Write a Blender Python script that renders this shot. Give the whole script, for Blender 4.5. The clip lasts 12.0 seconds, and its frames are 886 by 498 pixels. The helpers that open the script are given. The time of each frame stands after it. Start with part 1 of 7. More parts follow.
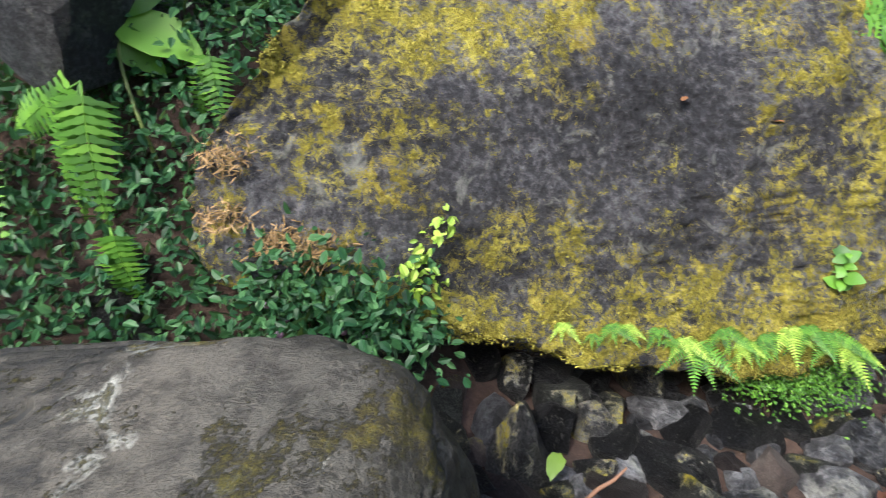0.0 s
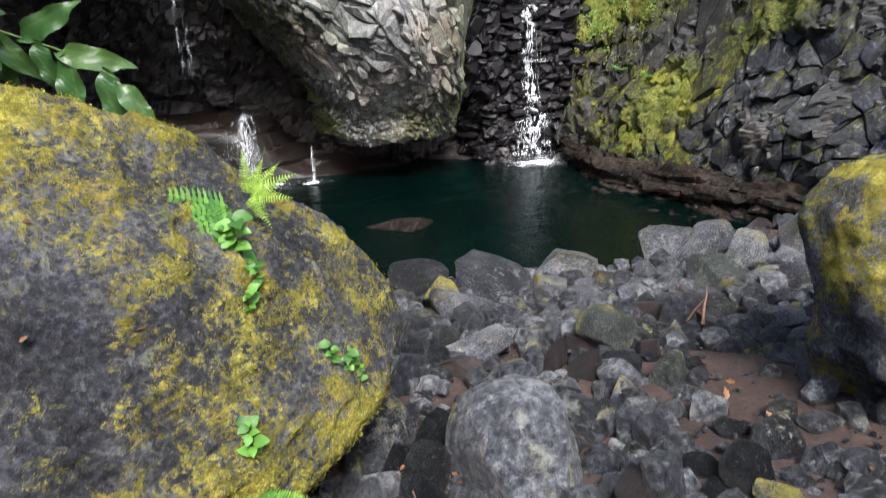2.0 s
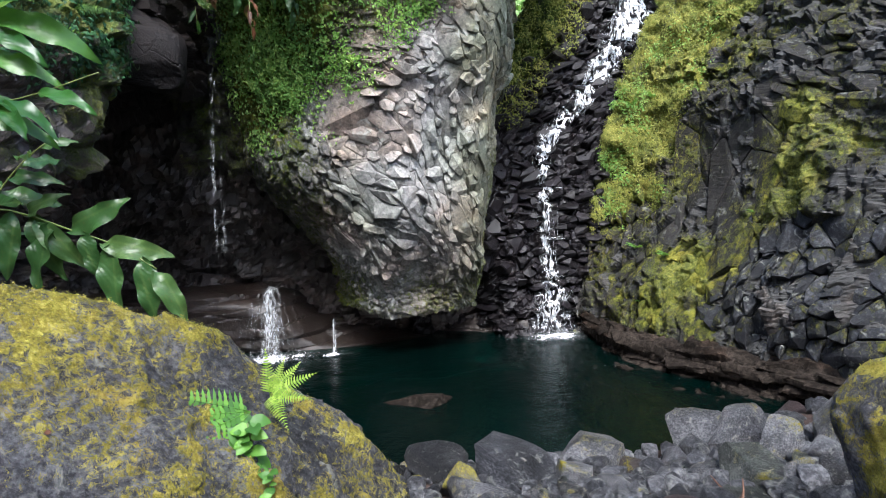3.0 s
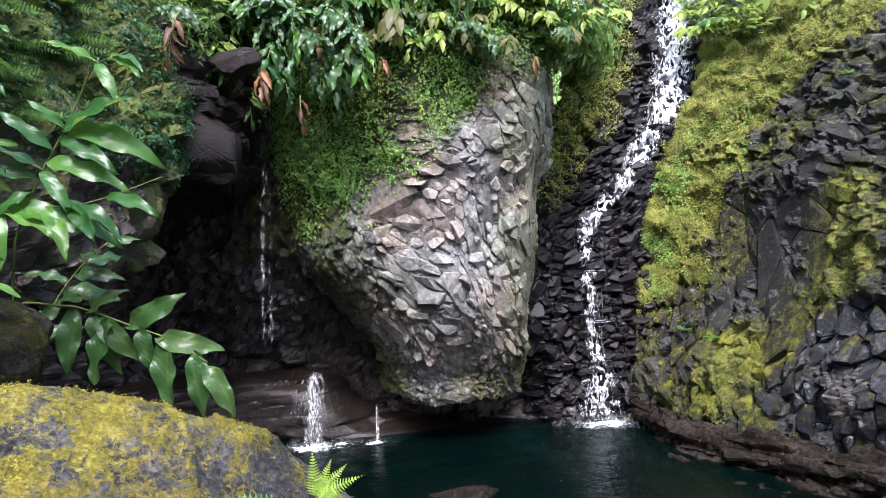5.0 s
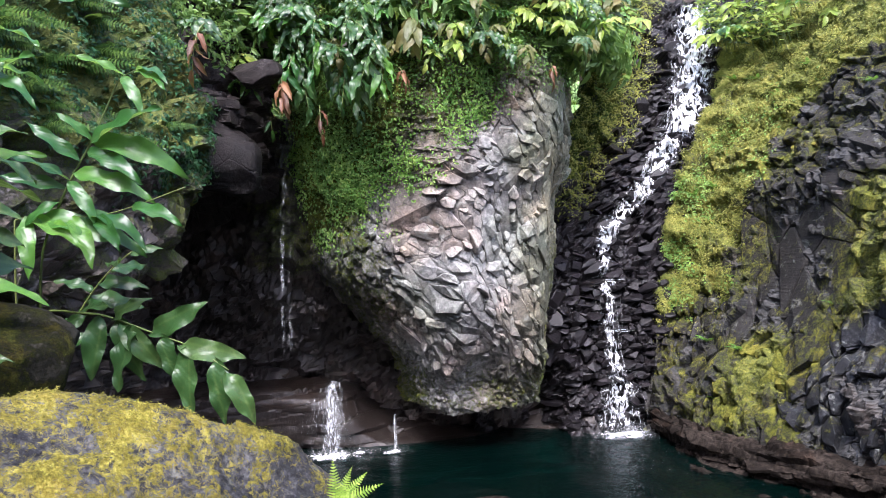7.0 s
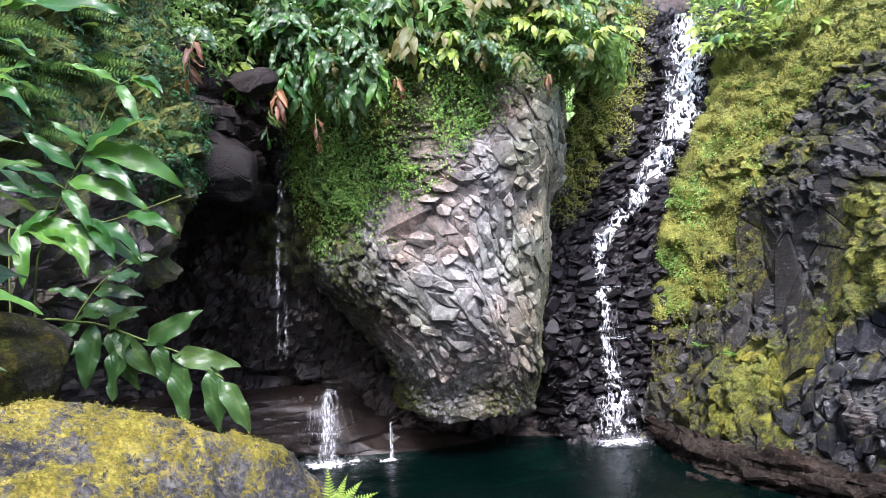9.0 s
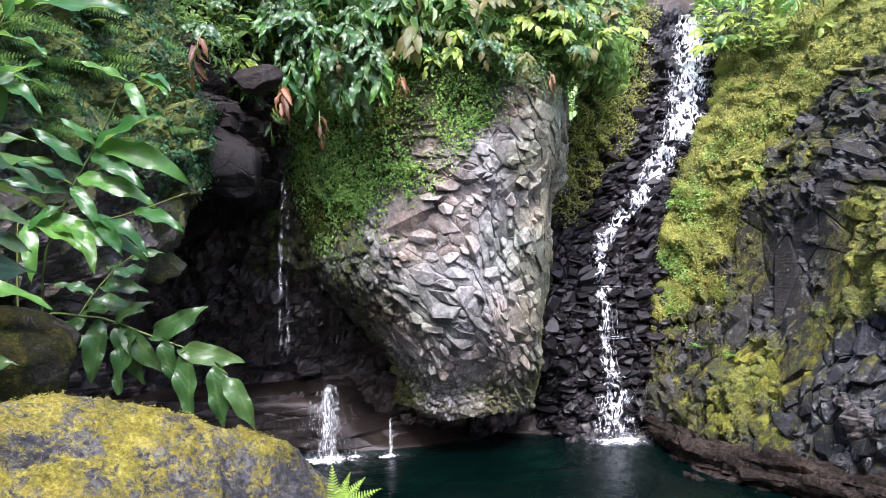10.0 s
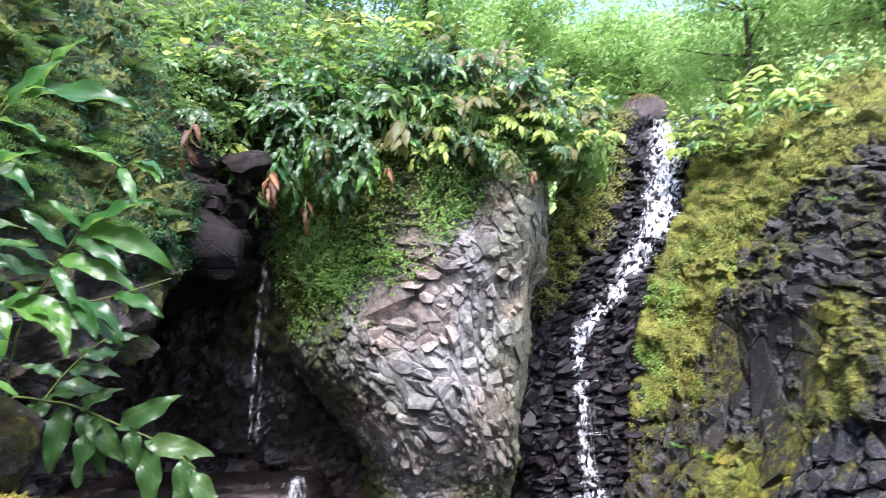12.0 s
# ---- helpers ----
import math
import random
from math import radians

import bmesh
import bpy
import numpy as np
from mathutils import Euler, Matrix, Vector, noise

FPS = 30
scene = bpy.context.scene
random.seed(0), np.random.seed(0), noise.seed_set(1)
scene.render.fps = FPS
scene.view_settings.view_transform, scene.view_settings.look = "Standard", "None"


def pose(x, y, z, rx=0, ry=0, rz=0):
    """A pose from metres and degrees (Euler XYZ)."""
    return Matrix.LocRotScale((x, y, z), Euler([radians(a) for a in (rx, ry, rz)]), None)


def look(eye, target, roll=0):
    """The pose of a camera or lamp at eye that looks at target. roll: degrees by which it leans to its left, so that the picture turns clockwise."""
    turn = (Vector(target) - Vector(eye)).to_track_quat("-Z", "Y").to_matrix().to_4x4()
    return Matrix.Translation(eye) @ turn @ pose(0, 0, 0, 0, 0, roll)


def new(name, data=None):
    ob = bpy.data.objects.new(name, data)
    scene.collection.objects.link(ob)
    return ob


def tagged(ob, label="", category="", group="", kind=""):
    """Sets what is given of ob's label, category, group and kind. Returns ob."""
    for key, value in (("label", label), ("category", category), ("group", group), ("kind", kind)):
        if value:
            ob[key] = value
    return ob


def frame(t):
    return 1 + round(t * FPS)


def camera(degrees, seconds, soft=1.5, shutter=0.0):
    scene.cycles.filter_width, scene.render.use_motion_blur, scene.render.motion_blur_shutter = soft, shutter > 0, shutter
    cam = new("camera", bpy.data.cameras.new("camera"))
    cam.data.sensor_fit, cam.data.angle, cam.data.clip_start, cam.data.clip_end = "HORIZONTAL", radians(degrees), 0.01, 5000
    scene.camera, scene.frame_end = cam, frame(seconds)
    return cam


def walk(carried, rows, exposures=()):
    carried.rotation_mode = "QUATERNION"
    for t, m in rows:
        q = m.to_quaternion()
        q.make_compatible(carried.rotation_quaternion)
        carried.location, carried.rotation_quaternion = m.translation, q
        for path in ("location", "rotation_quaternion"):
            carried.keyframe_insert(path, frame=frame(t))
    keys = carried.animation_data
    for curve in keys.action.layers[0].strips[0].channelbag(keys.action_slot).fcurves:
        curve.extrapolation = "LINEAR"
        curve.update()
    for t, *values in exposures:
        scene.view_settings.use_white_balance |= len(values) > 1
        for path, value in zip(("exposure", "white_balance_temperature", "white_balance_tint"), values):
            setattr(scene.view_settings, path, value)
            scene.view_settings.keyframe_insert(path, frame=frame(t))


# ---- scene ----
cam = camera(70.2, 12.0, soft=0.65, shutter=0.18)
PATH = [
    (0, (-0.108, -0.6, 3.469), (-1.206, 0.616, 2.321), -5.9),
    (0.5, (-0.057, -0.546, 3.458), (-0.813, 0.888, 2.287), -3.2),
    (1, (0.035, -0.514, 3.469), (-0.456, 1.067, 2.347), -3.1),
    (1.5, (0.176, -0.492, 3.495), (0.021, 1.201, 2.442), -3.8),
    (1.7, (0.232, -0.485, 3.516), (0.257, 1.267, 2.551), -2.7),
    (2, (0.297, -0.451, 3.591), (0.515, 1.382, 2.821), -1.3),
    (2.5, (0.315, -0.435, 3.702), (0.551, 1.499, 3.25), -1.2),
    (3, (0.305, -0.445, 3.763), (0.485, 1.528, 3.494), -1.1),
    (3.5, (0.295, -0.454, 3.8), (0.438, 1.533, 3.627), -1.3),
    (5.5, (0.291, -0.487, 3.862), (0.325, 1.513, 3.863), -2.1),
    (6, (0.289, -0.491, 3.861), (0.312, 1.509, 3.863), -2.1),
    (6.5, (0.286, -0.492, 3.86), (0.303, 1.508, 3.865), -2.0),
    (7, (0.28, -0.495, 3.859), (0.281, 1.505, 3.876), -2.0),
    (9, (0.287, -0.506, 3.865), (0.301, 1.494, 3.904), -2.1),
    (9.5, (0.27, -0.535, 3.876), (0.295, 1.465, 3.908), -1.8),
    (10, (0.268, -0.561, 3.888), (0.28, 1.438, 3.917), -1.4),
    (10.5, (0.255, -0.582, 3.904), (0.249, 1.416, 3.978), -1.0),
    (11, (0.208, -0.575, 3.913), (0.093, 1.419, 4.027), -1.4),
    (11.5, (0.195, -0.583, 3.936), (0.036, 1.404, 4.104), -0.5),
    (12, (0.217, -0.598, 3.98), (0.301, 1.379, 4.272), 0.6),
]
PACE = 0.8  # metres to a unit of the plan below
walk(cam, [(t, look(Vector(eye) * PACE, Vector(target) * PACE, roll)) for t, eye, target, roll in PATH], [(0.0, 2.05, 6450, 10), (1.0, 2.02, 6450, 11), (3.0, 1.92, 5900, 11), (5.5, 2.05, 5900, 20), (12.0, 2.22, 5850, 22)])

# ---- daylight: bright hazy sky over the gorge, soft high sun ----
SUN_UP, SUN_TURN = 57.0, 176.0
world = bpy.data.worlds.new("sky")
world.use_nodes = True
scene.world = world
sky = world.node_tree.nodes.new("ShaderNodeTexSky")
sky.sky_type, sky.sun_disc = "NISHITA", False
sky.sun_elevation, sky.sun_rotation = radians(SUN_UP), radians(SUN_TURN)
sky.air_density, sky.dust_density = 1.0, 3.0
backing = world.node_tree.nodes["Background"]
backing.inputs["Strength"].default_value = 0.15
world.node_tree.links.new(sky.outputs[0], backing.inputs["Color"])
sun = new("sun", bpy.data.lights.new("sun", "SUN"))
sun.data.energy, sun.data.angle, sun.data.color = 2.0, radians(20), (1.0, 0.97, 0.91)
sun.matrix_world = look((0, 0, 0), (-math.cos(radians(SUN_UP)) * math.sin(radians(SUN_TURN)),
                                    -math.cos(radians(SUN_UP)) * math.cos(radians(SUN_TURN)), -math.sin(radians(SUN_UP))))

# ---- noise ----
def hashed(ix, iy, iz, seed):
    h = (ix.astype(np.int64) * 374761393 + iy.astype(np.int64) * 668265263 + iz.astype(np.int64) * 1274126177 + seed * 974711) & 0xFFFFFFFF
    h = ((h ^ (h >> 13)) * 1103515245) & 0xFFFFFFFF
    h = ((h ^ (h >> 15)) * 668265263) & 0xFFFFFFFF
    return ((h ^ (h >> 16)) & 0xFFFFFF) / float(0x1000000)


def vnoise(Q, seed):
    base = np.floor(Q)
    f = Q - base
    f = f * f * (3 - 2 * f)
    out = np.zeros(Q.shape[:-1])
    for a in (0, 1):
        for b in (0, 1):
            for c in (0, 1):
                w = (f[..., 0] if a else 1 - f[..., 0]) * (f[..., 1] if b else 1 - f[..., 1]) * (f[..., 2] if c else 1 - f[..., 2])
                out += w * hashed(base[..., 0] + a, base[..., 1] + b, base[..., 2] + c, seed)
    return out * 2 - 1


def fbm(P, scale, octaves=4, seed=0):
    out, amp, total = np.zeros(P.shape[:-1]), 1.0, 0.0
    for k in range(octaves):
        out += amp * vnoise(P * (scale * 2.03 ** k) + 17.3 * k, seed + k)
        total += amp
        amp *= 0.5
    return out / total * 1.6


def cells(Q, seed):
    """Nearest and second-nearest jittered cell: distances, and for each the way from its middle and four random numbers."""
    base = np.floor(Q)
    d1, d2 = np.full(Q.shape[:-1], 9.0), np.full(Q.shape[:-1], 9.0)
    way1, id1, way2, id2 = (np.zeros(Q.shape) for _ in range(4))
    for a in (-1, 0, 1):
        for b in (-1, 0, 1):
            for c in (-1, 0, 1):
                cell = base + np.array((a, b, c))
                j = np.stack([hashed(cell[..., 0], cell[..., 1], cell[..., 2], seed + k) for k in (1, 2, 3)], -1)
                v = Q - (cell + 0.1 + 0.8 * j)
                d = np.sqrt((v * v).sum(-1))
                near, next_one = (d < d1)[..., None], ((d >= d1) & (d < d2))[..., None]
                way2, id2 = np.where(near, way1, np.where(next_one, v, way2)), np.where(near, id1, np.where(next_one, cell, id2))
                way1, id1 = np.where(near, v, way1), np.where(near, cell, id1)
                d2 = np.where(near[..., 0], d1, np.minimum(d2, d))
                d1 = np.minimum(d1, d)
    rnd = lambda cid: np.stack([hashed(cid[..., 0], cid[..., 1], cid[..., 2], seed + k) for k in (11, 12, 13, 14)], -1)
    return d1, d2, way1, rnd(id1), way2, rnd(id2)


def facets(P, size, seed, lift, tilt, groove, joint=0.06):
    """Height of a face broken into blocks of about size (x, y, z), and a tone for each block."""
    size = np.array(size)
    bend = np.stack([vnoise(P * 1.7, seed + 90 + k) for k in range(3)], -1) * 0.08
    d1, d2, way, rnd, way2, rnd2 = cells((P + bend * size) / size, seed)
    plane = lambda w, r: lift * (r[..., 0] * 2 - 1) + tilt * ((r[..., 1:] * 2 - 1) * w * size).sum(-1)
    t = np.clip((d2 - d1) / 0.06, 0, 1)
    share = 0.5 * (1 - t * t * (3 - 2 * t))
    h = plane(way, rnd) * (1 - share) + plane(way2, rnd2) * share
    return h - groove * np.exp(-((d2 - d1) / joint) ** 2), rnd[..., 3] - 0.5


def smooth(a, b, x):
    t = np.clip((x - a) / (b - a), 0, 1)
    return t * t * (3 - 2 * t)


# ---- mesh makers ----
def mesh_from(name, verts, faces, mat=None, shade=True, moss=None):
    me = bpy.data.meshes.new(name)
    verts = np.asarray(verts, dtype=float).reshape(-1, 3)
    if isinstance(faces, np.ndarray):
        n, k = faces.shape
        me.vertices.add(len(verts)), me.loops.add(n * k), me.polygons.add(n)
        me.vertices.foreach_set("co", verts.ravel())
        me.loops.foreach_set("vertex_index", faces.ravel().astype(np.int32))
        me.polygons.foreach_set("loop_start", np.arange(0, n * k, k, dtype=np.int32))
        me.update(calc_edges=True)
        me.validate()
    else:
        me.from_pydata([tuple(v) for v in verts], [], faces)
    me.polygons.foreach_set("use_smooth", np.full(len(me.polygons), shade))
    if moss is not None:
        me.attributes.new("moss", "FLOAT", "POINT").data.foreach_set("value", np.asarray(moss, dtype=float).ravel())
    if mat:
        me.materials.append(mat)
    return me


def grid_faces(nv, nu, wrap=False):
    i, j = np.meshgrid(np.arange(nv - 1), np.arange(nu if wrap else nu - 1), indexing="ij")
    a, b = i * nu + j, i * nu + (j + 1) % nu
    return np.stack([a, b, b + nu, a + nu], -1).reshape(-1, 4)


def normals(P):
    n = np.cross(np.gradient(P, axis=1), np.gradient(P, axis=0))
    return n / np.maximum(np.linalg.norm(n, axis=-1, keepdims=True), 1e-9)


def part(name, me, parent, label="", m=None):
    ob = new(name, me)
    ob.parent = parent
    if m is not None:
        ob.matrix_basis = m
    if label:
        ob["label"] = label
    return ob


def resample(net, nu, nv, ease=1.0):
    """A smooth grid through a coarse net of corners, rows by columns; ease crowds the columns to the start."""
    net = np.asarray(net, dtype=float)

    def along(A, n, power=1.0):
        m = len(A)
        t = np.linspace(0, 1, n) ** power * (m - 1)
        i = np.clip(t.astype(int), 0, m - 2)
        f = (t - i).reshape(-1, *([1] * (A.ndim - 1)))
        p0, p1, p2, p3 = A[np.clip(i - 1, 0, m - 1)], A[i], A[i + 1], A[np.clip(i + 2, 0, m - 1)]
        return 0.5 * (2 * p1 + (p2 - p0) * f + (2 * p0 - 5 * p1 + 4 * p2 - p3) * f ** 2 + (3 * p1 - p0 - 3 * p2 + p3) * f ** 3)

    return np.swapaxes(along(np.swapaxes(along(net, nv), 0, 1), nu, ease), 0, 1)


def tube(points, radii, sides=6):
    points = [Vector(p) for p in points]
    verts, faces = [], []
    for i, p in enumerate(points):
        d = (points[min(i + 1, len(points) - 1)] - points[max(i - 1, 0)]).normalized()
        q = d.to_track_quat("Z", "Y")
        for k in range(sides):
            a = 2 * math.pi * k / sides
            verts.append(p + q @ Vector((math.cos(a) * radii[i], math.sin(a) * radii[i], 0)))
        if i:
            for k in range(sides):
                faces.append((i * sides - sides + k, i * sides - sides + (k + 1) % sides, i * sides + (k + 1) % sides, i * sides + k))
    faces.append(tuple(range(sides))[::-1])
    faces.append(tuple(len(verts) - sides + k for k in range(sides)))
    return verts, faces


ICO = {}


def ico(level):
    if level not in ICO:
        bm = bmesh.new()
        bmesh.ops.create_icosphere(bm, subdivisions=level, radius=1.0)
        bm.verts.ensure_lookup_table()
        ICO[level] = (np.array([v.co[:] for v in bm.verts]), np.array([[v.index for v in f.verts] for f in bm.faces]))
        bm.free()
    return ICO[level]


def stone_shape(seed, level=4, cuts=9, rough=0.05, depth=(0.62, 0.9), scale=(1, 1, 1), grain=1.0, box=1.0):
    """A broken stone: a ball trimmed by random planes, its edges worn."""
    rs = np.random.RandomState(seed)
    V, F = ico(level)
    V = np.sign(V) * np.abs(V) ** box
    for k in range(cuts):
        n = rs.normal(size=3)
        n /= np.linalg.norm(n)
        over = V @ n - rs.uniform(*depth)
        V -= np.where(over > 0, over * 0.985, 0)[:, None] * n
    V *= np.array(scale)
    L = V / np.linalg.norm(V, axis=1, keepdims=True)
    V += L * (rough * fbm(V * grain, 1.6, 5, seed) + rough * 0.25 * fbm(V * grain, 9.0, 3, seed + 5))[:, None]
    return V, F


# ---- materials ----
class Nodes:
    """A short hand for node materials."""

    def __init__(self, name):
        self.mat = bpy.data.materials.new(name)
        self.mat.use_nodes = True
        self.tree = self.mat.node_tree
        self.bsdf = self.tree.nodes["Principled BSDF"]
        self.out = self.tree.nodes["Material Output"]

    def put(self, sock, value):
        if isinstance(value, bpy.types.NodeSocket):
            self.tree.links.new(value, sock)
        elif isinstance(value, tuple) and len(value) == 3 and sock.type == "RGBA":
            sock.default_value = (*value, 1)
        else:
            sock.default_value = value

    def add(self, kind, values=None, **props):
        node = self.tree.nodes.new("ShaderNode" + kind)
        if "operation" in props:
            node.operation = props["operation"]
        if "use_clamp" in props:
            node.use_clamp = props["use_clamp"]
        if "data_type" in props:
            node.data_type, node.blend_type = props["data_type"], props["blend_type"]
        if "bands_direction" in props:
            node.bands_direction = props["bands_direction"]
        if "feature" in props:
            node.feature = props["feature"]
        if "attribute_name" in props:
            node.attribute_name = props["attribute_name"]
        for k, v in (values or {}).items():
            self.put(node.inputs[k], v)
        return node

    def noise(self, coord, scale, detail=4.0, rough=0.55, bend=0.0):
        return self.add("TexNoise", {"Vector": coord, "Scale": scale, "Detail": detail, "Roughness": rough, "Distortion": bend}).outputs["Fac"]

    def math(self, op, a, b=0.0, c=0.0, clamp=False):
        node = self.add("Math", {0: a, 1: b, 2: c}, operation=op, use_clamp=clamp)
        return node.outputs[0]

    def ramp(self, fac, stops):
        node = self.add("ValToRGB", {"Fac": fac})
        e = node.color_ramp.elements
        while len(e) < len(stops):
            e.new(0.5)
        for el, (p, c) in zip(e, stops):
            el.position, el.color = p, (*c, 1) if isinstance(c, tuple) else (c, c, c, 1)
        return node.outputs["Color"]

    def mix(self, fac, a, b, blend="MIX"):
        node = self.add("Mix", data_type="RGBA", blend_type=blend)
        self.put(node.inputs[0], fac), self.put(node.inputs[6], a), self.put(node.inputs[7], b)
        return node.outputs[2]

    def bump(self, height, strength, distance, normal=None):
        node = self.add("Bump", {"Height": height, "Strength": strength, "Distance": distance})
        if normal:
            self.put(node.inputs["Normal"], normal)
        return node.outputs[0]


def rock(name, dark, mid, light, moss=((0.07, 0.075, 0.008), (0.27, 0.235, 0.02), (0.50, 0.42, 0.055)), scale=1.0, rough=0.75,
         lichen=0.0, wet=0.0, local=True, moss_gain=1.0, relief=1.0, moss_fine=1.0, dryness=1.0, edge=3.4, torn=1.0, warm=0.0, vary=0.85, spec=0.4, cracks=0.0, strata=0.0, algae=0.0, contrast=1.0):
    m = Nodes(name)
    where = m.add("TexCoord").outputs["Object"] if local else m.add("NewGeometry").outputs["Position"]
    tone = m.add("ObjectInfo").outputs["Random"]
    shift = m.add("VectorMath", {0: where, 1: m.add("CombineXYZ", {0: m.math("MULTIPLY", tone, 37.0), 1: tone, 2: tone}).outputs[0]}, operation="ADD").outputs[0]
    large = m.noise(shift, 2.2 * scale, 5, 0.6)
    grain = m.noise(shift, 34 * scale, 6, 0.7)
    fine = m.noise(shift, 160 * scale, 3, 0.7)
    body = m.math("ADD", m.math("MULTIPLY", large, 0.4), m.math("MULTIPLY", grain, 0.6))
    col = m.ramp(body, [(0.5 - 0.16 / contrast, dark), (0.5, mid), (0.5 + 0.16 / contrast, light)])
    col = m.mix(m.math("MULTIPLY", m.math("SUBTRACT", fine, 0.35), 1.2, clamp=True), m.mix(0.6, col, dark), col)
    block = m.add("Attribute", attribute_name="block").outputs["Fac"]
    bright = m.math("ADD", m.math("MULTIPLY_ADD", tone, vary, 1.0 - vary * 0.5), block)
    col = m.mix(m.math("MULTIPLY", m.math("SUBTRACT", block, 0.05), 1.6, clamp=True), col, m.mix(1.0, col, (1.25, 0.95, 0.78), "MULTIPLY"))
    if warm:
        broad = m.math("MULTIPLY_ADD", m.noise(where, 0.7, 4, 0.6), 2.6, -0.3)
        col = m.mix(1.0, col, m.add("CombineColor", {0: broad, 1: broad, 2: broad}).outputs[0], "MULTIPLY")
        damp = m.math("MULTIPLY", m.math("SUBTRACT", m.noise(m.add("Mapping", {"Vector": where, "Scale": (1.0, 1.0, 0.3), "Location": (5, 3, 1)}).outputs[0], 1.6, 4), 0.5), 4.0, clamp=True)
        col = m.mix(m.math("MULTIPLY", damp, 0.6), col, m.mix(1.0, col, (0.72, 0.86, 0.68), "MULTIPLY"))
        rusty = m.math("ADD", m.math("MULTIPLY", m.math("FRACT", m.math("MULTIPLY", tone, 7.3)), 0.18), m.math("MULTIPLY_ADD", m.noise(where, 0.8, 4), 3.0, -1.3), clamp=True)
        col = m.mix(m.math("MULTIPLY", rusty, warm), col, m.mix(1.0, col, (1.35, 0.98, 0.76), "MULTIPLY"))
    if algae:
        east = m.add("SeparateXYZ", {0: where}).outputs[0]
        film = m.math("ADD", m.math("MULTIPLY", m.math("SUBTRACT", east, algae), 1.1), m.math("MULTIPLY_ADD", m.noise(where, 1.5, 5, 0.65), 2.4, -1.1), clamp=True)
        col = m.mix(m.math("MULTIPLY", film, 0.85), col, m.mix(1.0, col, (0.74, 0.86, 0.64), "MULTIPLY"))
    col = m.mix(1.0, col, m.add("CombineColor", {0: bright, 1: bright, 2: bright}).outputs[0], "MULTIPLY")
    if lichen:
        spots = m.math("MULTIPLY", m.math("SUBTRACT", m.noise(shift, 9 * scale, 5, 0.65, 0.6), 0.60 - 0.06 * lichen), 9.0, clamp=True)
        col = m.mix(m.math("MULTIPLY", spots, 0.6), col, (0.42, 0.43, 0.38))
    split = None
    if cracks:
        wavy = m.add("VectorMath", {0: shift, 1: m.add("VectorMath", {0: m.add("TexNoise", {"Vector": shift, "Scale": 3.0, "Detail": 3.0}).outputs["Color"], "Scale": 0.45}, operation="SCALE").outputs[0]}, operation="ADD").outputs[0]
        near = m.add("TexVoronoi", {"Vector": wavy, "Scale": cracks}, feature="DISTANCE_TO_EDGE").outputs["Distance"]
        split = m.math("MULTIPLY", m.math("MULTIPLY", m.math("SUBTRACT", 0.022, near), 45.0, clamp=True), m.math("MULTIPLY", m.math("SUBTRACT", m.noise(shift, 2.5, 3), 0.47), 7.0, clamp=True))
        plates = m.add("TexVoronoi", {"Vector": wavy, "Scale": cracks}).outputs["Color"]
        col = m.mix(m.math("MULTIPLY", split, 0.6), m.mix(0.28, col, m.mix(1.0, col, m.ramp(plates, [(0.2, 0.3), (0.8, 1.7)]), "MULTIPLY")), dark)
    if strata:
        beds = m.noise(m.add("Mapping", {"Vector": where, "Scale": (0.8, 0.8, 9.0), "Rotation": (0.16, -0.10, 0.0)}).outputs[0], 3.2, 6, 0.7, 0.25)
        col = m.mix(m.math("MULTIPLY", m.math("MULTIPLY_ADD", beds, 3.0, -1.1, clamp=True), strata), m.mix(0.55, col, dark), col)
    at = m.add("Attribute", attribute_name="moss").outputs["Fac"]
    patch = m.math("ADD", m.math("MULTIPLY_ADD", m.noise(shift, 9 * scale * moss_fine, 9, 0.78, 0.5), 1.9, -0.45), m.math("MULTIPLY", m.noise(shift, 90 * scale * moss_fine, 4, 0.8), 0.8))
    patch = m.math("MULTIPLY_ADD", patch, torn, 0.9 - 0.9 * torn)
    grow = m.math("MULTIPLY", m.math("SUBTRACT", m.math("ADD", m.math("MULTIPLY", at, moss_gain), patch), 1.24), edge, clamp=True)
    shade = m.math("ADD", m.math("MULTIPLY", m.noise(shift, 9 * scale, 5, 0.7), 0.5), m.math("MULTIPLY", m.noise(shift, 60 * scale, 4, 0.8), 0.5))
    green = m.ramp(shade, [(0.38, moss[0]), (0.5, moss[1]), (0.62, moss[2])])
    dry = m.math("MULTIPLY", m.math("SUBTRACT", m.noise(shift, 4.5 * scale, 5, 0.7), 0.5), 5.0, clamp=True)
    green = m.mix(m.math("MULTIPLY", dry, 0.6 * dryness), green, m.mix(0.5, green, (0.20, 0.10, 0.02)))
    m.put(m.bsdf.inputs["Base Color"], m.mix(grow, col, green))
    gloss = m.math("ADD", m.math("MULTIPLY", grain, 0.3), rough - 0.15 - 0.4 * wet)
    m.put(m.bsdf.inputs["Roughness"], m.math("MAXIMUM", gloss, m.math("MULTIPLY", grow, 0.95)))
    m.put(m.bsdf.inputs["Specular IOR Level"], spec + 0.3 * wet)
    b1 = m.bump(m.math("ADD", m.math("MULTIPLY", grain, 0.7), m.math("MULTIPLY", fine, 0.3)), 1.0 * relief, 0.03 / scale if local else 0.014)
    if strata:
        b1 = m.bump(beds, 0.7 * strata, 0.05, b1)
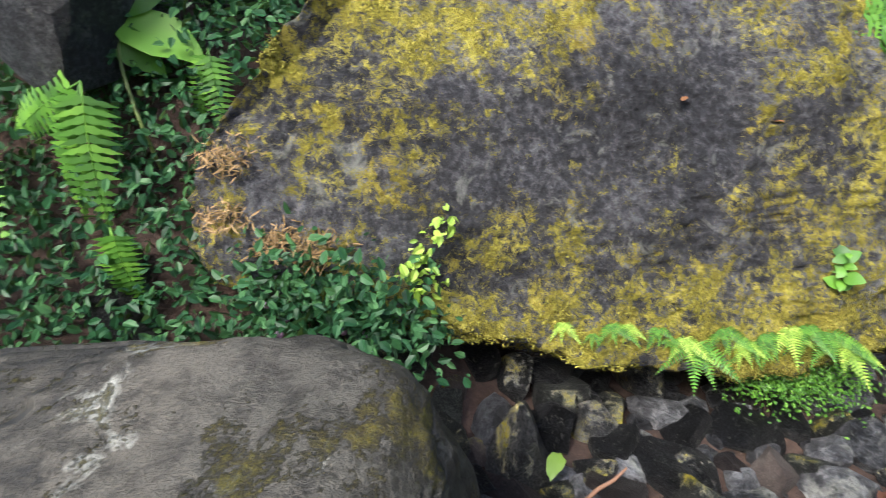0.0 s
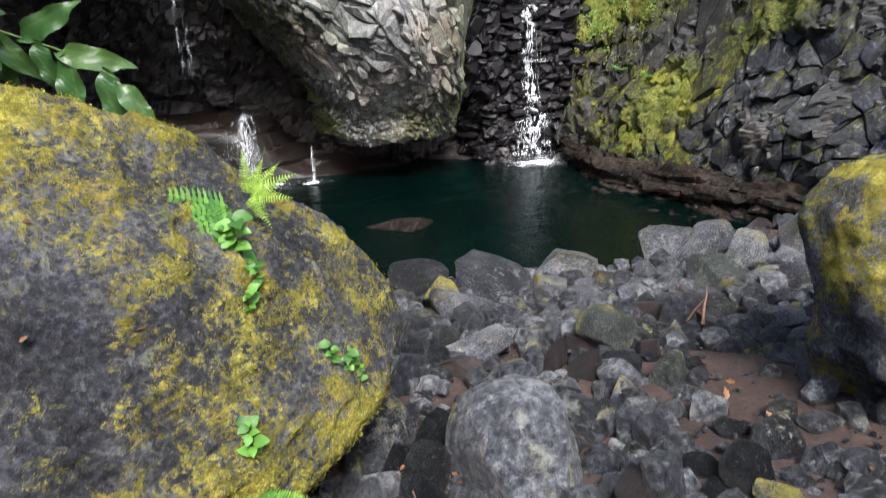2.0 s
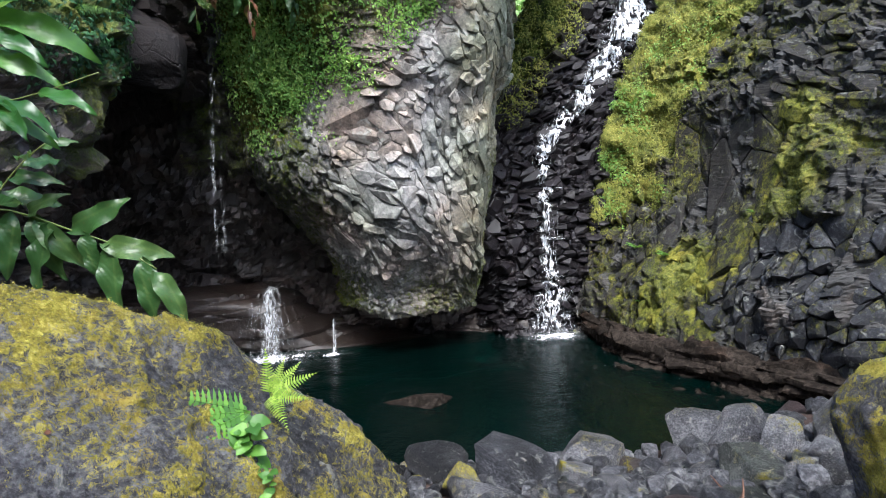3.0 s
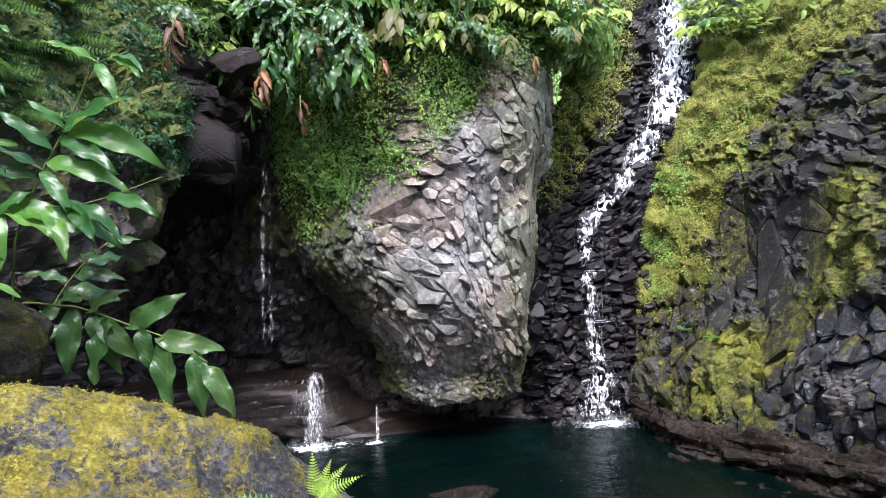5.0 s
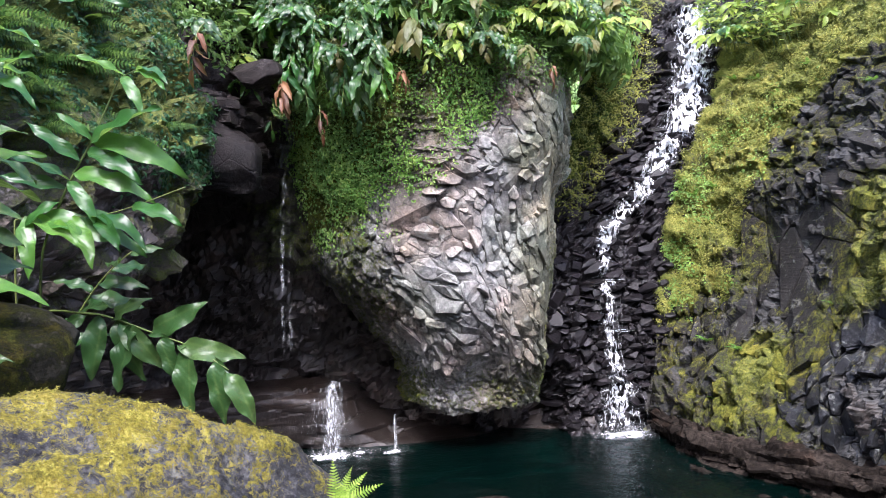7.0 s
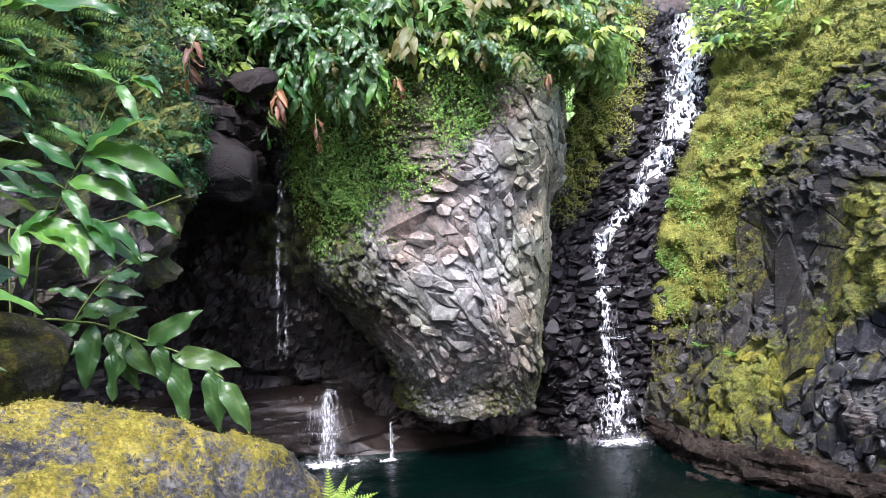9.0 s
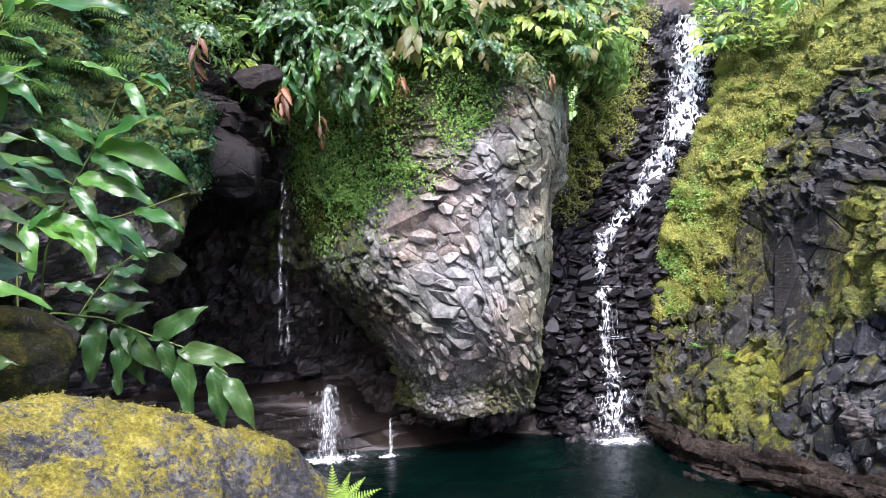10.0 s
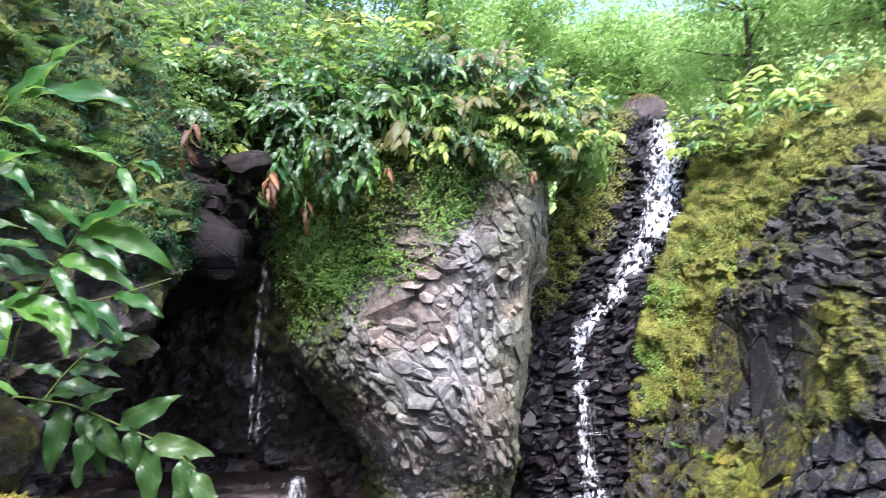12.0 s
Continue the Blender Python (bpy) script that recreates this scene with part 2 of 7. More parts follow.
    if cracks:
        b1 = m.bump(m.math("SUBTRACT", 1.0, split), 0.9, 0.02, m.bump(m.math("MULTIPLY", plates, 1.0), 0.25, 0.03, b1))
    tuft = m.math("MULTIPLY", m.math("ADD", m.noise(shift, 130 * scale, 3, 0.8), m.math("MULTIPLY", m.noise(shift, 30 * scale, 3), 0.9)), grow)
    m.put(m.bsdf.inputs["Normal"], m.bump(tuft, 1.0, 0.03 / scale if local else 0.02, b1))
    return m.mat


def leafy(name, dark, mid, light, rough=0.4, through_light=0.35, vein=False, spots=False, spec=0.5, patch=0.0):
    m = Nodes(name)
    pick = m.add("NewGeometry").outputs["Random Per Island"]
    tone = m.math("FRACT", m.math("ADD", pick, m.add("ObjectInfo").outputs["Random"]))
    where = m.add("TexCoord").outputs["Object"]
    tone = m.math("ADD", m.math("MULTIPLY", tone, 0.75), m.math("MULTIPLY", m.noise(where, 22, 3), 0.25))
    if patch:
        broad = m.math("MULTIPLY_ADD", m.noise(m.add("NewGeometry").outputs["Position"], 3.0, 5, 0.7), 2.6, -0.8, clamp=True)
        tone = m.math("ADD", m.math("MULTIPLY", tone, 1.0 - patch), m.math("MULTIPLY", broad, patch))
    col = m.ramp(tone, [(0.1, dark), (0.5, mid), (0.92, light)])
    if spots:
        s = m.math("MULTIPLY", m.math("SUBTRACT", m.noise(where, 38, 5, 0.75), 0.57), 10, clamp=True)
        col = m.mix(m.math("MULTIPLY", s, 0.75), col, (0.14, 0.10, 0.03))
        pale = m.math("MULTIPLY", m.math("SUBTRACT", m.noise(where, 9, 4, 0.7, 0.5), 0.56), 7, clamp=True)
        col = m.mix(m.math("MULTIPLY", pale, 0.5), col, (0.22, 0.24, 0.08))
    if vein:
        ribs = m.add("TexWave", {"Vector": where, "Scale": 9.0, "Distortion": 4.0, "Detail": 2.0}, bands_direction="DIAGONAL").outputs["Fac"]
        col = m.mix(m.math("MULTIPLY", ribs, 0.12), col, m.mix(0.5, col, (0.02, 0.06, 0.02)))
        across = m.math("ABSOLUTE", m.add("SeparateXYZ", {0: where}).outputs[0])
        rib = m.math("MULTIPLY", m.math("SUBTRACT", 0.012, across), 120.0, clamp=True)
        col = m.mix(m.math("MULTIPLY", rib, 0.35), col, m.mix(0.5, col, (0.25, 0.33, 0.10)))
        blotch = m.noise(where, 14, 5, 0.65)
        col = m.mix(m.math("MULTIPLY_ADD", blotch, 2.6, -1.1, clamp=True), m.mix(0.5, col, dark), col)
        w = m.add("TexWave", {"Vector": where, "Scale": 13.0, "Distortion": 3.0, "Detail": 2.0}, bands_direction="DIAGONAL").outputs["Fac"]
        m.put(m.bsdf.inputs["Normal"], m.bump(m.math("ADD", m.math("MULTIPLY", w, 0.5), m.math("MULTIPLY", blotch, 2.0)), 0.25, 0.008))
    m.put(m.bsdf.inputs["Base Color"], col)
    m.put(m.bsdf.inputs["Roughness"], rough)
    m.put(m.bsdf.inputs["Specular IOR Level"], spec)
    thin = m.add("BsdfTranslucent", {"Color": m.mix(0.3, col, (0.4, 0.6, 0.10))})
    both = m.add("MixShader", {0: through_light, 1: m.bsdf.outputs[0], 2: thin.outputs[0]})
    m.put(m.out.inputs["Surface"], both.outputs[0])
    return m.mat


BASALT = rock("basalt_boulder", (0.016, 0.016, 0.019), (0.118, 0.118, 0.132), (0.40, 0.40, 0.43), contrast=1.25, scale=1.0, moss_fine=3.0, edge=6.0, torn=1.45, relief=1.8, spec=0.25, dryness=1.5, lichen=0.12,
              moss=((0.090, 0.078, 0.018), (0.28, 0.245, 0.034), (0.60, 0.53, 0.115)))
GREY = rock("grey_stone", (0.034, 0.035, 0.039), (0.195, 0.198, 0.212), (0.56, 0.565, 0.585), contrast=1.7, rough=0.45, relief=1.4, lichen=0.5, scale=0.6, vary=1.0)
GREENISH = rock("greenish_grey_stone", (0.026, 0.030, 0.026), (0.11, 0.122, 0.108), (0.34, 0.36, 0.33), contrast=1.6, rough=0.55, relief=1.4, lichen=0.3, scale=0.6, vary=0.9)
MAROON = rock("maroon_brown_stone", (0.03, 0.018, 0.017), (0.10, 0.068, 0.064), (0.22, 0.17, 0.165), contrast=1.4, rough=0.55, relief=1.4, scale=0.6)
BROWN = rock("brown_stone", (0.04, 0.03, 0.027), (0.10, 0.078, 0.068), (0.24, 0.20, 0.175), contrast=1.4, rough=0.6, scale=0.6)
DARK = rock("dark_stone", (0.014, 0.0145, 0.017), (0.078, 0.081, 0.091), (0.29, 0.295, 0.315), contrast=1.6, rough=0.45, relief=1.5, lichen=0.3, scale=0.6)
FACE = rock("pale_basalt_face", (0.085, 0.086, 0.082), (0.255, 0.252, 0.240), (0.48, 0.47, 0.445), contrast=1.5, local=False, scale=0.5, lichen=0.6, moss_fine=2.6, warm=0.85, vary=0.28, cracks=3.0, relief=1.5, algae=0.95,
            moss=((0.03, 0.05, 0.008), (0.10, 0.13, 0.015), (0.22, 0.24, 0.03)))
CLIFF = rock("mossy_cliff", (0.020, 0.020, 0.019), (0.062, 0.062, 0.060), (0.165, 0.165, 0.158), contrast=1.4, local=False, scale=0.5, moss_fine=2.2, strata=0.8,
             moss=((0.035, 0.05, 0.010), (0.125, 0.14, 0.022), (0.30, 0.30, 0.05)))
COLUMN = rock("blue_black_basalt_column", (0.007, 0.0075, 0.009), (0.028, 0.030, 0.035), (0.13, 0.135, 0.145), contrast=1.4, local=False, scale=0.7, rough=0.65, wet=0.15, spec=0.25, moss_fine=2.0, vary=0.9, relief=1.6, lichen=0.3,
              moss=((0.04, 0.055, 0.008), (0.14, 0.15, 0.018), (0.32, 0.30, 0.045)))
# Base colours lowered in place of the shade low on the right cliff.
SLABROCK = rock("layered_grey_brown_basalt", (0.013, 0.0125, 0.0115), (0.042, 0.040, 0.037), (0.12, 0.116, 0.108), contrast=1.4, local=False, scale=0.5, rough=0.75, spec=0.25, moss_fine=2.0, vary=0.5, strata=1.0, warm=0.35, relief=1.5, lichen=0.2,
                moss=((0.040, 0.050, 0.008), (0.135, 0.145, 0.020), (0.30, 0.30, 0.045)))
WETROCK = rock("wet_black_rock", (0.005, 0.0043, 0.005), (0.013, 0.011, 0.0125), (0.042, 0.036, 0.041), local=False, scale=0.5, wet=0.55, rough=0.65, spec=0.12,
               moss=((0.02, 0.04, 0.006), (0.06, 0.10, 0.012), (0.13, 0.17, 0.02)))
CAVE = rock("damp_cave_rock", (0.022, 0.017, 0.014), (0.075, 0.06, 0.05), (0.18, 0.145, 0.125), local=False, scale=0.4, wet=0.5,
            moss=((0.03, 0.05, 0.009), (0.08, 0.11, 0.018), (0.16, 0.19, 0.03)))
WETBROWN = rock("wet_brown_black_rock", (0.006, 0.0045, 0.004), (0.020, 0.0145, 0.013), (0.06, 0.046, 0.042), local=False, scale=0.8, wet=0.4, rough=0.7, spec=0.12, relief=2.0, cracks=2.5)
LEDGE = rock("brown_ledge_rock", (0.007, 0.0048, 0.0038), (0.024, 0.0165, 0.0125), (0.075, 0.055, 0.043), local=False, scale=0.5, wet=0.5, rough=0.6)
SLAB = rock("brown_grey_slab", (0.013, 0.0115, 0.008), (0.052, 0.047, 0.034), (0.17, 0.16, 0.13), contrast=1.9, rough=0.7, relief=0.45, lichen=0.25, scale=0.5, warm=0.35, cracks=1.3, moss=((0.06, 0.06, 0.01), (0.18, 0.16, 0.02), (0.34, 0.30, 0.04)))
# Ledge rock again, darker: shade along the right shore is put into its colour.
SHORELEDGE = rock("dark_shore_ledge", (0.004, 0.0032, 0.0025), (0.014, 0.0112, 0.009), (0.05, 0.040, 0.032), local=False, scale=0.5, rough=0.8, spec=0.05, contrast=1.5)
# Rock and moss darkened: the plants' shade over this boulder is put into the colour.
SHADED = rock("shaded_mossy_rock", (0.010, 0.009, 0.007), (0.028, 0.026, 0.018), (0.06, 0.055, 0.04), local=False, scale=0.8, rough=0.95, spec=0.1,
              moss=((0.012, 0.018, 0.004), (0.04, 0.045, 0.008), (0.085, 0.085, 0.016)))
SOIL = rock("brown_soil", (0.012, 0.007, 0.005), (0.048, 0.028, 0.021), (0.125, 0.078, 0.058), local=False, scale=1.0, rough=0.95)
GINGER = leafy("ginger_leaf", (0.018, 0.075, 0.02), (0.05, 0.175, 0.03), (0.20, 0.42, 0.05), 0.32, 0.4, vein=True, spec=0.5)
GINGER_OLD = leafy("worn_ginger_leaf", (0.016, 0.050, 0.015), (0.036, 0.095, 0.024), (0.085, 0.15, 0.04), 0.33, 0.2, vein=True, spots=True, spec=0.35)
OCHRE = leafy("ochre_ginger_leaf", (0.06, 0.08, 0.022), (0.13, 0.12, 0.032), (0.23, 0.165, 0.05), 0.45, 0.3, vein=True, spots=True, spec=0.3)
DRY = leafy("dry_leaf", (0.045, 0.016, 0.009), (0.13, 0.045, 0.018), (0.25, 0.12, 0.05), 0.6, 0.2, spots=True)
FERN = leafy("fern_green", (0.03, 0.10, 0.014), (0.07, 0.20, 0.023), (0.15, 0.33, 0.038), 0.5, 0.4)
# Darker copy of FERN, with the left cliff's shade put into the leaf colour.
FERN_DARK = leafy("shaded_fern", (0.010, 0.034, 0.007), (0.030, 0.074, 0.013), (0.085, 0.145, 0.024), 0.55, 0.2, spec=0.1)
IVY = leafy("creeper_leaf", (0.055, 0.14, 0.03), (0.19, 0.36, 0.075), (0.42, 0.54, 0.13), 0.5, 0.3, patch=0.45)
HERB = leafy("dark_herb_leaf", (0.006, 0.028, 0.012), (0.016, 0.062, 0.024), (0.055, 0.14, 0.05), 0.45, 0.2, spec=0.2)
MOSSY = leafy("moss_tuft", (0.08, 0.07, 0.014), (0.23, 0.205, 0.03), (0.47, 0.42, 0.08), 0.9, 0.25, patch=0.45)
CLIFFMOSS = leafy("olive_moss_tuft", (0.035, 0.046, 0.008), (0.115, 0.13, 0.019), (0.31, 0.30, 0.048), 0.9, 0.25, patch=0.45)
# Sunlight, and haze on the far trees, is put into these three pale colours.
GRASSY = leafy("sunny_moss_grass", (0.050, 0.075, 0.016), (0.22, 0.235, 0.042), (0.58, 0.52, 0.14), 0.8, 0.35, patch=0.55)
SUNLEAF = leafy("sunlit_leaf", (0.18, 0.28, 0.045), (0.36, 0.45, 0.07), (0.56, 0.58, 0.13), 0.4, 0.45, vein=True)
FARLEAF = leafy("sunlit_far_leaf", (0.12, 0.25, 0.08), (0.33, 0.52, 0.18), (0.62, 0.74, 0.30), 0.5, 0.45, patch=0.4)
TREE = leafy("tree_leaf", (0.035, 0.085, 0.025), (0.11, 0.21, 0.055), (0.28, 0.38, 0.10), 0.5, 0.45, patch=0.45)
STRAW = leafy("dry_straw", (0.12, 0.07, 0.03), (0.24, 0.15, 0.065), (0.36, 0.24, 0.12), 0.8, 0.2)
PINK = leafy("pink_flower", (0.5, 0.25, 0.5), (0.6, 0.35, 0.6), (0.7, 0.5, 0.7), 0.6, 0.2)
TWIG = leafy("dry_red_wood", (0.05, 0.024, 0.014), (0.11, 0.05, 0.03), (0.19, 0.10, 0.06), 0.8, 0.02)
STEM = leafy("green_stem", (0.06, 0.09, 0.02), (0.12, 0.16, 0.04), (0.18, 0.2, 0.06), 0.5, 0.1)


def bark_material():
    m = Nodes("bark")
    where = m.add("TexCoord").outputs["Object"]
    m.put(m.bsdf.inputs["Base Color"], m.ramp(m.noise(where, 12, 6, 0.7), [(0.3, (0.03, 0.02, 0.014)), (0.7, (0.16, 0.11, 0.08))]))
    m.put(m.bsdf.inputs["Roughness"], 0.9)
    m.put(m.bsdf.inputs["Normal"], m.bump(m.noise(where, 30, 5), 0.8, 0.02))
    return m.mat


def water_material():
    """Clear green pool water: tinted see-through with a glossy skin."""
    m = Nodes("pool_water")
    where = m.add("NewGeometry").outputs["Position"]
    ripple = m.bump(m.math("ADD", m.noise(where, 3.0, 3), m.math("MULTIPLY", m.noise(where, 14.0, 3), 0.5)), 0.5, 0.05)
    tint = m.add("BsdfTransparent", {"Color": (0.04, 0.38, 0.33)})
    gloss = m.add("BsdfGlossy", {"Color": (1.0, 1.0, 1.0), "Roughness": 0.11, "Normal": ripple})
    cloud = m.add("BsdfDiffuse", {"Color": (0.0004, 0.0045, 0.0038)})
    tint = m.add("MixShader", {0: 0.5, 1: tint.outputs[0], 2: cloud.outputs[0]})
    skin = m.add("Fresnel", {"IOR": 1.33, "Normal": ripple})
    both = m.add("MixShader", {0: skin.outputs[0], 1: tint.outputs[0], 2: gloss.outputs[0]})
    m.put(m.out.inputs["Surface"], both.outputs[0])
    return m.mat


def foam_material(name, cover, scale, net=0.0, crisp=1.5):
    """White water: thick along its line, thinning out to its edges, torn into a net where it slides over stones."""
    m = Nodes(name)
    where = m.add("NewGeometry").outputs["Position"]
    m.put(m.bsdf.inputs["Base Color"], (0.86, 0.89, 0.92))
    m.put(m.bsdf.inputs["Roughness"], 0.2)
    long = m.add("Mapping", {"Vector": where, "Scale": (1.0, 0.6, 0.38)}).outputs[0]
    body = m.add("Attribute", attribute_name="body").outputs["Fac"]
    fine = m.noise(m.add("Mapping", {"Vector": where, "Scale": (1.0, 1.0, 0.22)}).outputs[0], scale, 4, 0.7)
    torn = m.math("SUBTRACT", 1.0, m.math("MULTIPLY", m.math("ABSOLUTE", m.math("SUBTRACT", m.noise(long, 6.5, 3, 0.6, 1.2), 0.5)), 5.0))
    grain = m.math("ADD", m.math("MULTIPLY", fine, 1.2), m.math("MULTIPLY", torn, net))
    gaps = m.math("MULTIPLY", m.math("SUBTRACT", m.math("ADD", m.math("MULTIPLY", body, 0.85), grain), 1.25 - cover), crisp, clamp=True)
    m.put(m.bsdf.inputs["Normal"], m.bump(fine, 0.8, 0.03))
    clear = m.add("BsdfTransparent")
    both = m.add("MixShader", {0: gaps, 1: clear.outputs[0], 2: m.bsdf.outputs[0]})
    m.put(m.out.inputs["Surface"], both.outputs[0])
    return m.mat


BARK, WATER = bark_material(), water_material()
FOAM, MIST, SPRAY = foam_material("white_water", 0.05, 22.0), foam_material("thin_falling_water", -0.26, 40.0), foam_material("spray", 0.7, 30.0)
SPILL, FROTH = foam_material("spilling_water", -0.17, 40.0, 0.25, 1.3), foam_material("churned_foam", -0.12, 20.0, 0.55, 1.6)
SHEET = foam_material("sliding_white_water", -0.60, 34.0, 1.1, 2.0)

# ---- the large structure ----
def ground_height(x, y):
    z = 1.5 - 0.25 * (y - 1.0)
    z = np.where(y < 0.6, 1.6 + 0.02 * (0.6 - y), z)
    z = z + np.clip(-0.8 - x, 0, 1.9) * 0.62 * (1 - smooth(4.0, 6.5, y)) + np.clip(x - 3.4, 0, 4) * 0.22 * smooth(2.0, 4.0, y)
    z = z + 0.55 * smooth(-1.35, -1.95, x) * smooth(-0.3, 0.6, y) * (1 - smooth(4.0, 6.5, y))
    z = z - 1.3 * smooth(6.6, 9.0, y)
    z = np.where(y > 9, np.maximum(z, -1.7), z)
    return np.where(y > 20, 0.0, z)


def far_steps(a, b, step, reach):
    out, s, p = [], step, b
    while p < reach:
        s *= 1.35
        p += s
        out.append(p)
    low, s, p = [], step, a
    while p > -reach:
        s *= 1.35
        p -= s
        low.append(p)
    return np.array(low[::-1] + list(np.arange(a, b, step)) + [b] + out)


gx, gy = far_steps(-3.2, 6.2, 0.06, 600), far_steps(-1.6, 9.2, 0.06, 600)
GX, GY = np.meshgrid(gx, gy)
G = np.stack([GX, GY, ground_height(GX, GY)], -1)
near = (np.abs(GX - 1.5) < 9) & (np.abs(GY - 4) < 9)
G[..., 2] += np.where(near, 0.05 * fbm(G, 1.3, 4, 3) + 0.012 * fbm(G, 14.0, 3, 8), 0)
tagged(new("ground", mesh_from("ground", G, grid_faces(*GX.shape), SOIL)), "brown damp soil sloping down to the pool", "ground", kind="structure")

wx, wy = np.meshgrid(np.linspace(-8, 9, 90), np.linspace(4.5, 17, 90))
W = np.stack([wx, wy, 0.004 * fbm(np.stack([wx, wy, wx * 0], -1), 1.4, 3, 5)], -1)
tagged(new("water", mesh_from("water", W, grid_faces(90, 90), WATER)), "still dark teal pool water with fine ripples", "water", kind="structure")


SMOOTH = {}


def rock_face(name, P, mat, label, broken, coarse, seed, moss, flip=False, sunk=None):
    """A rock face on a smooth grid, broken into blocks along its normals. Returns the object, its points and normals."""
    N = normals(P) * (-1 if flip else 1)
    seed0 = seed
    d = coarse * fbm(P, 0.55, 3, seed) + 0.008 * fbm(P, 6.0, 3, seed + 7)
    hue = np.zeros(P.shape[:2])
    for size, lift, tilt, groove, where in broken:
        h, tone = facets(P, size, seed + 31, lift, tilt, groove)
        d += h * (where(P) if where else 1)
        hue += tone * 0.4
        seed += 3
    if sunk:
        d -= 0.06 * sunk(P)
    SMOOTH[name] = P + N * (coarse * fbm(P, 0.55, 3, seed0))[..., None]
    Q = P + N * d[..., None]
    NQ = normals(Q) * (-1 if flip else 1)
    ob = new(name, mesh_from(name, Q, grid_faces(*Q.shape[:2]), mat, False, moss(Q, NQ)))
    ob.data.attributes.new("block", "FLOAT", "POINT").data.foreach_set("value", hue.ravel())
    return tagged(ob, label, "rock face", kind="structure"), Q, N


def bulge_grid(nu, nv):
    """The hanging nose of rock over the pool: level rows from its foot to its brow."""
    rows = np.array([(1.0, 0.2, 1.7, 12.5), (0.84, -0.66, 2.26, 11.75), (0.95, -0.76, 2.36, 11.5), (1.4, -0.76, 2.40, 11.5), (2.0, -0.9, 2.46, 11.15), (2.8, -1.6, 2.52, 10.75), (3.8, -2.45, 2.58, 10.5),
                     (4.9, -2.5, 2.66, 10.35), (5.5, -2.55, 3.0, 10.2), (6.2, -2.65, 2.98, 10.1), (7.0, -2.9, 2.95, 10.05), (8.0, -3.2, 3.0, 10.2), (9.0, -3.4, 3.3, 11.0)])
    t = np.linspace(0, len(rows) - 1, nv)
    k = np.arange(len(rows))
    z, xl, xr, yf = (np.interp(t, k, rows[:, c]) for c in range(4))
    soft = np.ones(13) / 13
    pad = lambda a: np.convolve(np.pad(a, 6, mode="edge"), soft, mode="valid")
    z, xl, xr, yf = pad(z), pad(xl), pad(xr), pad(yf)
    a = np.linspace(-1.72, 1.72, nu)[None, :]
    c, s = np.cos(a), np.sin(a)
    power = 0.72
    x = (xl + xr)[:, None] / 2 + (xr - xl)[:, None] / 2 * np.sign(s) * np.abs(s) ** power
    back = 3.0
    y = (yf + back)[:, None] - back * np.sign(c) * np.abs(c) ** power
    ribs = 0.13 * np.sin(x * 4.1 + 0.5 * np.sin(z[:, None] * 1.3)) * smooth(1.0, 1.8, z)[:, None] * smooth(-1.2, 0.2, x) + 0.10 * np.sin(z * 2.6 + 0.7)[:, None] * np.sin(x * 1.9)
    return np.stack([x, y - ribs, np.broadcast_to(z[:, None], x.shape)], -1)


def bare_nose(P):
    """Where the nose is bare broken rock, between its foot and the creeper above."""
    x, z = P[..., 0], P[..., 2]
    top = 4.5 + 1.15 * np.clip(x + 0.5, 0, 1.95)
    return smooth(0.80, 0.95, z) * smooth(top + 0.3, top - 0.2, z + 0.4 * fbm(P, 1.1, 3, 45)) * smooth(12.4, 11.8, P[..., 1])


def bulge_moss(Q, N):
    green = 0.55 * smooth(4.8, 6.4, Q[..., 2] - 0.75 * np.clip(Q[..., 0] - 0.2, 0, 2.0) + np.clip(-0.4 - Q[..., 0], 0, 1) * 0.9)
    side = 0.50 * smooth(1.9, 2.6, Q[..., 0]) * smooth(5.5, 3.0, Q[..., 2])
    # Green growth on the left, thickened to darken it like the overhang's shade.
    left = 0.46 * smooth(0.1, -1.4, Q[..., 0] + 0.3 * fbm(Q, 1.0, 2, 44))
    return green + side + left + 0.42 * smooth(2.7, 1.2, Q[..., 2]) + 0.1 * fbm(Q, 0.8, 3, 4)


columns = [((0.40, 0.40, 0.80), 0.04, 0.30, 0.03, lambda P: smooth(-0.2, 0.8, P[..., 0]) * (0.25 + 0.75 * smooth(4.6, 5.4, P[..., 2]))), ((0.20, 0.20, 0.15), 0.05, 0.55, 0.03, lambda P: 0.25 + 0.75 * smooth(0.5, -0.3, P[..., 0])),
           ((0.11, 0.11, 0.09), 0.02, 0.45, 0.01, lambda P: 0.3 + 0.7 * smooth(0.5, -0.3, P[..., 0]))]
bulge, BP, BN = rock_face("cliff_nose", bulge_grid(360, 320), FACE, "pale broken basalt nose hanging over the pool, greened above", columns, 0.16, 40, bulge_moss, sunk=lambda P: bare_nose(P))


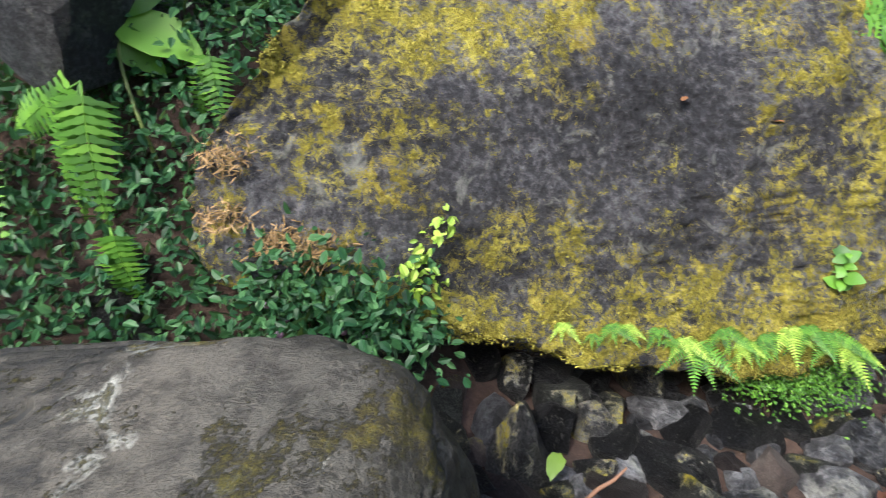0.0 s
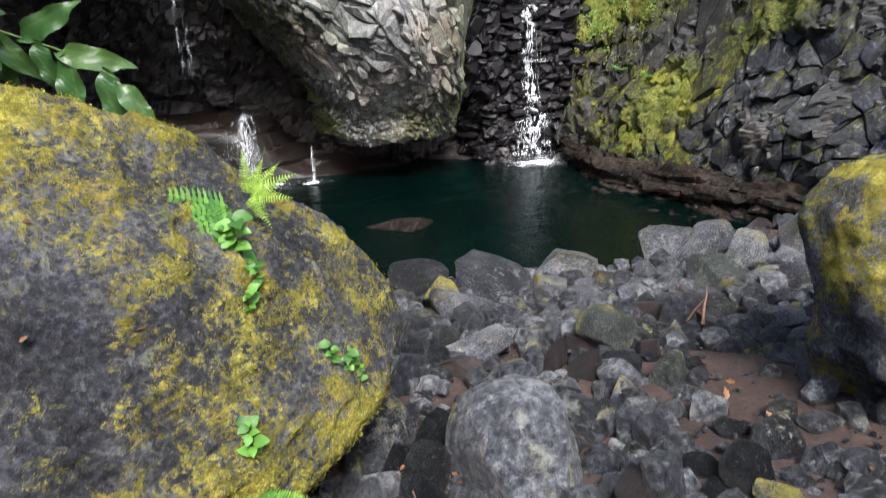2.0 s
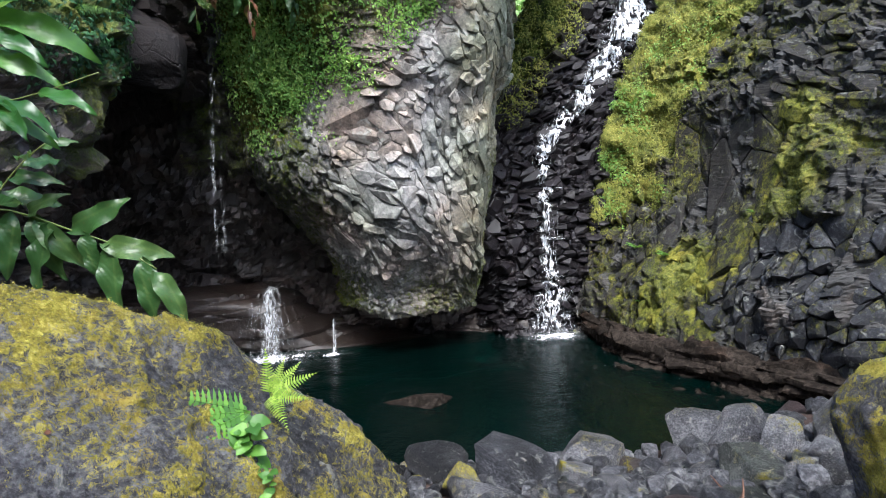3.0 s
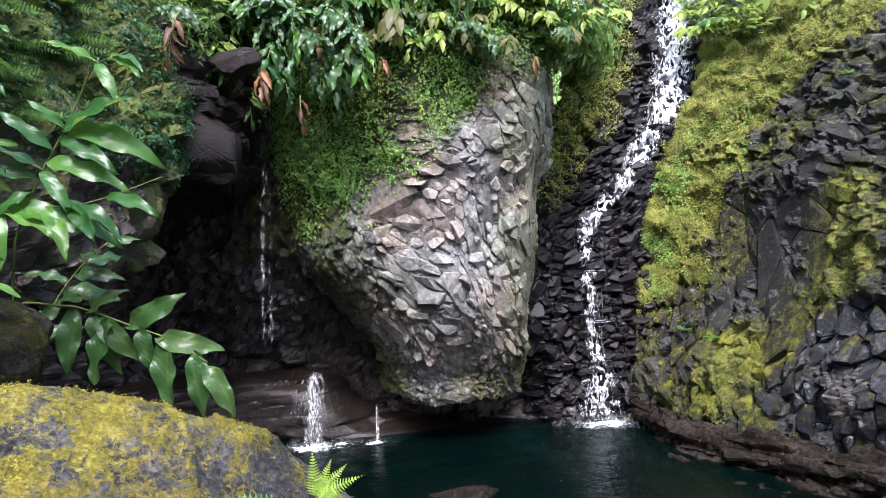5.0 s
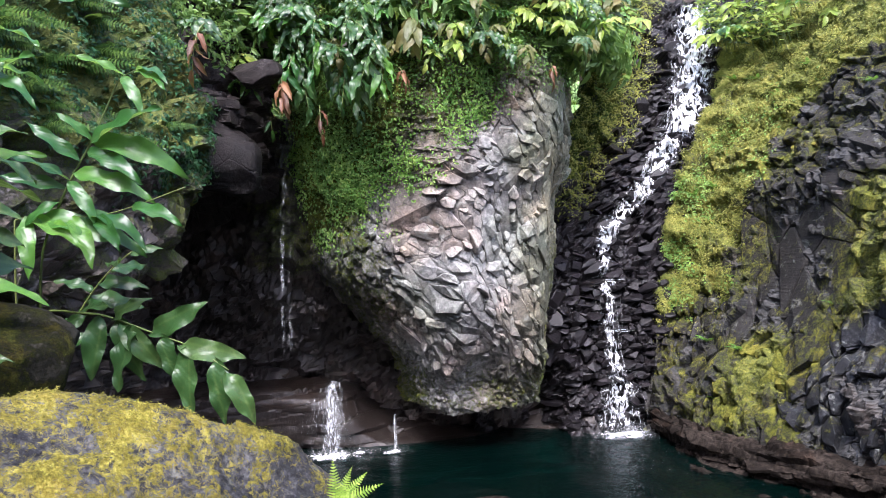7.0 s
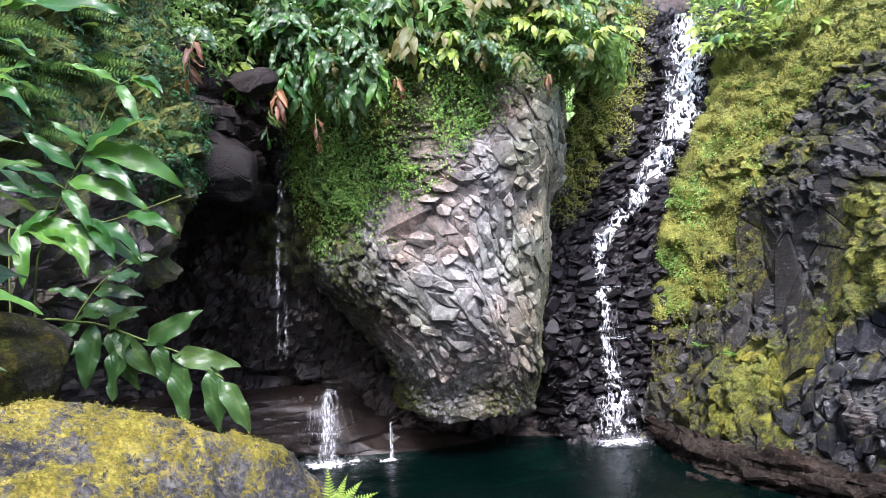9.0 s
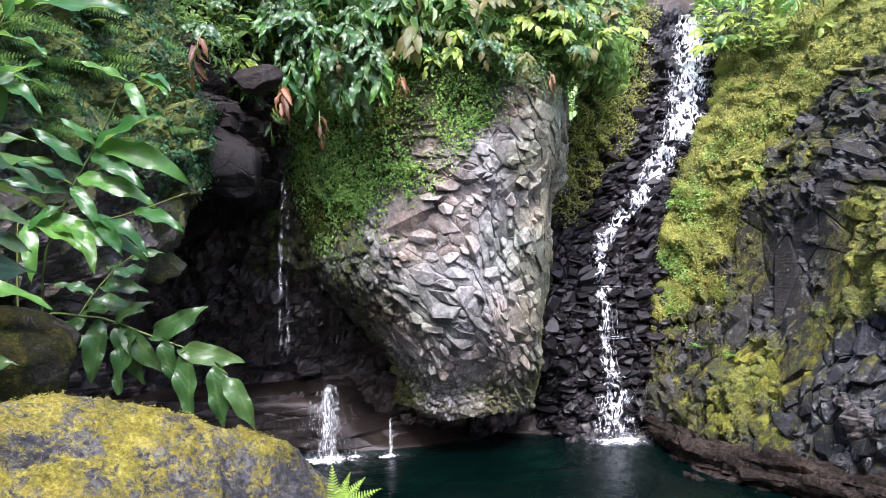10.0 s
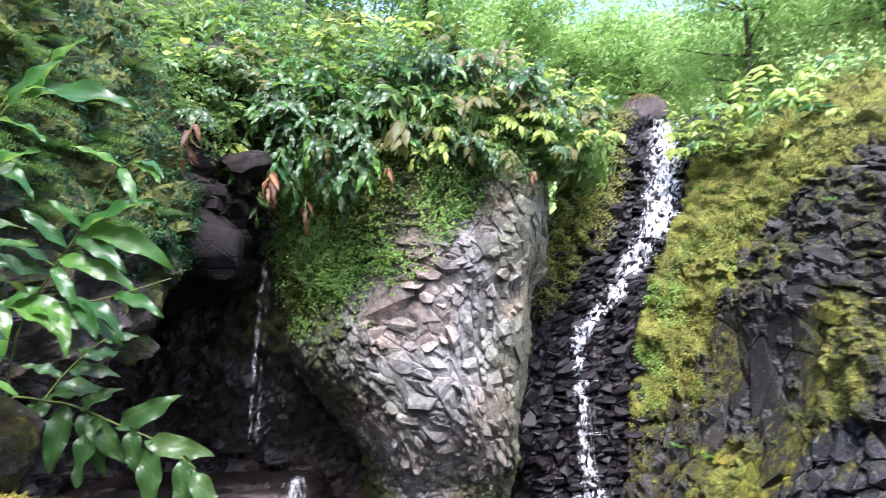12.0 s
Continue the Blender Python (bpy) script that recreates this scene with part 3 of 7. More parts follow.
def channel_point(z, q):
    """A place on the bed of the falls at height z, q metres to the right of the water's line."""
    cx = np.interp(z, [0, 1.4, 2.1, 3.1, 3.9, 4.3, 4.8, 5.65, 6.55, 7.35, 8.35, 9.9, 10.7, 13], [3.90, 3.90, 3.86, 3.92, 3.98, 4.2, 4.72, 5.45, 6.2, 6.72, 6.98, 7.42, 7.85, 9.0])
    cy = np.interp(z, [0, 1.4, 2.1, 3.1, 3.9, 4.3, 4.8, 5.65, 6.55, 7.35, 8.35, 9.9, 10.7, 13], [12.9, 13.05, 13.25, 13.45, 13.8, 14.05, 14.4, 14.9, 15.4, 15.8, 16.2, 16.9, 17.4, 22.0])
    return np.stack([cx + q, cy - 0.10 * q * q + 0.1 * q + 1.3 * smooth(-0.9, -1.7, q) * smooth(2.0, 0.6, z), z + 0 * q], -1)


cz, cq = np.meshgrid(np.linspace(-0.6, 11.2, 300), np.linspace(-3.0, 2.3, 150), indexing="ij")
channel, CP, CN = rock_face("wall_of_the_falls", channel_point(cz, cq), WETROCK, "black wet blocky rock behind the waterfall",
                            [((0.34, 0.4, 0.28), 0.09, 0.6, 0.05, None), ((0.14, 0.14, 0.12), 0.03, 0.5, 0.02, None)], 0.12, 60,
                            lambda Q, N: 0.7 * smooth(1.1, 2.2, np.abs(Q[..., 0] - channel_point(Q[..., 2], 0 * Q[..., 2])[..., 0])) * smooth(3.6, 5.4, Q[..., 2]))

right_net = [[(4.6, 12.95, -1.2), (5.5, 11.4, -1.2), (6.4, 9.8, -1.2), (7.4, 7.6, -1.2), (8.2, 3.0, -1.2), (8.4, -3.0, -1.2)],
             [(4.6, 12.9, 0.6), (5.2, 11.35, 0.6), (6.05, 9.75, 0.6), (7.05, 7.65, 0.6), (8.4, 3.0, 0.6), (8.6, -3.0, 0.6)],
             [(4.95, 13.3, 2.8), (6.2, 12.3, 2.8), (6.9, 9.9, 2.8), (8.0, 7.0, 2.8), (9.0, 3.0, 2.8), (9.2, -3.0, 2.8)],
             [(5.65, 14.1, 4.9), (6.8, 12.6, 4.9), (7.5, 10.2, 4.9), (8.7, 7.0, 4.9), (9.6, 3.0, 4.9), (9.8, -3.0, 4.9)]]
right_top = [[(7.35, 15.4, 7.5), (7.95, 13.6, 7.4), (8.6, 11.0, 7.3), (9.9, 7.5, 7.3), (11.0, 3.0, 7.5), (11.0, -3.0, 7.5)],
             [(8.2, 17.2, 9.6), (9.2, 15.0, 9.4), (10.2, 11.8, 9.2), (11.6, 8.0, 9.2), (12.5, 3.0, 9.6), (12.5, -3.0, 9.6)],
             [(9.8, 21.0, 11.5), (11.8, 18.0, 11.5), (13.5, 13.6, 11.5), (15.5, 9.0, 11.5), (16.0, 3.0, 11.5), (16.0, -3.0, 11.5)]]


def lush_strip(P):
    """The sunny green strip of the right cliff beside the falls and along its top."""
    y, z = P[..., 1], P[..., 2]
    return smooth(-0.25, 0.35, y - 12.55 + 1.3 * np.clip(z - 6.6, 0, 4) + 0.45 * fbm(P, 1.1, 3, 61)) * smooth(1.6, 3.4, z + 0.5 * fbm(P, 0.9, 2, 63))


def olive_patch(P):
    """The patches of olive moss on the right cliff."""
    y, z = P[..., 1], P[..., 2]
    side = np.exp(-((y - 9.7) / 0.9) ** 2 - ((z - 3.7) / 0.9) ** 2)
    low = np.exp(-((y - 10.9) / 0.9) ** 2 - ((z - 1.5) / 0.8) ** 2)
    brow = 0.8 * np.exp(-((y - 12.2) / 0.35) ** 2 - ((z - 3.6) / 1.1) ** 2)
    return np.clip(0.9 * side + 0.9 * low + brow + 0.10 + 0.6 * fbm(P, 1.5, 4, 65), 0, 1)


def right_moss(Q, N):
    return 0.22 + 0.55 * lush_strip(Q) + 0.45 * olive_patch(Q) + 0.20 * fbm(Q, 1.1, 4, 12) - 0.35 * smooth(9.8, 8.8, Q[..., 1]) * smooth(3.0, 2.0, Q[..., 2])


RG = resample(right_net + right_top, 460, 360, 1.5)
right, RP, RN = rock_face("cliff_right", RG, CLIFF, "steep mossy basalt cliff with jutting dark blocks", [
    ((0.55, 0.55, 0.30), 0.09, 0.40, 0.05, lambda P: smooth(4.2, 4.8, P[..., 2])), ((0.50, 0.50, 1.3), 0.09, 0.35, 0.05, lambda P: smooth(4.8, 4.2, P[..., 2])), ((0.24, 0.24, 0.20), 0.04, 0.50, 0.03, None),
    ((0.12, 0.12, 0.08), 0.015, 0.3, 0.012, None)], 0.25, 80, right_moss)

ledge_net = [[(4.2, 12.6, 0.02), (4.55, 10.7, 0.02), (5.4, 9.3, 0.04), (6.2, 8.2, 0.08), (7.2, 6.0, 0.4)],
             [(4.25, 12.65, 0.22), (4.65, 10.8, 0.24), (5.5, 9.4, 0.28), (6.3, 8.3, 0.34), (7.3, 6.1, 0.6)],
             [(4.55, 13.0, 0.45), (5.1, 11.2, 0.45), (5.95, 9.8, 0.5), (6.9, 8.4, 0.55), (7.9, 6.4, 0.8)]]
ledge_net = [[(x + 0.30, y + 0.15, 0.02) for x, y, z in ledge_net[0]], [(x + 0.16, y + 0.06, z + 0.02) for x, y, z in ledge_net[1]], [(x + 0.25, y + 0.12, z + 0.14) for x, y, z in ledge_net[1]], ledge_net[2]]
ledge_net.insert(0, [(x - 0.45, y - 0.3, -0.14) for x, y, z in ledge_net[0]])
ledge_net.insert(0, [(x - 0.62, y - 0.42, -0.32) for x, y, z in ledge_net[1]])
ledge_net.insert(0, [(x - 0.4, y - 0.3, -1.6) for x, y, z in ledge_net[2]])
rock_face("ledge_right", resample(ledge_net, 220, 50), SHORELEDGE, "brown water-worn rock ledge along the pool", [((1.4, 1.4, 0.12), 0.035, 0.2, 0.015, None), ((0.25, 0.25, 0.2), 0.012, 0.3, 0.01, None)], 0.10, 90,
          lambda Q, N: 0 * Q[..., 0])

# the left side: a leaning cliff over a dark cave
left_net = [[(-6.5, 1.0, 3.0), (-5.6, 4.0, 3.0), (-5.0, 6.5, 3.1), (-4.4, 8.3, 3.8), (-5.6, 10.5, 4.4)],
            [(-4.4, 0.5, 3.3), (-3.75, 4.0, 3.35), (-3.5, 6.6, 3.45), (-3.35, 7.9, 4.2), (-4.6, 9.2, 4.8)],
            [(-4.2, 0.5, 4.2), (-3.55, 4.2, 4.2), (-3.35, 6.8, 4.4), (-3.12, 8.0, 5.0), (-4.0, 9.2, 5.2)],
            [(-4.2, 0.5, 6.0), (-3.8, 4.6, 6.0), (-3.5, 7.0, 6.0), (-3.3, 8.3, 6.1), (-4.0, 9.6, 6.2)],
            [(-4.8, 0.5, 8.0), (-4.6, 5.0, 8.0), (-4.2, 7.5, 8.0), (-4.0, 9.0, 8.0), (-4.5, 10.4, 8.0)],
            [(-6.4, 0.5, 10.5), (-6.4, 5.0, 10.5), (-6.0, 8.2, 10.5), (-5.6, 10.0, 10.5), (-5.6, 12.0, 10.5)]]
left, LP, LN = rock_face("cliff_left", resample(left_net, 240, 200), CAVE, "damp overhanging cliff with moss and ferns", [
    ((0.5, 0.5, 0.4), 0.10, 0.5, 0.05, None), ((0.2, 0.2, 0.2), 0.03, 0.4, 0.02, None)], 0.25, 110, lambda Q, N: 0.42 + 0.3 * smooth(4.6, 6.0, Q[..., 2]) + 0.2 * fbm(Q, 0.9, 3, 6))

roof_net = [[(-6.5, 12.8, 4.4), (-5.0, 12.4, 4.5), (-3.8, 12.4, 4.7), (-2.9, 13.0, 4.9)],
            [(-5.6, 9.2, 4.9), (-4.2, 8.9, 5.0), (-3.4, 9.8, 5.1), (-2.75, 11.6, 5.3)],
            [(-5.2, 8.5, 5.5), (-3.9, 8.45, 5.6), (-3.2, 9.4, 5.7), (-2.65, 11.4, 5.9)],
            [(-5.2, 8.6, 6.6), (-3.9, 8.5, 6.7), (-3.1, 9.4, 6.8), (-2.6, 11.2, 6.9)],
            [(-5.6, 9.6, 8.6), (-4.2, 9.6, 8.6), (-3.2, 10.2, 8.6), (-2.7, 11.4, 8.6)]]
brow, WP, WN = rock_face("cave_brow", resample(roof_net, 150, 150), WETBROWN, "dark wet rock brow over the cave mouth", [
    ((0.8, 0.8, 0.5), 0.14, 0.5, 0.06, None), ((0.25, 0.25, 0.2), 0.04, 0.4, 0.03, None)], 0.2, 130, lambda Q, N: 0 * Q[..., 0])

cave_net = [[(-6.8, 4.0, -1.0), (-6.8, 9.0, -1.0), (-5.8, 13.0, -1.0), (-3.0, 13.4, -1.0), (0.0, 13.2, -1.0), (3.0, 14.0, -1.0)],
            [(-6.8, 4.0, 1.5), (-6.6, 9.0, 1.5), (-5.8, 13.2, 1.5), (-3.0, 13.5, 1.5), (0.0, 13.3, 1.5), (3.0, 14.0, 1.5)],
            [(-6.8, 4.0, 3.4), (-6.6, 9.0, 3.4), (-5.6, 12.6, 3.4), (-2.9, 12.2, 3.4), (-1.0, 12.6, 3.4), (3.0, 14.0, 3.4)],
            [(-6.8, 4.0, 6.5), (-6.6, 9.0, 6.5), (-5.6, 12.2, 6.5), (-2.9, 11.4, 6.5), (-1.0, 12.0, 6.5), (3.0, 14.0, 6.5)]]
rock_face("cave_wall", resample(cave_net, 220, 130), CAVE, "black dripping rock at the back of the cave", [
    ((0.4, 0.4, 0.35), 0.12, 0.5, 0.05, None), ((0.2, 0.2, 0.2), 0.03, 0.4, 0.02, None)], 0.2, 150, lambda Q, N: 0.45 * smooth(-4.2, -3.0, Q[..., 0]) * smooth(2.8, 4.0, Q[..., 2]))

shelf_net = [[(-6.5, 11.6, -0.8), (-4.5, 12.2, -0.8), (-2.6, 12.5, -0.8), (-0.6, 12.3, -0.8), (1.5, 12.6, -0.8), (3.4, 12.9, -0.8)],
             [(-6.5, 11.4, 0.5), (-4.5, 12.0, 0.5), (-2.6, 12.35, 0.5), (-0.9, 12.4, -0.12), (1.5, 13.0, -0.2), (3.4, 13.0, 0.02)],
             [(-6.5, 11.6, 1.1), (-4.5, 12.2, 1.1), (-2.6, 12.5, 1.05), (-0.9, 12.7, 0.12), (1.5, 13.3, -0.05), (3.4, 13.15, 0.24)],
             [(-6.5, 13.5, 1.4), (-4.5, 13.8, 1.35), (-2.6, 13.9, 1.3), (-0.6, 13.9, 0.5), (1.5, 14.0, 0.5), (3.4, 14.2, 0.6)]]
rock_face("cave_ledge", resample(shelf_net, 220, 60), LEDGE, "brown wet ledge at the back of the pool", [((2.2, 2.2, 0.22), 0.03, 0.12, 0.01, None)], 0.14, 170, lambda Q, N: 0 * Q[..., 0])

hill_net = [[(-9.0, 9.0, 8.6), (-5.5, 9.8, 8.3), (-3.0, 9.9, 7.6), (0.0, 10.0, 7.6), (2.6, 10.6, 7.4), (3.6, 12.6, 7.6)],
            [(-9.0, 11.0, 11.0), (-5.5, 12.0, 10.2), (-3.0, 12.0, 9.4), (0.0, 12.0, 9.2), (2.8, 13.0, 8.8), (4.8, 15.0, 8.6)],
            [(-9.0, 15.0, 14.5), (-5.5, 16.0, 13.5), (-3.0, 16.0, 12.4), (0.0, 16.0, 11.6), (3.5, 17.0, 10.8), (6.6, 19.0, 10.6)],
            [(-9.0, 24.0, 18.0), (-5.5, 24.0, 17.0), (-3.0, 24.0, 15.5), (0.0, 24.0, 14.0), (4.0, 25.0, 12.5), (9.0, 26.0, 11.8)]]
_, HP, HN = rock_face("hillside", resample(hill_net, 160, 120), CAVE, "steep hillside under dense undergrowth", [], 0.3, 190, lambda Q, N: 0.2 + 0 * Q[..., 0])

# Wall added out of view behind the camera; it keeps low sky light out.
back_net = [[(-9, -7, 0.5), (0, -9, 0.5), (9.5, -7, 0.5)], [(-9, -7, 5), (0, -9, 5), (9.8, -7, 5)], [(-10, -8, 12), (0, -10, 12), (11, -8, 12)]]
rock_face("cliff_behind", resample(back_net, 60, 40), CLIFF, "unseen mossy wall added behind to close the gorge and block low sky", [((0.6, 0.6, 0.6), 0.14, 0.5, 0.06, None)], 0.3, 210, lambda Q, N: 0.5 + 0 * Q[..., 0], True)

# ---- boulders ----
def main_boulder():
    """The long mossy boulder: a rounded block trimmed by a sloping front and a lower right end."""
    V, F = ico(7)
    V = V.copy()
    e = 0.818
    S = np.sign(V) * np.abs(V) ** e
    S = S * np.array((2.067, 1.214, 1.046))
    C = np.array((1.087, 2.023, 2.322))
    S += C
    for n, d, keep in (((0.038, -0.68, 0.714), 0.96, 0.12), ((0.552, 0.233, 0.877), 3.802, 0.1), ((0.718, 0.01, 0.754), 3.471, 0.12), ((-0.904, 0.36, 0.256), 2.538, 0.12),
                       ((-0.465, -0.611, 0.485), 1.025, 0.15), ((-0.029, -1.024, 0.472), -0.153, 0.12), ((1.283, -0.237, 0.302), 2.601, 0.15),
                       ((-0.278, -0.552, -0.878), -2.16, 0.12), ((-0.525, -0.669, -0.714), -1.98, 0.1), ((-0.539, 0.743, 0.3), 2.363, 0.1)):
        n = np.array(n) / np.linalg.norm(n)
        over = S @ n - d
        S -= np.where(over > 0, over * (1 - keep), 0)[:, None] * n
    s, w, z = S.T
    P = np.stack([0.552 * s - 0.834 * w, 0.834 * s + 0.552 * w, z], -1)
    L = P - P.mean(0)
    L /= np.linalg.norm(L, axis=1, keepdims=True)
    P += L * (0.05 * fbm(P, 1.1, 3, 21) + 0.030 * fbm(P, 3.0, 4, 22) + 0.014 * fbm(P, 12.0, 4, 23) + 0.012 * fbm(P, 40.0, 2, 24))[:, None]
    step = smooth(0.0, 0.06, s - 1.75 - 0.9 * (2.6 - z) + 0.05 * fbm(P, 3.0, 3, 41)) * smooth(1.9, 1.6, w)
    P -= L * ((0.06 + 0.06 * smooth(2.3, 2.8, z)) * step)[:, None]
    # moss: thick on the crown, along the foot and in a wandering band; bare on the middle of the sloping front
    crown = smooth(2.75, 3.15, P[:, 2])
    foot = smooth(2.28, 2.0, P[:, 2] + 0.18 * (s - 0.5))
    bare = np.exp(-(((s - 0.35) / 0.75) ** 2 + ((z - 2.55) / 0.28) ** 2))
    moss = 0.27 + 0.36 * crown + 0.24 * foot - 0.20 * bare + 0.16 * fbm(P, 1.6, 2, 31) + 0.34 * fbm(P, 9.0, 4, 33) + 0.04 * smooth(1.0, 2.4, s)
    P += L * (0.016 * smooth(0.28, 0.55, moss))[:, None]
    ob = new("boulder", mesh_from("boulder", P, F, BASALT, True, moss))
    return tagged(ob, "long dark basalt boulder patched with yellow-green moss", "boulder"), P, moss


_, MP, MM = main_boulder()


def on_boulder(x, y, z, lift=0.0):
    """The place on the long boulder nearest to a point."""
    return tuple(MP[((MP - np.array((x, y, z))) ** 2).sum(1).argmin()] + np.array((0, 0, lift)))


def boulder(name, seed, centre, size, turn, mat, label, moss=None, level=6, cuts=7, rough=0.06, depth=(0.7, 0.95), lean=(0, 0), box=0.8):
    V, F = stone_shape(seed, level, cuts, rough, depth, box=box)
    V = V * np.array(size)
    m = pose(*centre, lean[0], lean[1], turn)
    world_z = (np.array(m.to_3x3()) @ V.T).T
    P = world_z + np.array(centre)
    mo = moss(P) if moss else 0.10 + 0.16 * fbm(P, 3.0, 3, seed)
    ob = new(name, mesh_from(name, V, F, mat, True, mo))
    ob.matrix_world = m
    return tagged(ob, label, "boulder" if max(size) > 0.3 else "stone"), P, mo


boulder("boulder", 5, (-1.10, -0.66, 2.07), (0.79, 0.47, 0.56), 30, SLAB, "flat-topped grey boulder with lichen and a little moss",
        lambda P: 0.24 + 0.3 * fbm(P, 5.0, 4, 3), cuts=6, rough=0.075, depth=(0.95, 1.2), lean=(0, -9), box=0.34)
RB = boulder("boulder", 8, (3.93, 2.5, 1.72), (0.98, 1.0, 0.99), 15, BASALT, "mossy boulder yellow-green over dark rock",
             lambda P: 0.70 + 0.36 * fbm(P, 7.0, 5, 9) + 0.35 * fbm(P, 2.2, 3, 14) - 0.5 * smooth(3.20, 3.02, P[:, 0] + 0.3 * fbm(P, 2.0, 3, 10)), rough=0.13, cuts=10, depth=(0.72, 0.95))
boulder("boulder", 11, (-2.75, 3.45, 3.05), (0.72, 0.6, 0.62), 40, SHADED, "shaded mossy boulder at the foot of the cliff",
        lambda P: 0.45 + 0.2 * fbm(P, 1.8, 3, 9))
boulder("boulder", 14, (0.98, 2.06, 1.14), (0.36, 0.46, 0.56), 20, GREY, "large pale grey worn stone standing on end", lambda P: 0.12 + 0.3 * fbm(P, 3.0, 3, 3), 6, 11, 0.06, (0.68, 0.92), box=0.65)
boulder("boulder", 15, (0.84, 1.42, 1.32), (0.29, 0.30, 0.34), 60, GREY, "grey cracked stone with moss at its foot", lambda P: 0.15 + 0.3 * fbm(P, 3.0, 3, 3), 6, 13, 0.05, (0.6, 0.85))


boulder("boulder", 42, (-3.15, 9.15, 5.45), (0.66, 0.5, 0.58), 12, WETBROWN, "smooth wet brown-black block wedged over the cave mouth", lambda P: 0 * P[:, 0], 6, 12, 0.08, (0.8, 1.1), box=0.32)
boulder("boulder", 45, (-2.55, 9.35, 6.75), (0.42, 0.3, 0.22), -15, WETBROWN, "flat wet black block over the cave mouth", lambda P: 0 * P[:, 0], 5, 12, 0.05, (0.62, 0.9), box=0.55)

# ---- the falls ----
def strip(points, widths, side):
    points, side = np.asarray(points), np.asarray(side, dtype=float)
    w = np.asarray(widths)[:, None]
    bulge = np.array((0, -1.0, 0.15))
    V = np.stack([points - side * w, points + bulge * w * 0.5, points + side * w], 1).reshape(-1, 3)
    ends = np.sin(np.linspace(0.1, math.pi - 0.1, len(points)))[:, None] ** 0.5
    return V, grid_faces(len(points), 3), (ends * np.array((0.0, 1.0, 0.0))).ravel()


def bundle(strips):
    V, F, B, n = [], [], [], 0
    for v, f, b in strips:
        V.append(v), F.append(f + n), B.append(b)
        n += len(v)
    return np.concatenate(V), np.concatenate(F), np.concatenate(B)


def flow(name, strips, mat, parent, m=None):
    V, F, B = bundle(strips)
    me = mesh_from(name, V, F, mat)
    me.attributes.new("body", "FLOAT", "POINT").data.foreach_set("value", B)
    part(name, me, parent, m=m)["kind"] = "stuff"


def fall_strands(z0, z1, spread0, spread1, count, width, rs, drift=0.0, steps=26, out=0.16, shift=0.0):
    made = []
    for k in range(count):
        turns, start = rs.uniform(0.1, 0.55), rs.uniform(0, 6.28)
        a = rs.uniform(-0.3, 0.7)
        a, b = max(a, 0), min(a + rs.uniform(0.35, 1.0), 1)
        if b - a < 0.12:
            continue
        t = np.linspace(a, b, steps)
        z = z0 + (z1 - z0) * t
        wob = np.cumsum(rs.normal(size=steps)) * drift
        q = (spread0 + (spread1 - spread0) * t) * np.sin(6.28 * turns * t + start) * rs.uniform(0.5, 1.0) + wob + shift
        P = channel_point(z, q)
        P[:, 1] -= out + 0.06 * rs.uniform() + 0.05 * np.abs(np.sin(t * 9 + k))
        P[:, 2] += 0.0
        w = width * rs.uniform(0.4, 1.3) * np.sin(np.linspace(0.25, math.pi - 0.15, steps)) * (0.8 + 0.4 * rs.uniform(size=steps))
        made.append(strip(P, w, (1, 0.1, 0)))
    return made


def drops(points, size, rs):
    base = np.array([(1, 0, 0), (-0.5, 0.87, 0), (-0.5, -0.87, 0), (0, 0, 1.6), (0, 0, -0.8)])
    face = np.array([(0, 1, 3), (1, 2, 3), (2, 0, 3), (1, 0, 4), (2, 1, 4), (0, 2, 4)])
    V = (np.asarray(points)[:, None, :] + base[None] * (size * rs.uniform(0.4, 1.4, len(points)))[:, None, None]).reshape(-1, 3)
    F = (face[None] + (np.arange(len(points)) * 5)[:, None, None]).reshape(-1, 3)
    return V, F


def foam_patch(top, x, y, size, seed):
    """Churned white foam lying on the pool round the foot of a fall."""
    r, a = np.meshgrid(np.linspace(0.02, 1, 24), np.linspace(0, 2 * math.pi, 49), indexing="ij")
    P = np.stack([x + 1.25 * size * r * np.cos(a), y + 0.62 * size * r * np.sin(a), 0 * r], -1)
    P[..., 2] = 0.014 + 0.05 * (1 - r) ** 2 * (1 + 0.6 * fbm(P, 9.0, 3, seed))
    me = mesh_from("foam", P, grid_faces(*r.shape), FROTH)
    me.attributes.new("body", "FLOAT", "POINT").data.foreach_set("value", (1.15 - 1.2 * r + 0.35 * fbm(P, 5.0, 3, seed + 1)).ravel())
    part("foam", me, top)


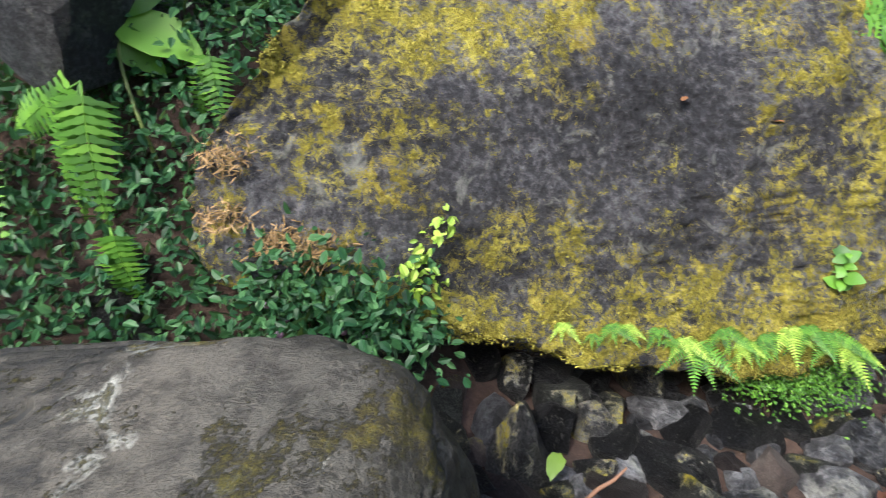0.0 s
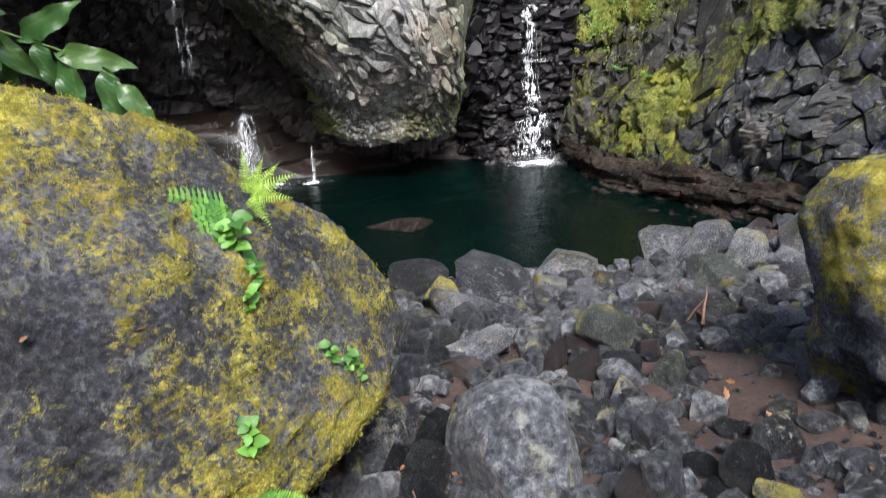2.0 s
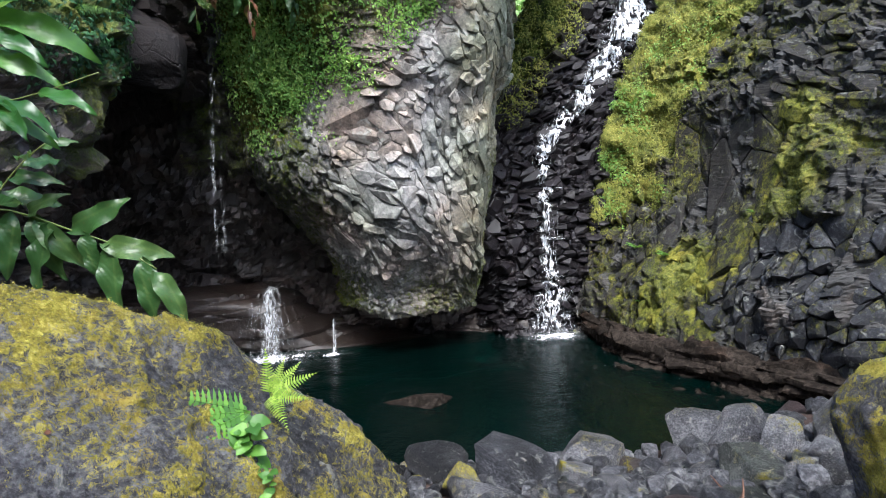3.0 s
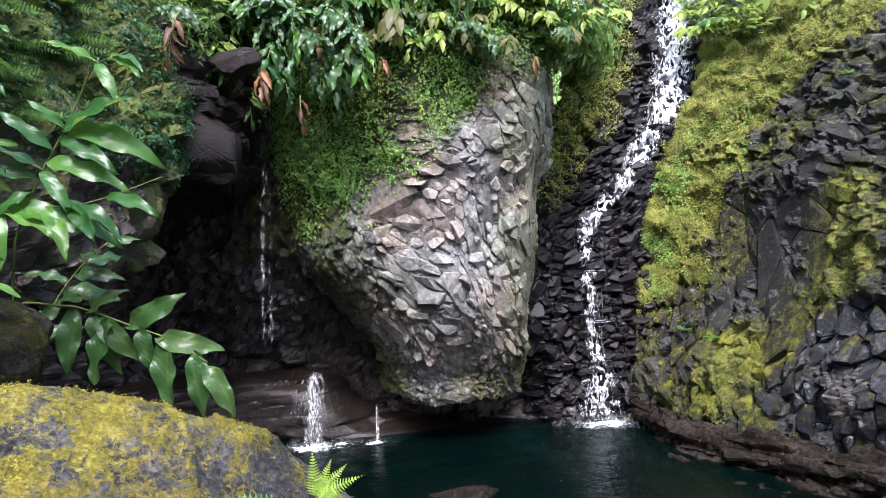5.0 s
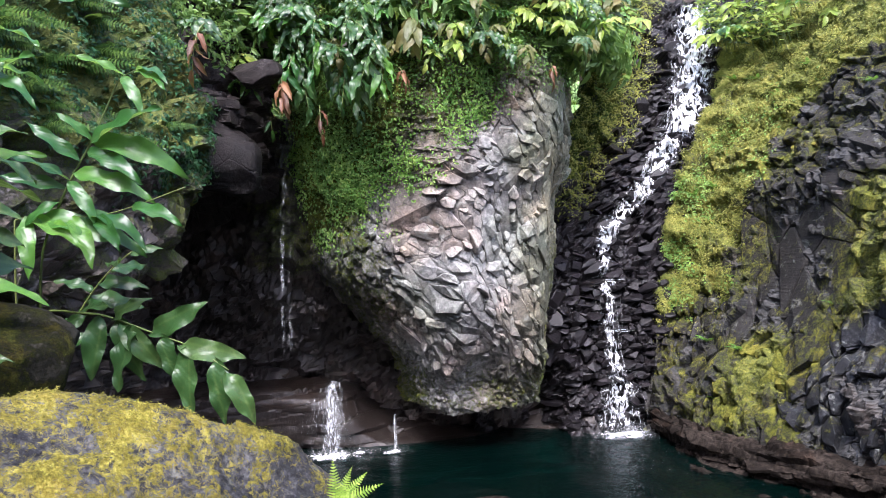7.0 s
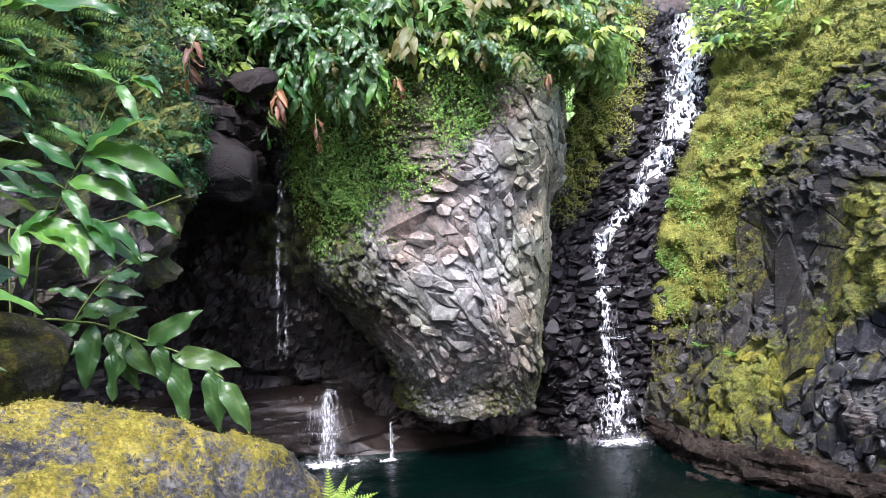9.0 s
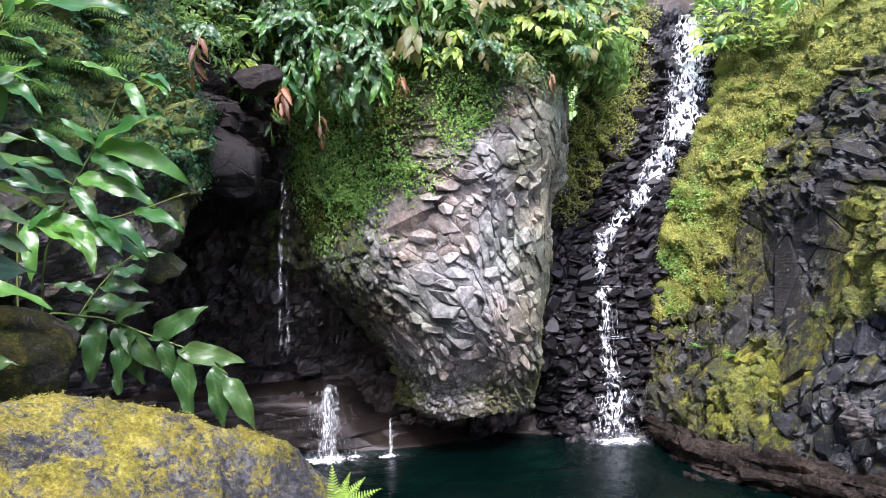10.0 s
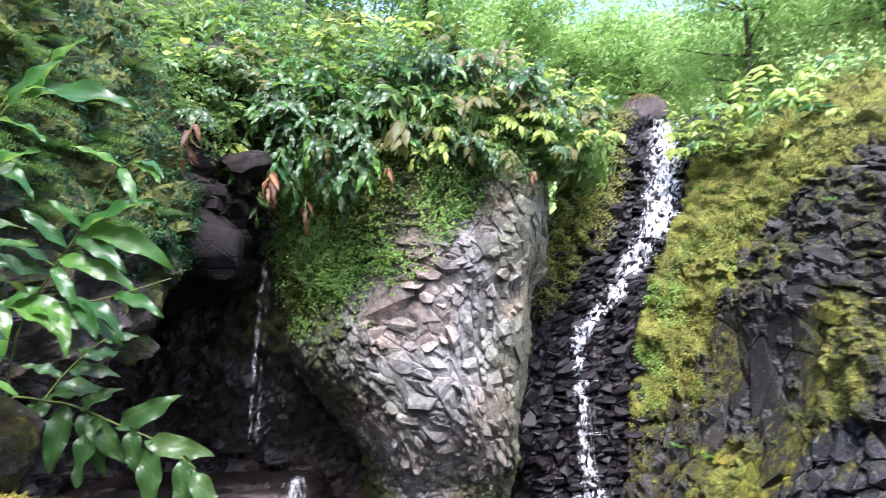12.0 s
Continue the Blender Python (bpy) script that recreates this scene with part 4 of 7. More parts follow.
def waterfall():
    rs = np.random.RandomState(4)
    top = new("waterfall")
    top.location = (3.95, 12.7, 0)
    tagged(top, "white waterfall tumbling down black stepped rock", "waterfall")
    back = Matrix.Translation((-3.95, -12.7, 0))
    # sheets of water lying on the stones, one for each stage
    for k, (name, z0, z1) in enumerate((("upper_cascade", 10.6, 7.3), ("slide", 7.5, 4.5), ("chute", 4.7, 3.2), ("step_fall", 3.25, 2.12), ("step_fall", 2.18, 1.1), ("foot_fan", 1.25, 0.0))):
        n = int((z0 - z1) / 0.022)
        z, q = np.meshgrid(np.linspace(z0, z1, n), np.linspace(-0.9, 0.9, 64), indexing="ij")
        line = 0.10 * fbm(np.stack([z * 0, z * 0, z], -1), 1.1, 3, 77)
        half = np.interp(z, [0, 0.4, 1.0, 1.4, 2.0, 2.1, 2.9, 3.1, 3.2, 4.0, 4.6, 5.5, 6.5, 7.3, 8.5, 9.6, 10.6], [0.85, 0.75, 0.55, 0.34, 0.22, 0.40, 0.20, 0.42, 0.26, 0.28, 0.38, 0.46, 0.60, 0.78, 0.74, 0.66, 0.85])
        i, j = (z + 0.6) / 11.8 * 299, (q + line + 3.0) / 5.3 * 149
        i0, j0 = np.clip(i.astype(int), 0, 298), np.clip(j.astype(int), 0, 148)
        fi, fj = (i - i0)[..., None], (j - j0)[..., None]
        P = (CP[i0, j0] * (1 - fi) + CP[i0 + 1, j0] * fi) * (1 - fj) + (CP[i0, j0 + 1] * (1 - fi) + CP[i0 + 1, j0 + 1] * fi) * fj
        P = P + np.array((0, -1.0, 0.25)) * (0.15 + 0.03 * fbm(P, 3.0, 3, 78))[..., None]
        body = 1 - (np.abs(q) / half) ** 1.5
        stage = np.minimum(np.arange(n), np.arange(n)[::-1])[:, None] / 6.0
        body = np.clip(body, -1.5, 1) - 0.24 * smooth(4.2, 3.0, z) - np.clip(1 - stage, 0, 1) * 0.7
        me = mesh_from(name, P, grid_faces(*z.shape), SHEET)
        me.attributes.new("body", "FLOAT", "POINT").data.foreach_set("value", body.ravel())
        part(name, me, top, m=back)
    flow("threads", fall_strands(1.5, 0.0, 0.2, 0.6, 16, 0.018, rs, 0.006, shift=0.08) + fall_strands(3.2, 1.2, 0.15, 0.25, 10, 0.014, rs, 0.006), FOAM, top, back)
    for z, a, b in ((3.17, -0.32, 0.26), (2.10, -0.30, 0.40)):
        made = []
        for k in range(12):
            q = np.linspace(0, rs.uniform(0.15, 0.4), 8) + rs.uniform(a, b - 0.2)
            P = channel_point(np.full(8, z) + rs.normal() * 0.02, q)
            P[:, 1] -= 0.28 + rs.uniform() * 0.12
            made.append(strip(P, np.full(8, 0.034), (0, 0.3, 1)))
        flow("lip", made, FOAM, top, back)
    a = rs.uniform(0, 2 * math.pi, 2600)
    r = np.abs(rs.normal(size=2600)) * 0.36
    P = np.stack([4.0 + 1.35 * r * np.cos(a), 12.55 + 0.7 * r * np.sin(a), 0.01 + np.abs(rs.normal(size=2600)) * 0.12 * np.exp(-r * 2)], -1)
    V, F = drops(P, 0.008, rs)
    part("splash", mesh_from("splash", V, F, SPRAY), top, m=back)["kind"] = "stuff"
    foam_patch(top, 0.05, -0.2, 0.75, 8)


waterfall()


def flecks():
    """Small bubbles and flecks of foam drifting on the pool in front of the falls."""
    rs = np.random.RandomState(14)
    r, a = rs.uniform(0, 1, 420) ** 0.7 * 3.4, rs.uniform(-2.6, -0.6, 420)
    P = np.stack([3.7 + r * np.cos(a) * 0.9, 12.3 + r * np.sin(a), np.full(420, 0.012)], -1)
    V, F = drops(P, 0.006, rs)
    tagged(new("foam_flecks", mesh_from("foam_flecks", V, F, SPRAY)), "white flecks of foam drifting on the dark pool", "foam", kind="stuff")


flecks()


def thin_fall(name, label, x, y, z_top, z_foot, spread, count, width, mat, seed, lean=0.0, foam=0.0):
    rs = np.random.RandomState(seed)
    top = new(name)
    top.location = (x, y, z_foot)
    tagged(top, label, "waterfall")
    t, q = np.meshgrid(np.linspace(0, 1, 60), np.linspace(-1.6, 1.6, 24), indexing="ij")
    wide = spread * (0.75 + 0.4 * t)
    P = np.stack([q * wide + lean * t + 0.02 * fbm(np.stack([q, t * 0, t * 0.6], -1), 2.0, 2, seed), -0.22 * t ** 0.6 + 0.05 * fbm(np.stack([q * 2, t * 0, t], -1), 1.5, 2, seed + 1), (z_top - z_foot) * (1 - t)], -1)
    body = np.clip(1 - np.abs(q) ** 1.5 / 1.1, -1.2, 1) - 0.12 * smooth(0.06, 0.0, t) + 0.3 * fbm(np.stack([q * 2.2, t * 0, t * 0.5], -1), 1.3, 3, seed + 2)
    me = mesh_from("curtain", P, grid_faces(*t.shape), mat)
    me.attributes.new("body", "FLOAT", "POINT").data.foreach_set("value", body.ravel())
    part("curtain", me, top)
    made = []
    for k in range(count):
        a, b = sorted(rs.uniform(0, 1.2, 2))
        a, b = (0 if rs.uniform() < 0.4 else a), min(b, 1)
        if b - a < 0.1:
            continue
        t = np.linspace(a, b, 20)
        q = rs.normal() * spread * (0.4 + 0.6 * t)
        P = np.stack([q + lean * t + 0.01 * rs.normal(size=20).cumsum(), rs.normal() * 0.06 - 0.15 * t, (z_top - z_foot) * (1 - t)], -1)
        made.append(strip(P, width * rs.uniform(0.4, 1.3) * np.sin(np.linspace(0.4, 2.9, 20)), (1, 0, 0)))
    flow("stream", made, mat, top)
    if foam:
        a, r = rs.uniform(0, 6.28, 700), np.abs(rs.normal(size=700)) * foam
        P = np.stack([lean + 1.4 * r * np.cos(a), -0.25 + 0.7 * r * np.sin(a), 0.01 + np.abs(rs.normal(size=700)) * 0.09 * np.exp(-r * 3)], -1)
        V, F = drops(P, 0.005, rs)
        part("splash", mesh_from("splash", V, F, SPRAY), top)["kind"] = "stuff"
        foam_patch(top, lean, -0.25, foam * 1.5, seed)


thin_fall("small_waterfall", "short white spill off the cave ledge into the pool", -2.0, 12.0, 1.42, 0.0, 0.40, 110, 0.009, SPILL, 1, -0.03, 0.46)
thin_fall("small_waterfall", "thin trickle off the brown cave ledge", -2.35, 12.05, 1.15, 0.0, 0.16, 10, 0.010, MIST, 6, -0.04, 0.08)
thin_fall("small_waterfall", "thin trickle off the brown cave ledge", -1.48, 12.15, 1.12, 0.0, 0.26, 26, 0.010, MIST, 2, 0.0, 0.14)
thin_fall("small_waterfall", "thin trickle off the brown cave ledge", -0.79, 12.15, 0.72, 0.0, 0.06, 10, 0.010, SPILL, 3, 0.0, 0.16)
thin_fall("dripping_veil", "narrow white stream falling past the cave mouth", -2.28, 9.7, 6.3, 4.9, 0.085, 26, 0.010, MIST, 5, 0.10)
thin_fall("dripping_veil", "thin veil of drops falling past the cave mouth", -2.2, 9.68, 5.3, 2.4, 0.22, 60, 0.006, MIST, 15, 0.0)

# ---- stones on the shore ----
KINDS = {"e": (GREENISH, "greenish-grey angular stone on the shore", 0.03), "r": (MAROON, "maroon-brown angular stone on the shore", 0.0), "g": (GREY, "pale grey broken stone on the shore", 0.02), "d": (DARK, "dark damp basalt stone on the shore", 0.0), "b": (BROWN, "brown weathered stone on the shore", 0.02),
         "m": (GREY, "grey stone with yellow-green moss", 0.12), "M": (BASALT, "stone almost covered in bright moss", 0.32), "t": (BROWN, "tan stone lying among dark ones", 0.0)}
SHAPES = {}


def stone_mesh(kind, k, level):
    if (kind, k, level) not in SHAPES:
        mat, _, moss = KINDS[kind]
        V, F = stone_shape(300 + 17 * k + ord(kind), level, 13, 0.028, (0.42, 0.80), grain=1.3, box=0.7)
        mo = moss + 0.4 * fbm(V, 1.6, 4, k) + 0.3 * V[:, 2] if moss else np.zeros(len(V))
        SHAPES[kind, k, level] = mesh_from("stone", V, F, mat, False, mo)
    return SHAPES[kind, k, level]


LAID = []


def lay_stone(x, y, rx, rz, kind, rs):
    me = stone_mesh(kind, rs.randint(5), 4 if rx > 0.13 else 3)
    ob = new("stone", me)
    z = float(ground_height(np.array(x), np.array(y)))
    grow = 1.25
    ob.matrix_world = pose(x, y, z + (0.42 if y < 2.2 else 0.32) * rz, rs.uniform(-18, 18), rs.uniform(-18, 18), rs.uniform(0, 360)) @ Matrix.Diagonal((rx * grow, rx * rs.uniform(0.8, 1.1) * grow, rz * grow, 1))
    LAID.append((x, y, rx))
    return tagged(ob, KINDS[kind][1], "stone", "stones on the shore")


pool_edge = [(0.85, 6.35, .34, .27, 'd'), (1.73, 6.3, .60, .20, 'd'), (0.98, 5.7, .23, .25, 'M'), (1.17, 5.14, .31, .23, 'g'), (2.73, 6.65, .47, .28, 'm'), (2.34, 6.03, .27, .14, 'g'),
             (3.05, 6.23, .2, .12, 'b'), (4.05, 6.6, .42, .38, 'g'), (4.36, 6.24, .27, .38, 'g'), (3.36, 5.67, .23, .13, 'g'), (3.61, 5.53, .21, .15, 'g'), (3.09, 5.77, .14, .09, 'g'),
             (3.92, 5.15, .41, .26, 'e'), (4.45, 5.6, .27, .27, 'g'), (5.01, 5.62, .23, .32, 'm'), (4.45, 4.6, .27, .18, 'd'), (3.74, 3.89, .21, .15, 'g'), (3.44, 4.56, .28, .15, 'e')]
mid_shore = [(1.69, 5.03, .19, .16, 'g'), (2.1, 5.31, .17, .14, 'g'), (2.6, 5.52, .18, .1, 'g'), (3.2, 4.02, .14, .07, 'g'), (3.19, 3.63, .18, .09, 'e'), (3.55, 4.16, .15, .07, 'e'),
             (2.21, 3.9, .27, .25, 'e'), (2.18, 4.64, .18, .18, 'g'), (1.76, 4.39, .17, .11, 'g'), (2.93, 4.62, .22, .12, 'r'), (2.62, 4.06, .14, .07, 'e'), (2.8, 3.93, .12, .09, 'g'),
             (1.09, 4.02, .31, .15, 'g'), (0.69, 3.76, .13, .12, 'd'), (0.88, 3.59, .17, .14, 'b'), (1.22, 3.43, .2, .12, 'm'), (1.47, 3.74, .11, .13, 'g'), (1.6, 3.54, .13, .16, 'r'),
             (1.79, 3.29, .15, .19, 'r'), (1.52, 2.93, .11, .07, 'd'), (2.08, 3.31, .14, .1, 'd'), (2.28, 3.07, .17, .14, 'e'), (0.64, 4.89, .2, .13, 'd'), (0.55, 4.1, .14, .14, 'd'),
             (1.61, 2.53, .11, .07, 'g'), (2.61, 3.3, .08, .05, 'd'), (2.37, 3.55, .08, .05, 'd'), (3.29, 3.43, .07, .05, 'g'), (3.51, 3.41, .1, .06, 'g'), (2.38, 2.06, .16, .09, 'g'),
             (2.68, 2.4, .15, .08, 'e'), (2.04, 1.74, .14, .1, 'd'), (2.08, 1.55, .13, .07, 'M'), (2.27, 2.27, .11, .07, 'd'), (1.84, 1.89, .09, .06, 'd'), (1.81, 1.68, .09, .06, 'd'),
             (2.11, 2.06, .06, .04, 'g'), (1.86, 2.83, .13, .11, 'g'), (1.62, 2.15, .07, .05, 'g'), (0.54, 2.46, .15, .15, 'd'), (0.45, 2.12, .15, .12, 'd')]
near_shore = [(1.41, 1.64, .15, .14, 'r'), (0.54, 1.39, .08, .17, 'm'), (0.19, 1.42, .13, .1, 'd'), (-0.18, 1.01, .09, .08, 't'),
              (0.59, 1.07, .16, .1, 'm'), (0.92, 1.09, .19, .17, 'g'), (1.36, 1.25, .12, .1, 'M'), (1.56, 1.17, .16, .12, 'g'), (1.05, 0.95, .16, .09, 'm'),
              (0.36, 1.1, .15, .1, 'b'), (-0.33, 1.15, .12, .1, 'd'), (-0.49, 1.0, .1, .07, 'd'), (-0.94, 0.99, .11, .1, 'd'), (0.18, 2.53, .23, .25, 'm'),
              (0.47, 1.86, .12, .09, 'd'), (0.35, 2.18, .1, .08, 'd')]
under_boulder = [(-0.84, 0.49, .14, .18, 'g'), (-0.73, 0.78, .09, .14, 'm'), (-0.96, 0.38, .06, .09, 'b'), (-1.05, 0.97, .15, .08, 'b'), (-1.17, 0.7, .1, .09, 'd'),
                 (-0.87, 1.06, .09, .08, 'd'), (-1.0, 0.85, .11, .07, 'd'), (-0.73, 1.22, .13, .13, 'm'), (-0.49, 0.78, .13, .08, 'd'), (-0.63, 0.59, .08, .06, 'g'),
                 (-0.35, 0.8, .09, .08, 'g'), (-0.02, 1.79, .12, .07, 'd'), (0.03, 1.55, .09, .07, 'd'), (-1.3, 0.54, .06, .05, 'd'), (-1.13, 0.5, .06, .05, 'b'),
                 (-1.85, -0.1, .08, .1, 'd'), (-1.78, -0.17, .13, .08, 'd'), (-1.74, 0.52, .12, .16, 'd'), (-2.25, 0.35, .3, .3, 'd')]
rs = np.random.RandomState(12)
for row in pool_edge + mid_shore + near_shore + under_boulder:
    lay_stone(*row, rs)
for k in range(70):
    x, y, r = rs.uniform(-1.45, -0.5), 0.05 + 0.95 * rs.uniform(), rs.uniform(0.07, 0.14)
    if all((x - a) ** 2 + (y - b) ** 2 > (0.4 * (r + c)) ** 2 for a, b, c in LAID):
        lay_stone(x, y, r, r * rs.uniform(0.8, 1.1), rs.choice(list("dddgeer")), rs)
for k in range(700):
    x, y, r = rs.uniform(-1.25, 1.7), rs.uniform(-0.1, 1.5), rs.uniform(0.06, 0.14)
    if all((x - a) ** 2 + (y - b) ** 2 > (0.55 * (r + c)) ** 2 for a, b, c in LAID) and len(LAID) < 215:
        lay_stone(x, y, r, r * rs.uniform(0.75, 1.1), rs.choice(list("dddggeer")), rs)
LAID += [(1.05, 2.02, 0.4), (0.88, 1.62, 0.28), (3.82, 2.5, 0.95), (-1.08, -0.66, 0.6)]


def inside_boulder(x, y):
    s, w = 0.552 * x + 0.834 * y, -0.834 * x + 0.552 * y
    return -0.75 < s < 2.9 and 1.25 < w < 3.1


tries, laid, heaps = 0, len(LAID), ([], [])
SMALL = [stone_shape(700 + k, 2, 12, 0.05, (0.42, 0.82), box=0.8)[0] for k in range(9)]
while len(LAID) < 2300 and tries < 40000:
    tries += 1
    y = rs.uniform(-2.2, 7.0)
    x = rs.uniform(-2.0, 6.4)
    if min(x + 2.0, 6.4 - x, (y + 2.2) * 0.8) < 1.5 * rs.uniform() ** 0.7 or (x < -1.0 and y > -0.9):
        continue
    r = 0.04 + 0.11 * rs.uniform() ** 1.8 + (0.07 * rs.uniform() if y > 3.2 else 0)
    if inside_boulder(x, y) or (x < -0.9 and y > 1.2) or (2.0 < x < 3.2 and 1.8 < y < 3.5 and rs.uniform() < 0.93):
        continue
    if any((x - a) ** 2 + (y - b) ** 2 < ((0.5 if y < 3 else 0.6) * (r + c)) ** 2 for a, b, c in LAID):
        continue
    flat = r * rs.uniform(0.55, 0.95)
    if r > 0.085 and laid < 290:
        lay_stone(x, y, r, flat, rs.choice(list("gggeedrm")), rs)
        laid += 1
    else:
        m = np.array(pose(0, 0, 0, rs.uniform(-20, 20), rs.uniform(-20, 20), rs.uniform(0, 360)).to_3x3())
        z = float(ground_height(np.array(x), np.array(y)))
        V = (SMALL[rs.randint(9)] * np.array((r, r * 0.9, flat)) * 1.35) @ m.T + np.array((x, y, z + 0.35 * flat))
        heaps[int(rs.uniform() < 0.3)].append(V)
        LAID.append((x, y, r))
for V, mat, label in ((heaps[0], DARK, "many small dark angular stones filling the shore"), (heaps[1], GREY, "many small grey angular stones filling the shore")):
    F = ico(2)[1]
    F = (F[None] + (np.arange(len(V)) * len(V[0]))[:, None, None]).reshape(-1, 3)
    tagged(new("small_stones", mesh_from("small_stones", np.concatenate(V), F, mat, False)), label, "stones", kind="stuff")


def gravel():
    V0, F0 = ico(1)
    n = 5500
    x, y = rs.uniform(-2.2, 6.6, n), rs.uniform(-2.4, 6.9, n)
    keep = np.array([not inside_boulder(a, b) and not (a < -1.2 and b > -0.9) for a, b in zip(x, y)]) & (np.minimum(np.minimum(x + 2.2, 6.6 - x), y + 2.4) > 1.5 * rs.uniform(size=n))
    x, y = x[keep], y[keep]
    n = len(x)
    r = 0.008 + 0.022 * rs.uniform(size=n) ** 2
    z = ground_height(x, y) + r * 0.3 + 0.02
    V = V0[None] * (r[:, None, None] * rs.uniform(0.6, 1.2, (n, 1, 3))) * rs.uniform(0.8, 1.15, (n, 12 if len(V0) == 12 else len(V0), 1)) + np.stack([x, y, z], -1)[:, None]
    F = F0[None] + (np.arange(n) * len(V0))[:, None, None]
    ob = new("gravel", mesh_from("gravel", V, F.reshape(-1, 3), DARK, False))
    tagged(ob, "small dark pebbles and grit between the stones", "gravel", kind="stuff")


gravel()
boulder("boulder", 21, (0.60, 9.15, -0.41), (0.90, 0.62, 0.66), 10, SHORELEDGE, "reddish-brown rock half sunk in the pool", lambda P: 0 * P[:, 0], 5, 14, 0.08, (0.5, 0.9), (12, -14))
boulder("boulder", 22, (-0.9, 8.9, -0.62), (0.6, 0.5, 0.45), 50, LEDGE, "reddish-brown rock under the pool's surface", lambda P: 0 * P[:, 0], level=5)

# ---- plants ----
def leaf_mesh(name, mat, length, width, droop, fold, wave, seed, nl=9):
    """A lance-shaped leaf along +y, its face up, folded on the midrib and drooping to its tip."""
    rs = np.random.RandomState(seed)
    t = np.linspace(0, 1, nl)
    half = width * np.maximum(np.sin(math.pi * t ** 0.85), 0) ** 0.8 * (1 - 0.25 * t) + 0.002
    q = np.array((-1.0, -0.55, 0.0, 0.55, 1.0))
    ang = -droop * t
    y, z = np.concatenate([[0], np.cumsum(np.cos(ang[1:]) * length / (nl - 1))]), np.concatenate([[0], np.cumsum(np.sin(ang[1:]) * length / (nl - 1))])
    ph = rs.uniform(0, 6)
    V = np.zeros((nl, 5, 3))
    V[..., 0] = half[:, None] * q
    V[..., 1] = y[:, None]
    V[..., 2] = z[:, None] + fold * half[:, None] * np.abs(q) + wave * np.sin(t * 15 + ph)[:, None] * np.abs(q) ** 2 * np.sign(q + 0.01)
    V[..., 0] += (0.06 * length * np.sin(t * 2.2 + ph))[:, None]
    return mesh_from(name, V, grid_faces(nl, 5), mat)


GINGER_LEAVES = [leaf_mesh("leaf", GINGER, 0.56, 0.074, d, f, 0.022, k, 16) for k, (d, f) in enumerate(((0.5, 0.35), (0.9, 0.2), (0.3, 0.5), (1.2, 0.3)))]
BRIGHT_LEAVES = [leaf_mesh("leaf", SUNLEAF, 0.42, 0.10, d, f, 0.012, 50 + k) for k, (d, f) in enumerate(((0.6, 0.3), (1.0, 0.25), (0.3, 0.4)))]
OLD_LEAVES = [leaf_mesh("leaf", GINGER_OLD, 0.52, 0.094, d, f, 0.028, 10 + k, 18) for k, (d, f) in enumerate(((0.7, 0.25), (1.0, 0.35), (0.5, 0.2)))]
OCHRE_LEAVES = [leaf_mesh("leaf", OCHRE, 0.46, 0.10, d, f, 0.016, 70 + k, 10) for k, (d, f) in enumerate(((0.7, 0.25), (1.1, 0.35)))]
DRY_LEAVES = [leaf_mesh("leaf", DRY, 0.40, 0.055, d, f, 0.02, 20 + k) for k, (d, f) in enumerate(((0.6, 0.8), (1.0, 0.6)))]
ROUND_LEAVES = [leaf_mesh("leaf", FERN, 0.085, 0.032, d, 0.15, 0.001, 30 + k, 9) for k, d in enumerate((0.4, 0.8))]


def bend(a, b, c, n):
    t = np.linspace(0, 1, n)[:, None]
    a, b, c = (np.array(p, dtype=float) for p in (a, b, c))
    return (1 - t) ** 2 * a + 2 * t * (1 - t) * b + t ** 2 * c


def leaf_pose(p, along, face, size):
    along = Vector(along).normalized()
    side = along.cross(Vector(face)).normalized()
    up = side.cross(along)
    return Matrix.Translation(p) @ Matrix((side, along, up)).transposed().to_4x4() @ Matrix.Diagonal((size, size, size, 1))


def ginger(base, mid, tip, count, rs, leaves, label, size=1.0, start=0.25, hang=0.35, out=None, group="ginger plants", thick=0.011):
    """A cane from base over mid to tip with leaves to both sides."""
    top = new("ginger_plant")
    top.location = base
    tagged(top, label, "plant", group)
    P = bend(base, mid, tip, 14) - np.array(base)
    V, F = tube(P, np.linspace(thick, thick * 0.4, 14), 6)
    part("stem", mesh_from("stem", V, F, STEM), top)
    for k in range(count):
        t = start + (1 - start) * (k + 0.5) / count
        i = t * 13
        j = min(int(i), 12)
        p = P[j] + (P[j + 1] - P[j]) * (i - j)
        d = Vector(P[j + 1] - P[j]).normalized()
        side = d.cross(Vector((0, 0, 1)) if abs(d.z) < 0.9 else Vector(out or (0, -1, 0)))
        side = side.normalized() * (1 if k % 2 else -1)
        if abs(d.z) > 0.6:
            a = k * 2.4 + rs.uniform(-0.5, 0.5)
            side = Vector((math.cos(a), math.sin(a), 0))
            if out:
                side = (side + Vector(out) * 0.8).normalized()
        along = side * 0.85 + d * rs.uniform(0.25, 0.6) + Vector((0, 0, rs.uniform(0.2, 0.45) - hang))
        if k == count - 1:
            along = d + Vector((0, 0, -0.2))
        face = Vector((rs.uniform(-0.4, 0.5), rs.uniform(-1.1, -0.3), 0.75))
        part("leaf", leaves[rs.randint(len(leaves))], top, m=leaf_pose(p, along, face, size * rs.uniform(0.75, 1.12) * (0.75 if k > count - 3 else 1)))
    return top


rs = np.random.RandomState(77)
lush = "bright green glossy ginger cane growing under the cliff"
ginger((-3.3, 5.2, 2.7), (-3.1, 5.2, 3.6), (-2.45, 5.1, 4.0), 9, rs, OLD_LEAVES, "shaded green ginger cane under the cliff", 0.9, out=(0.6, -0.4, 0))


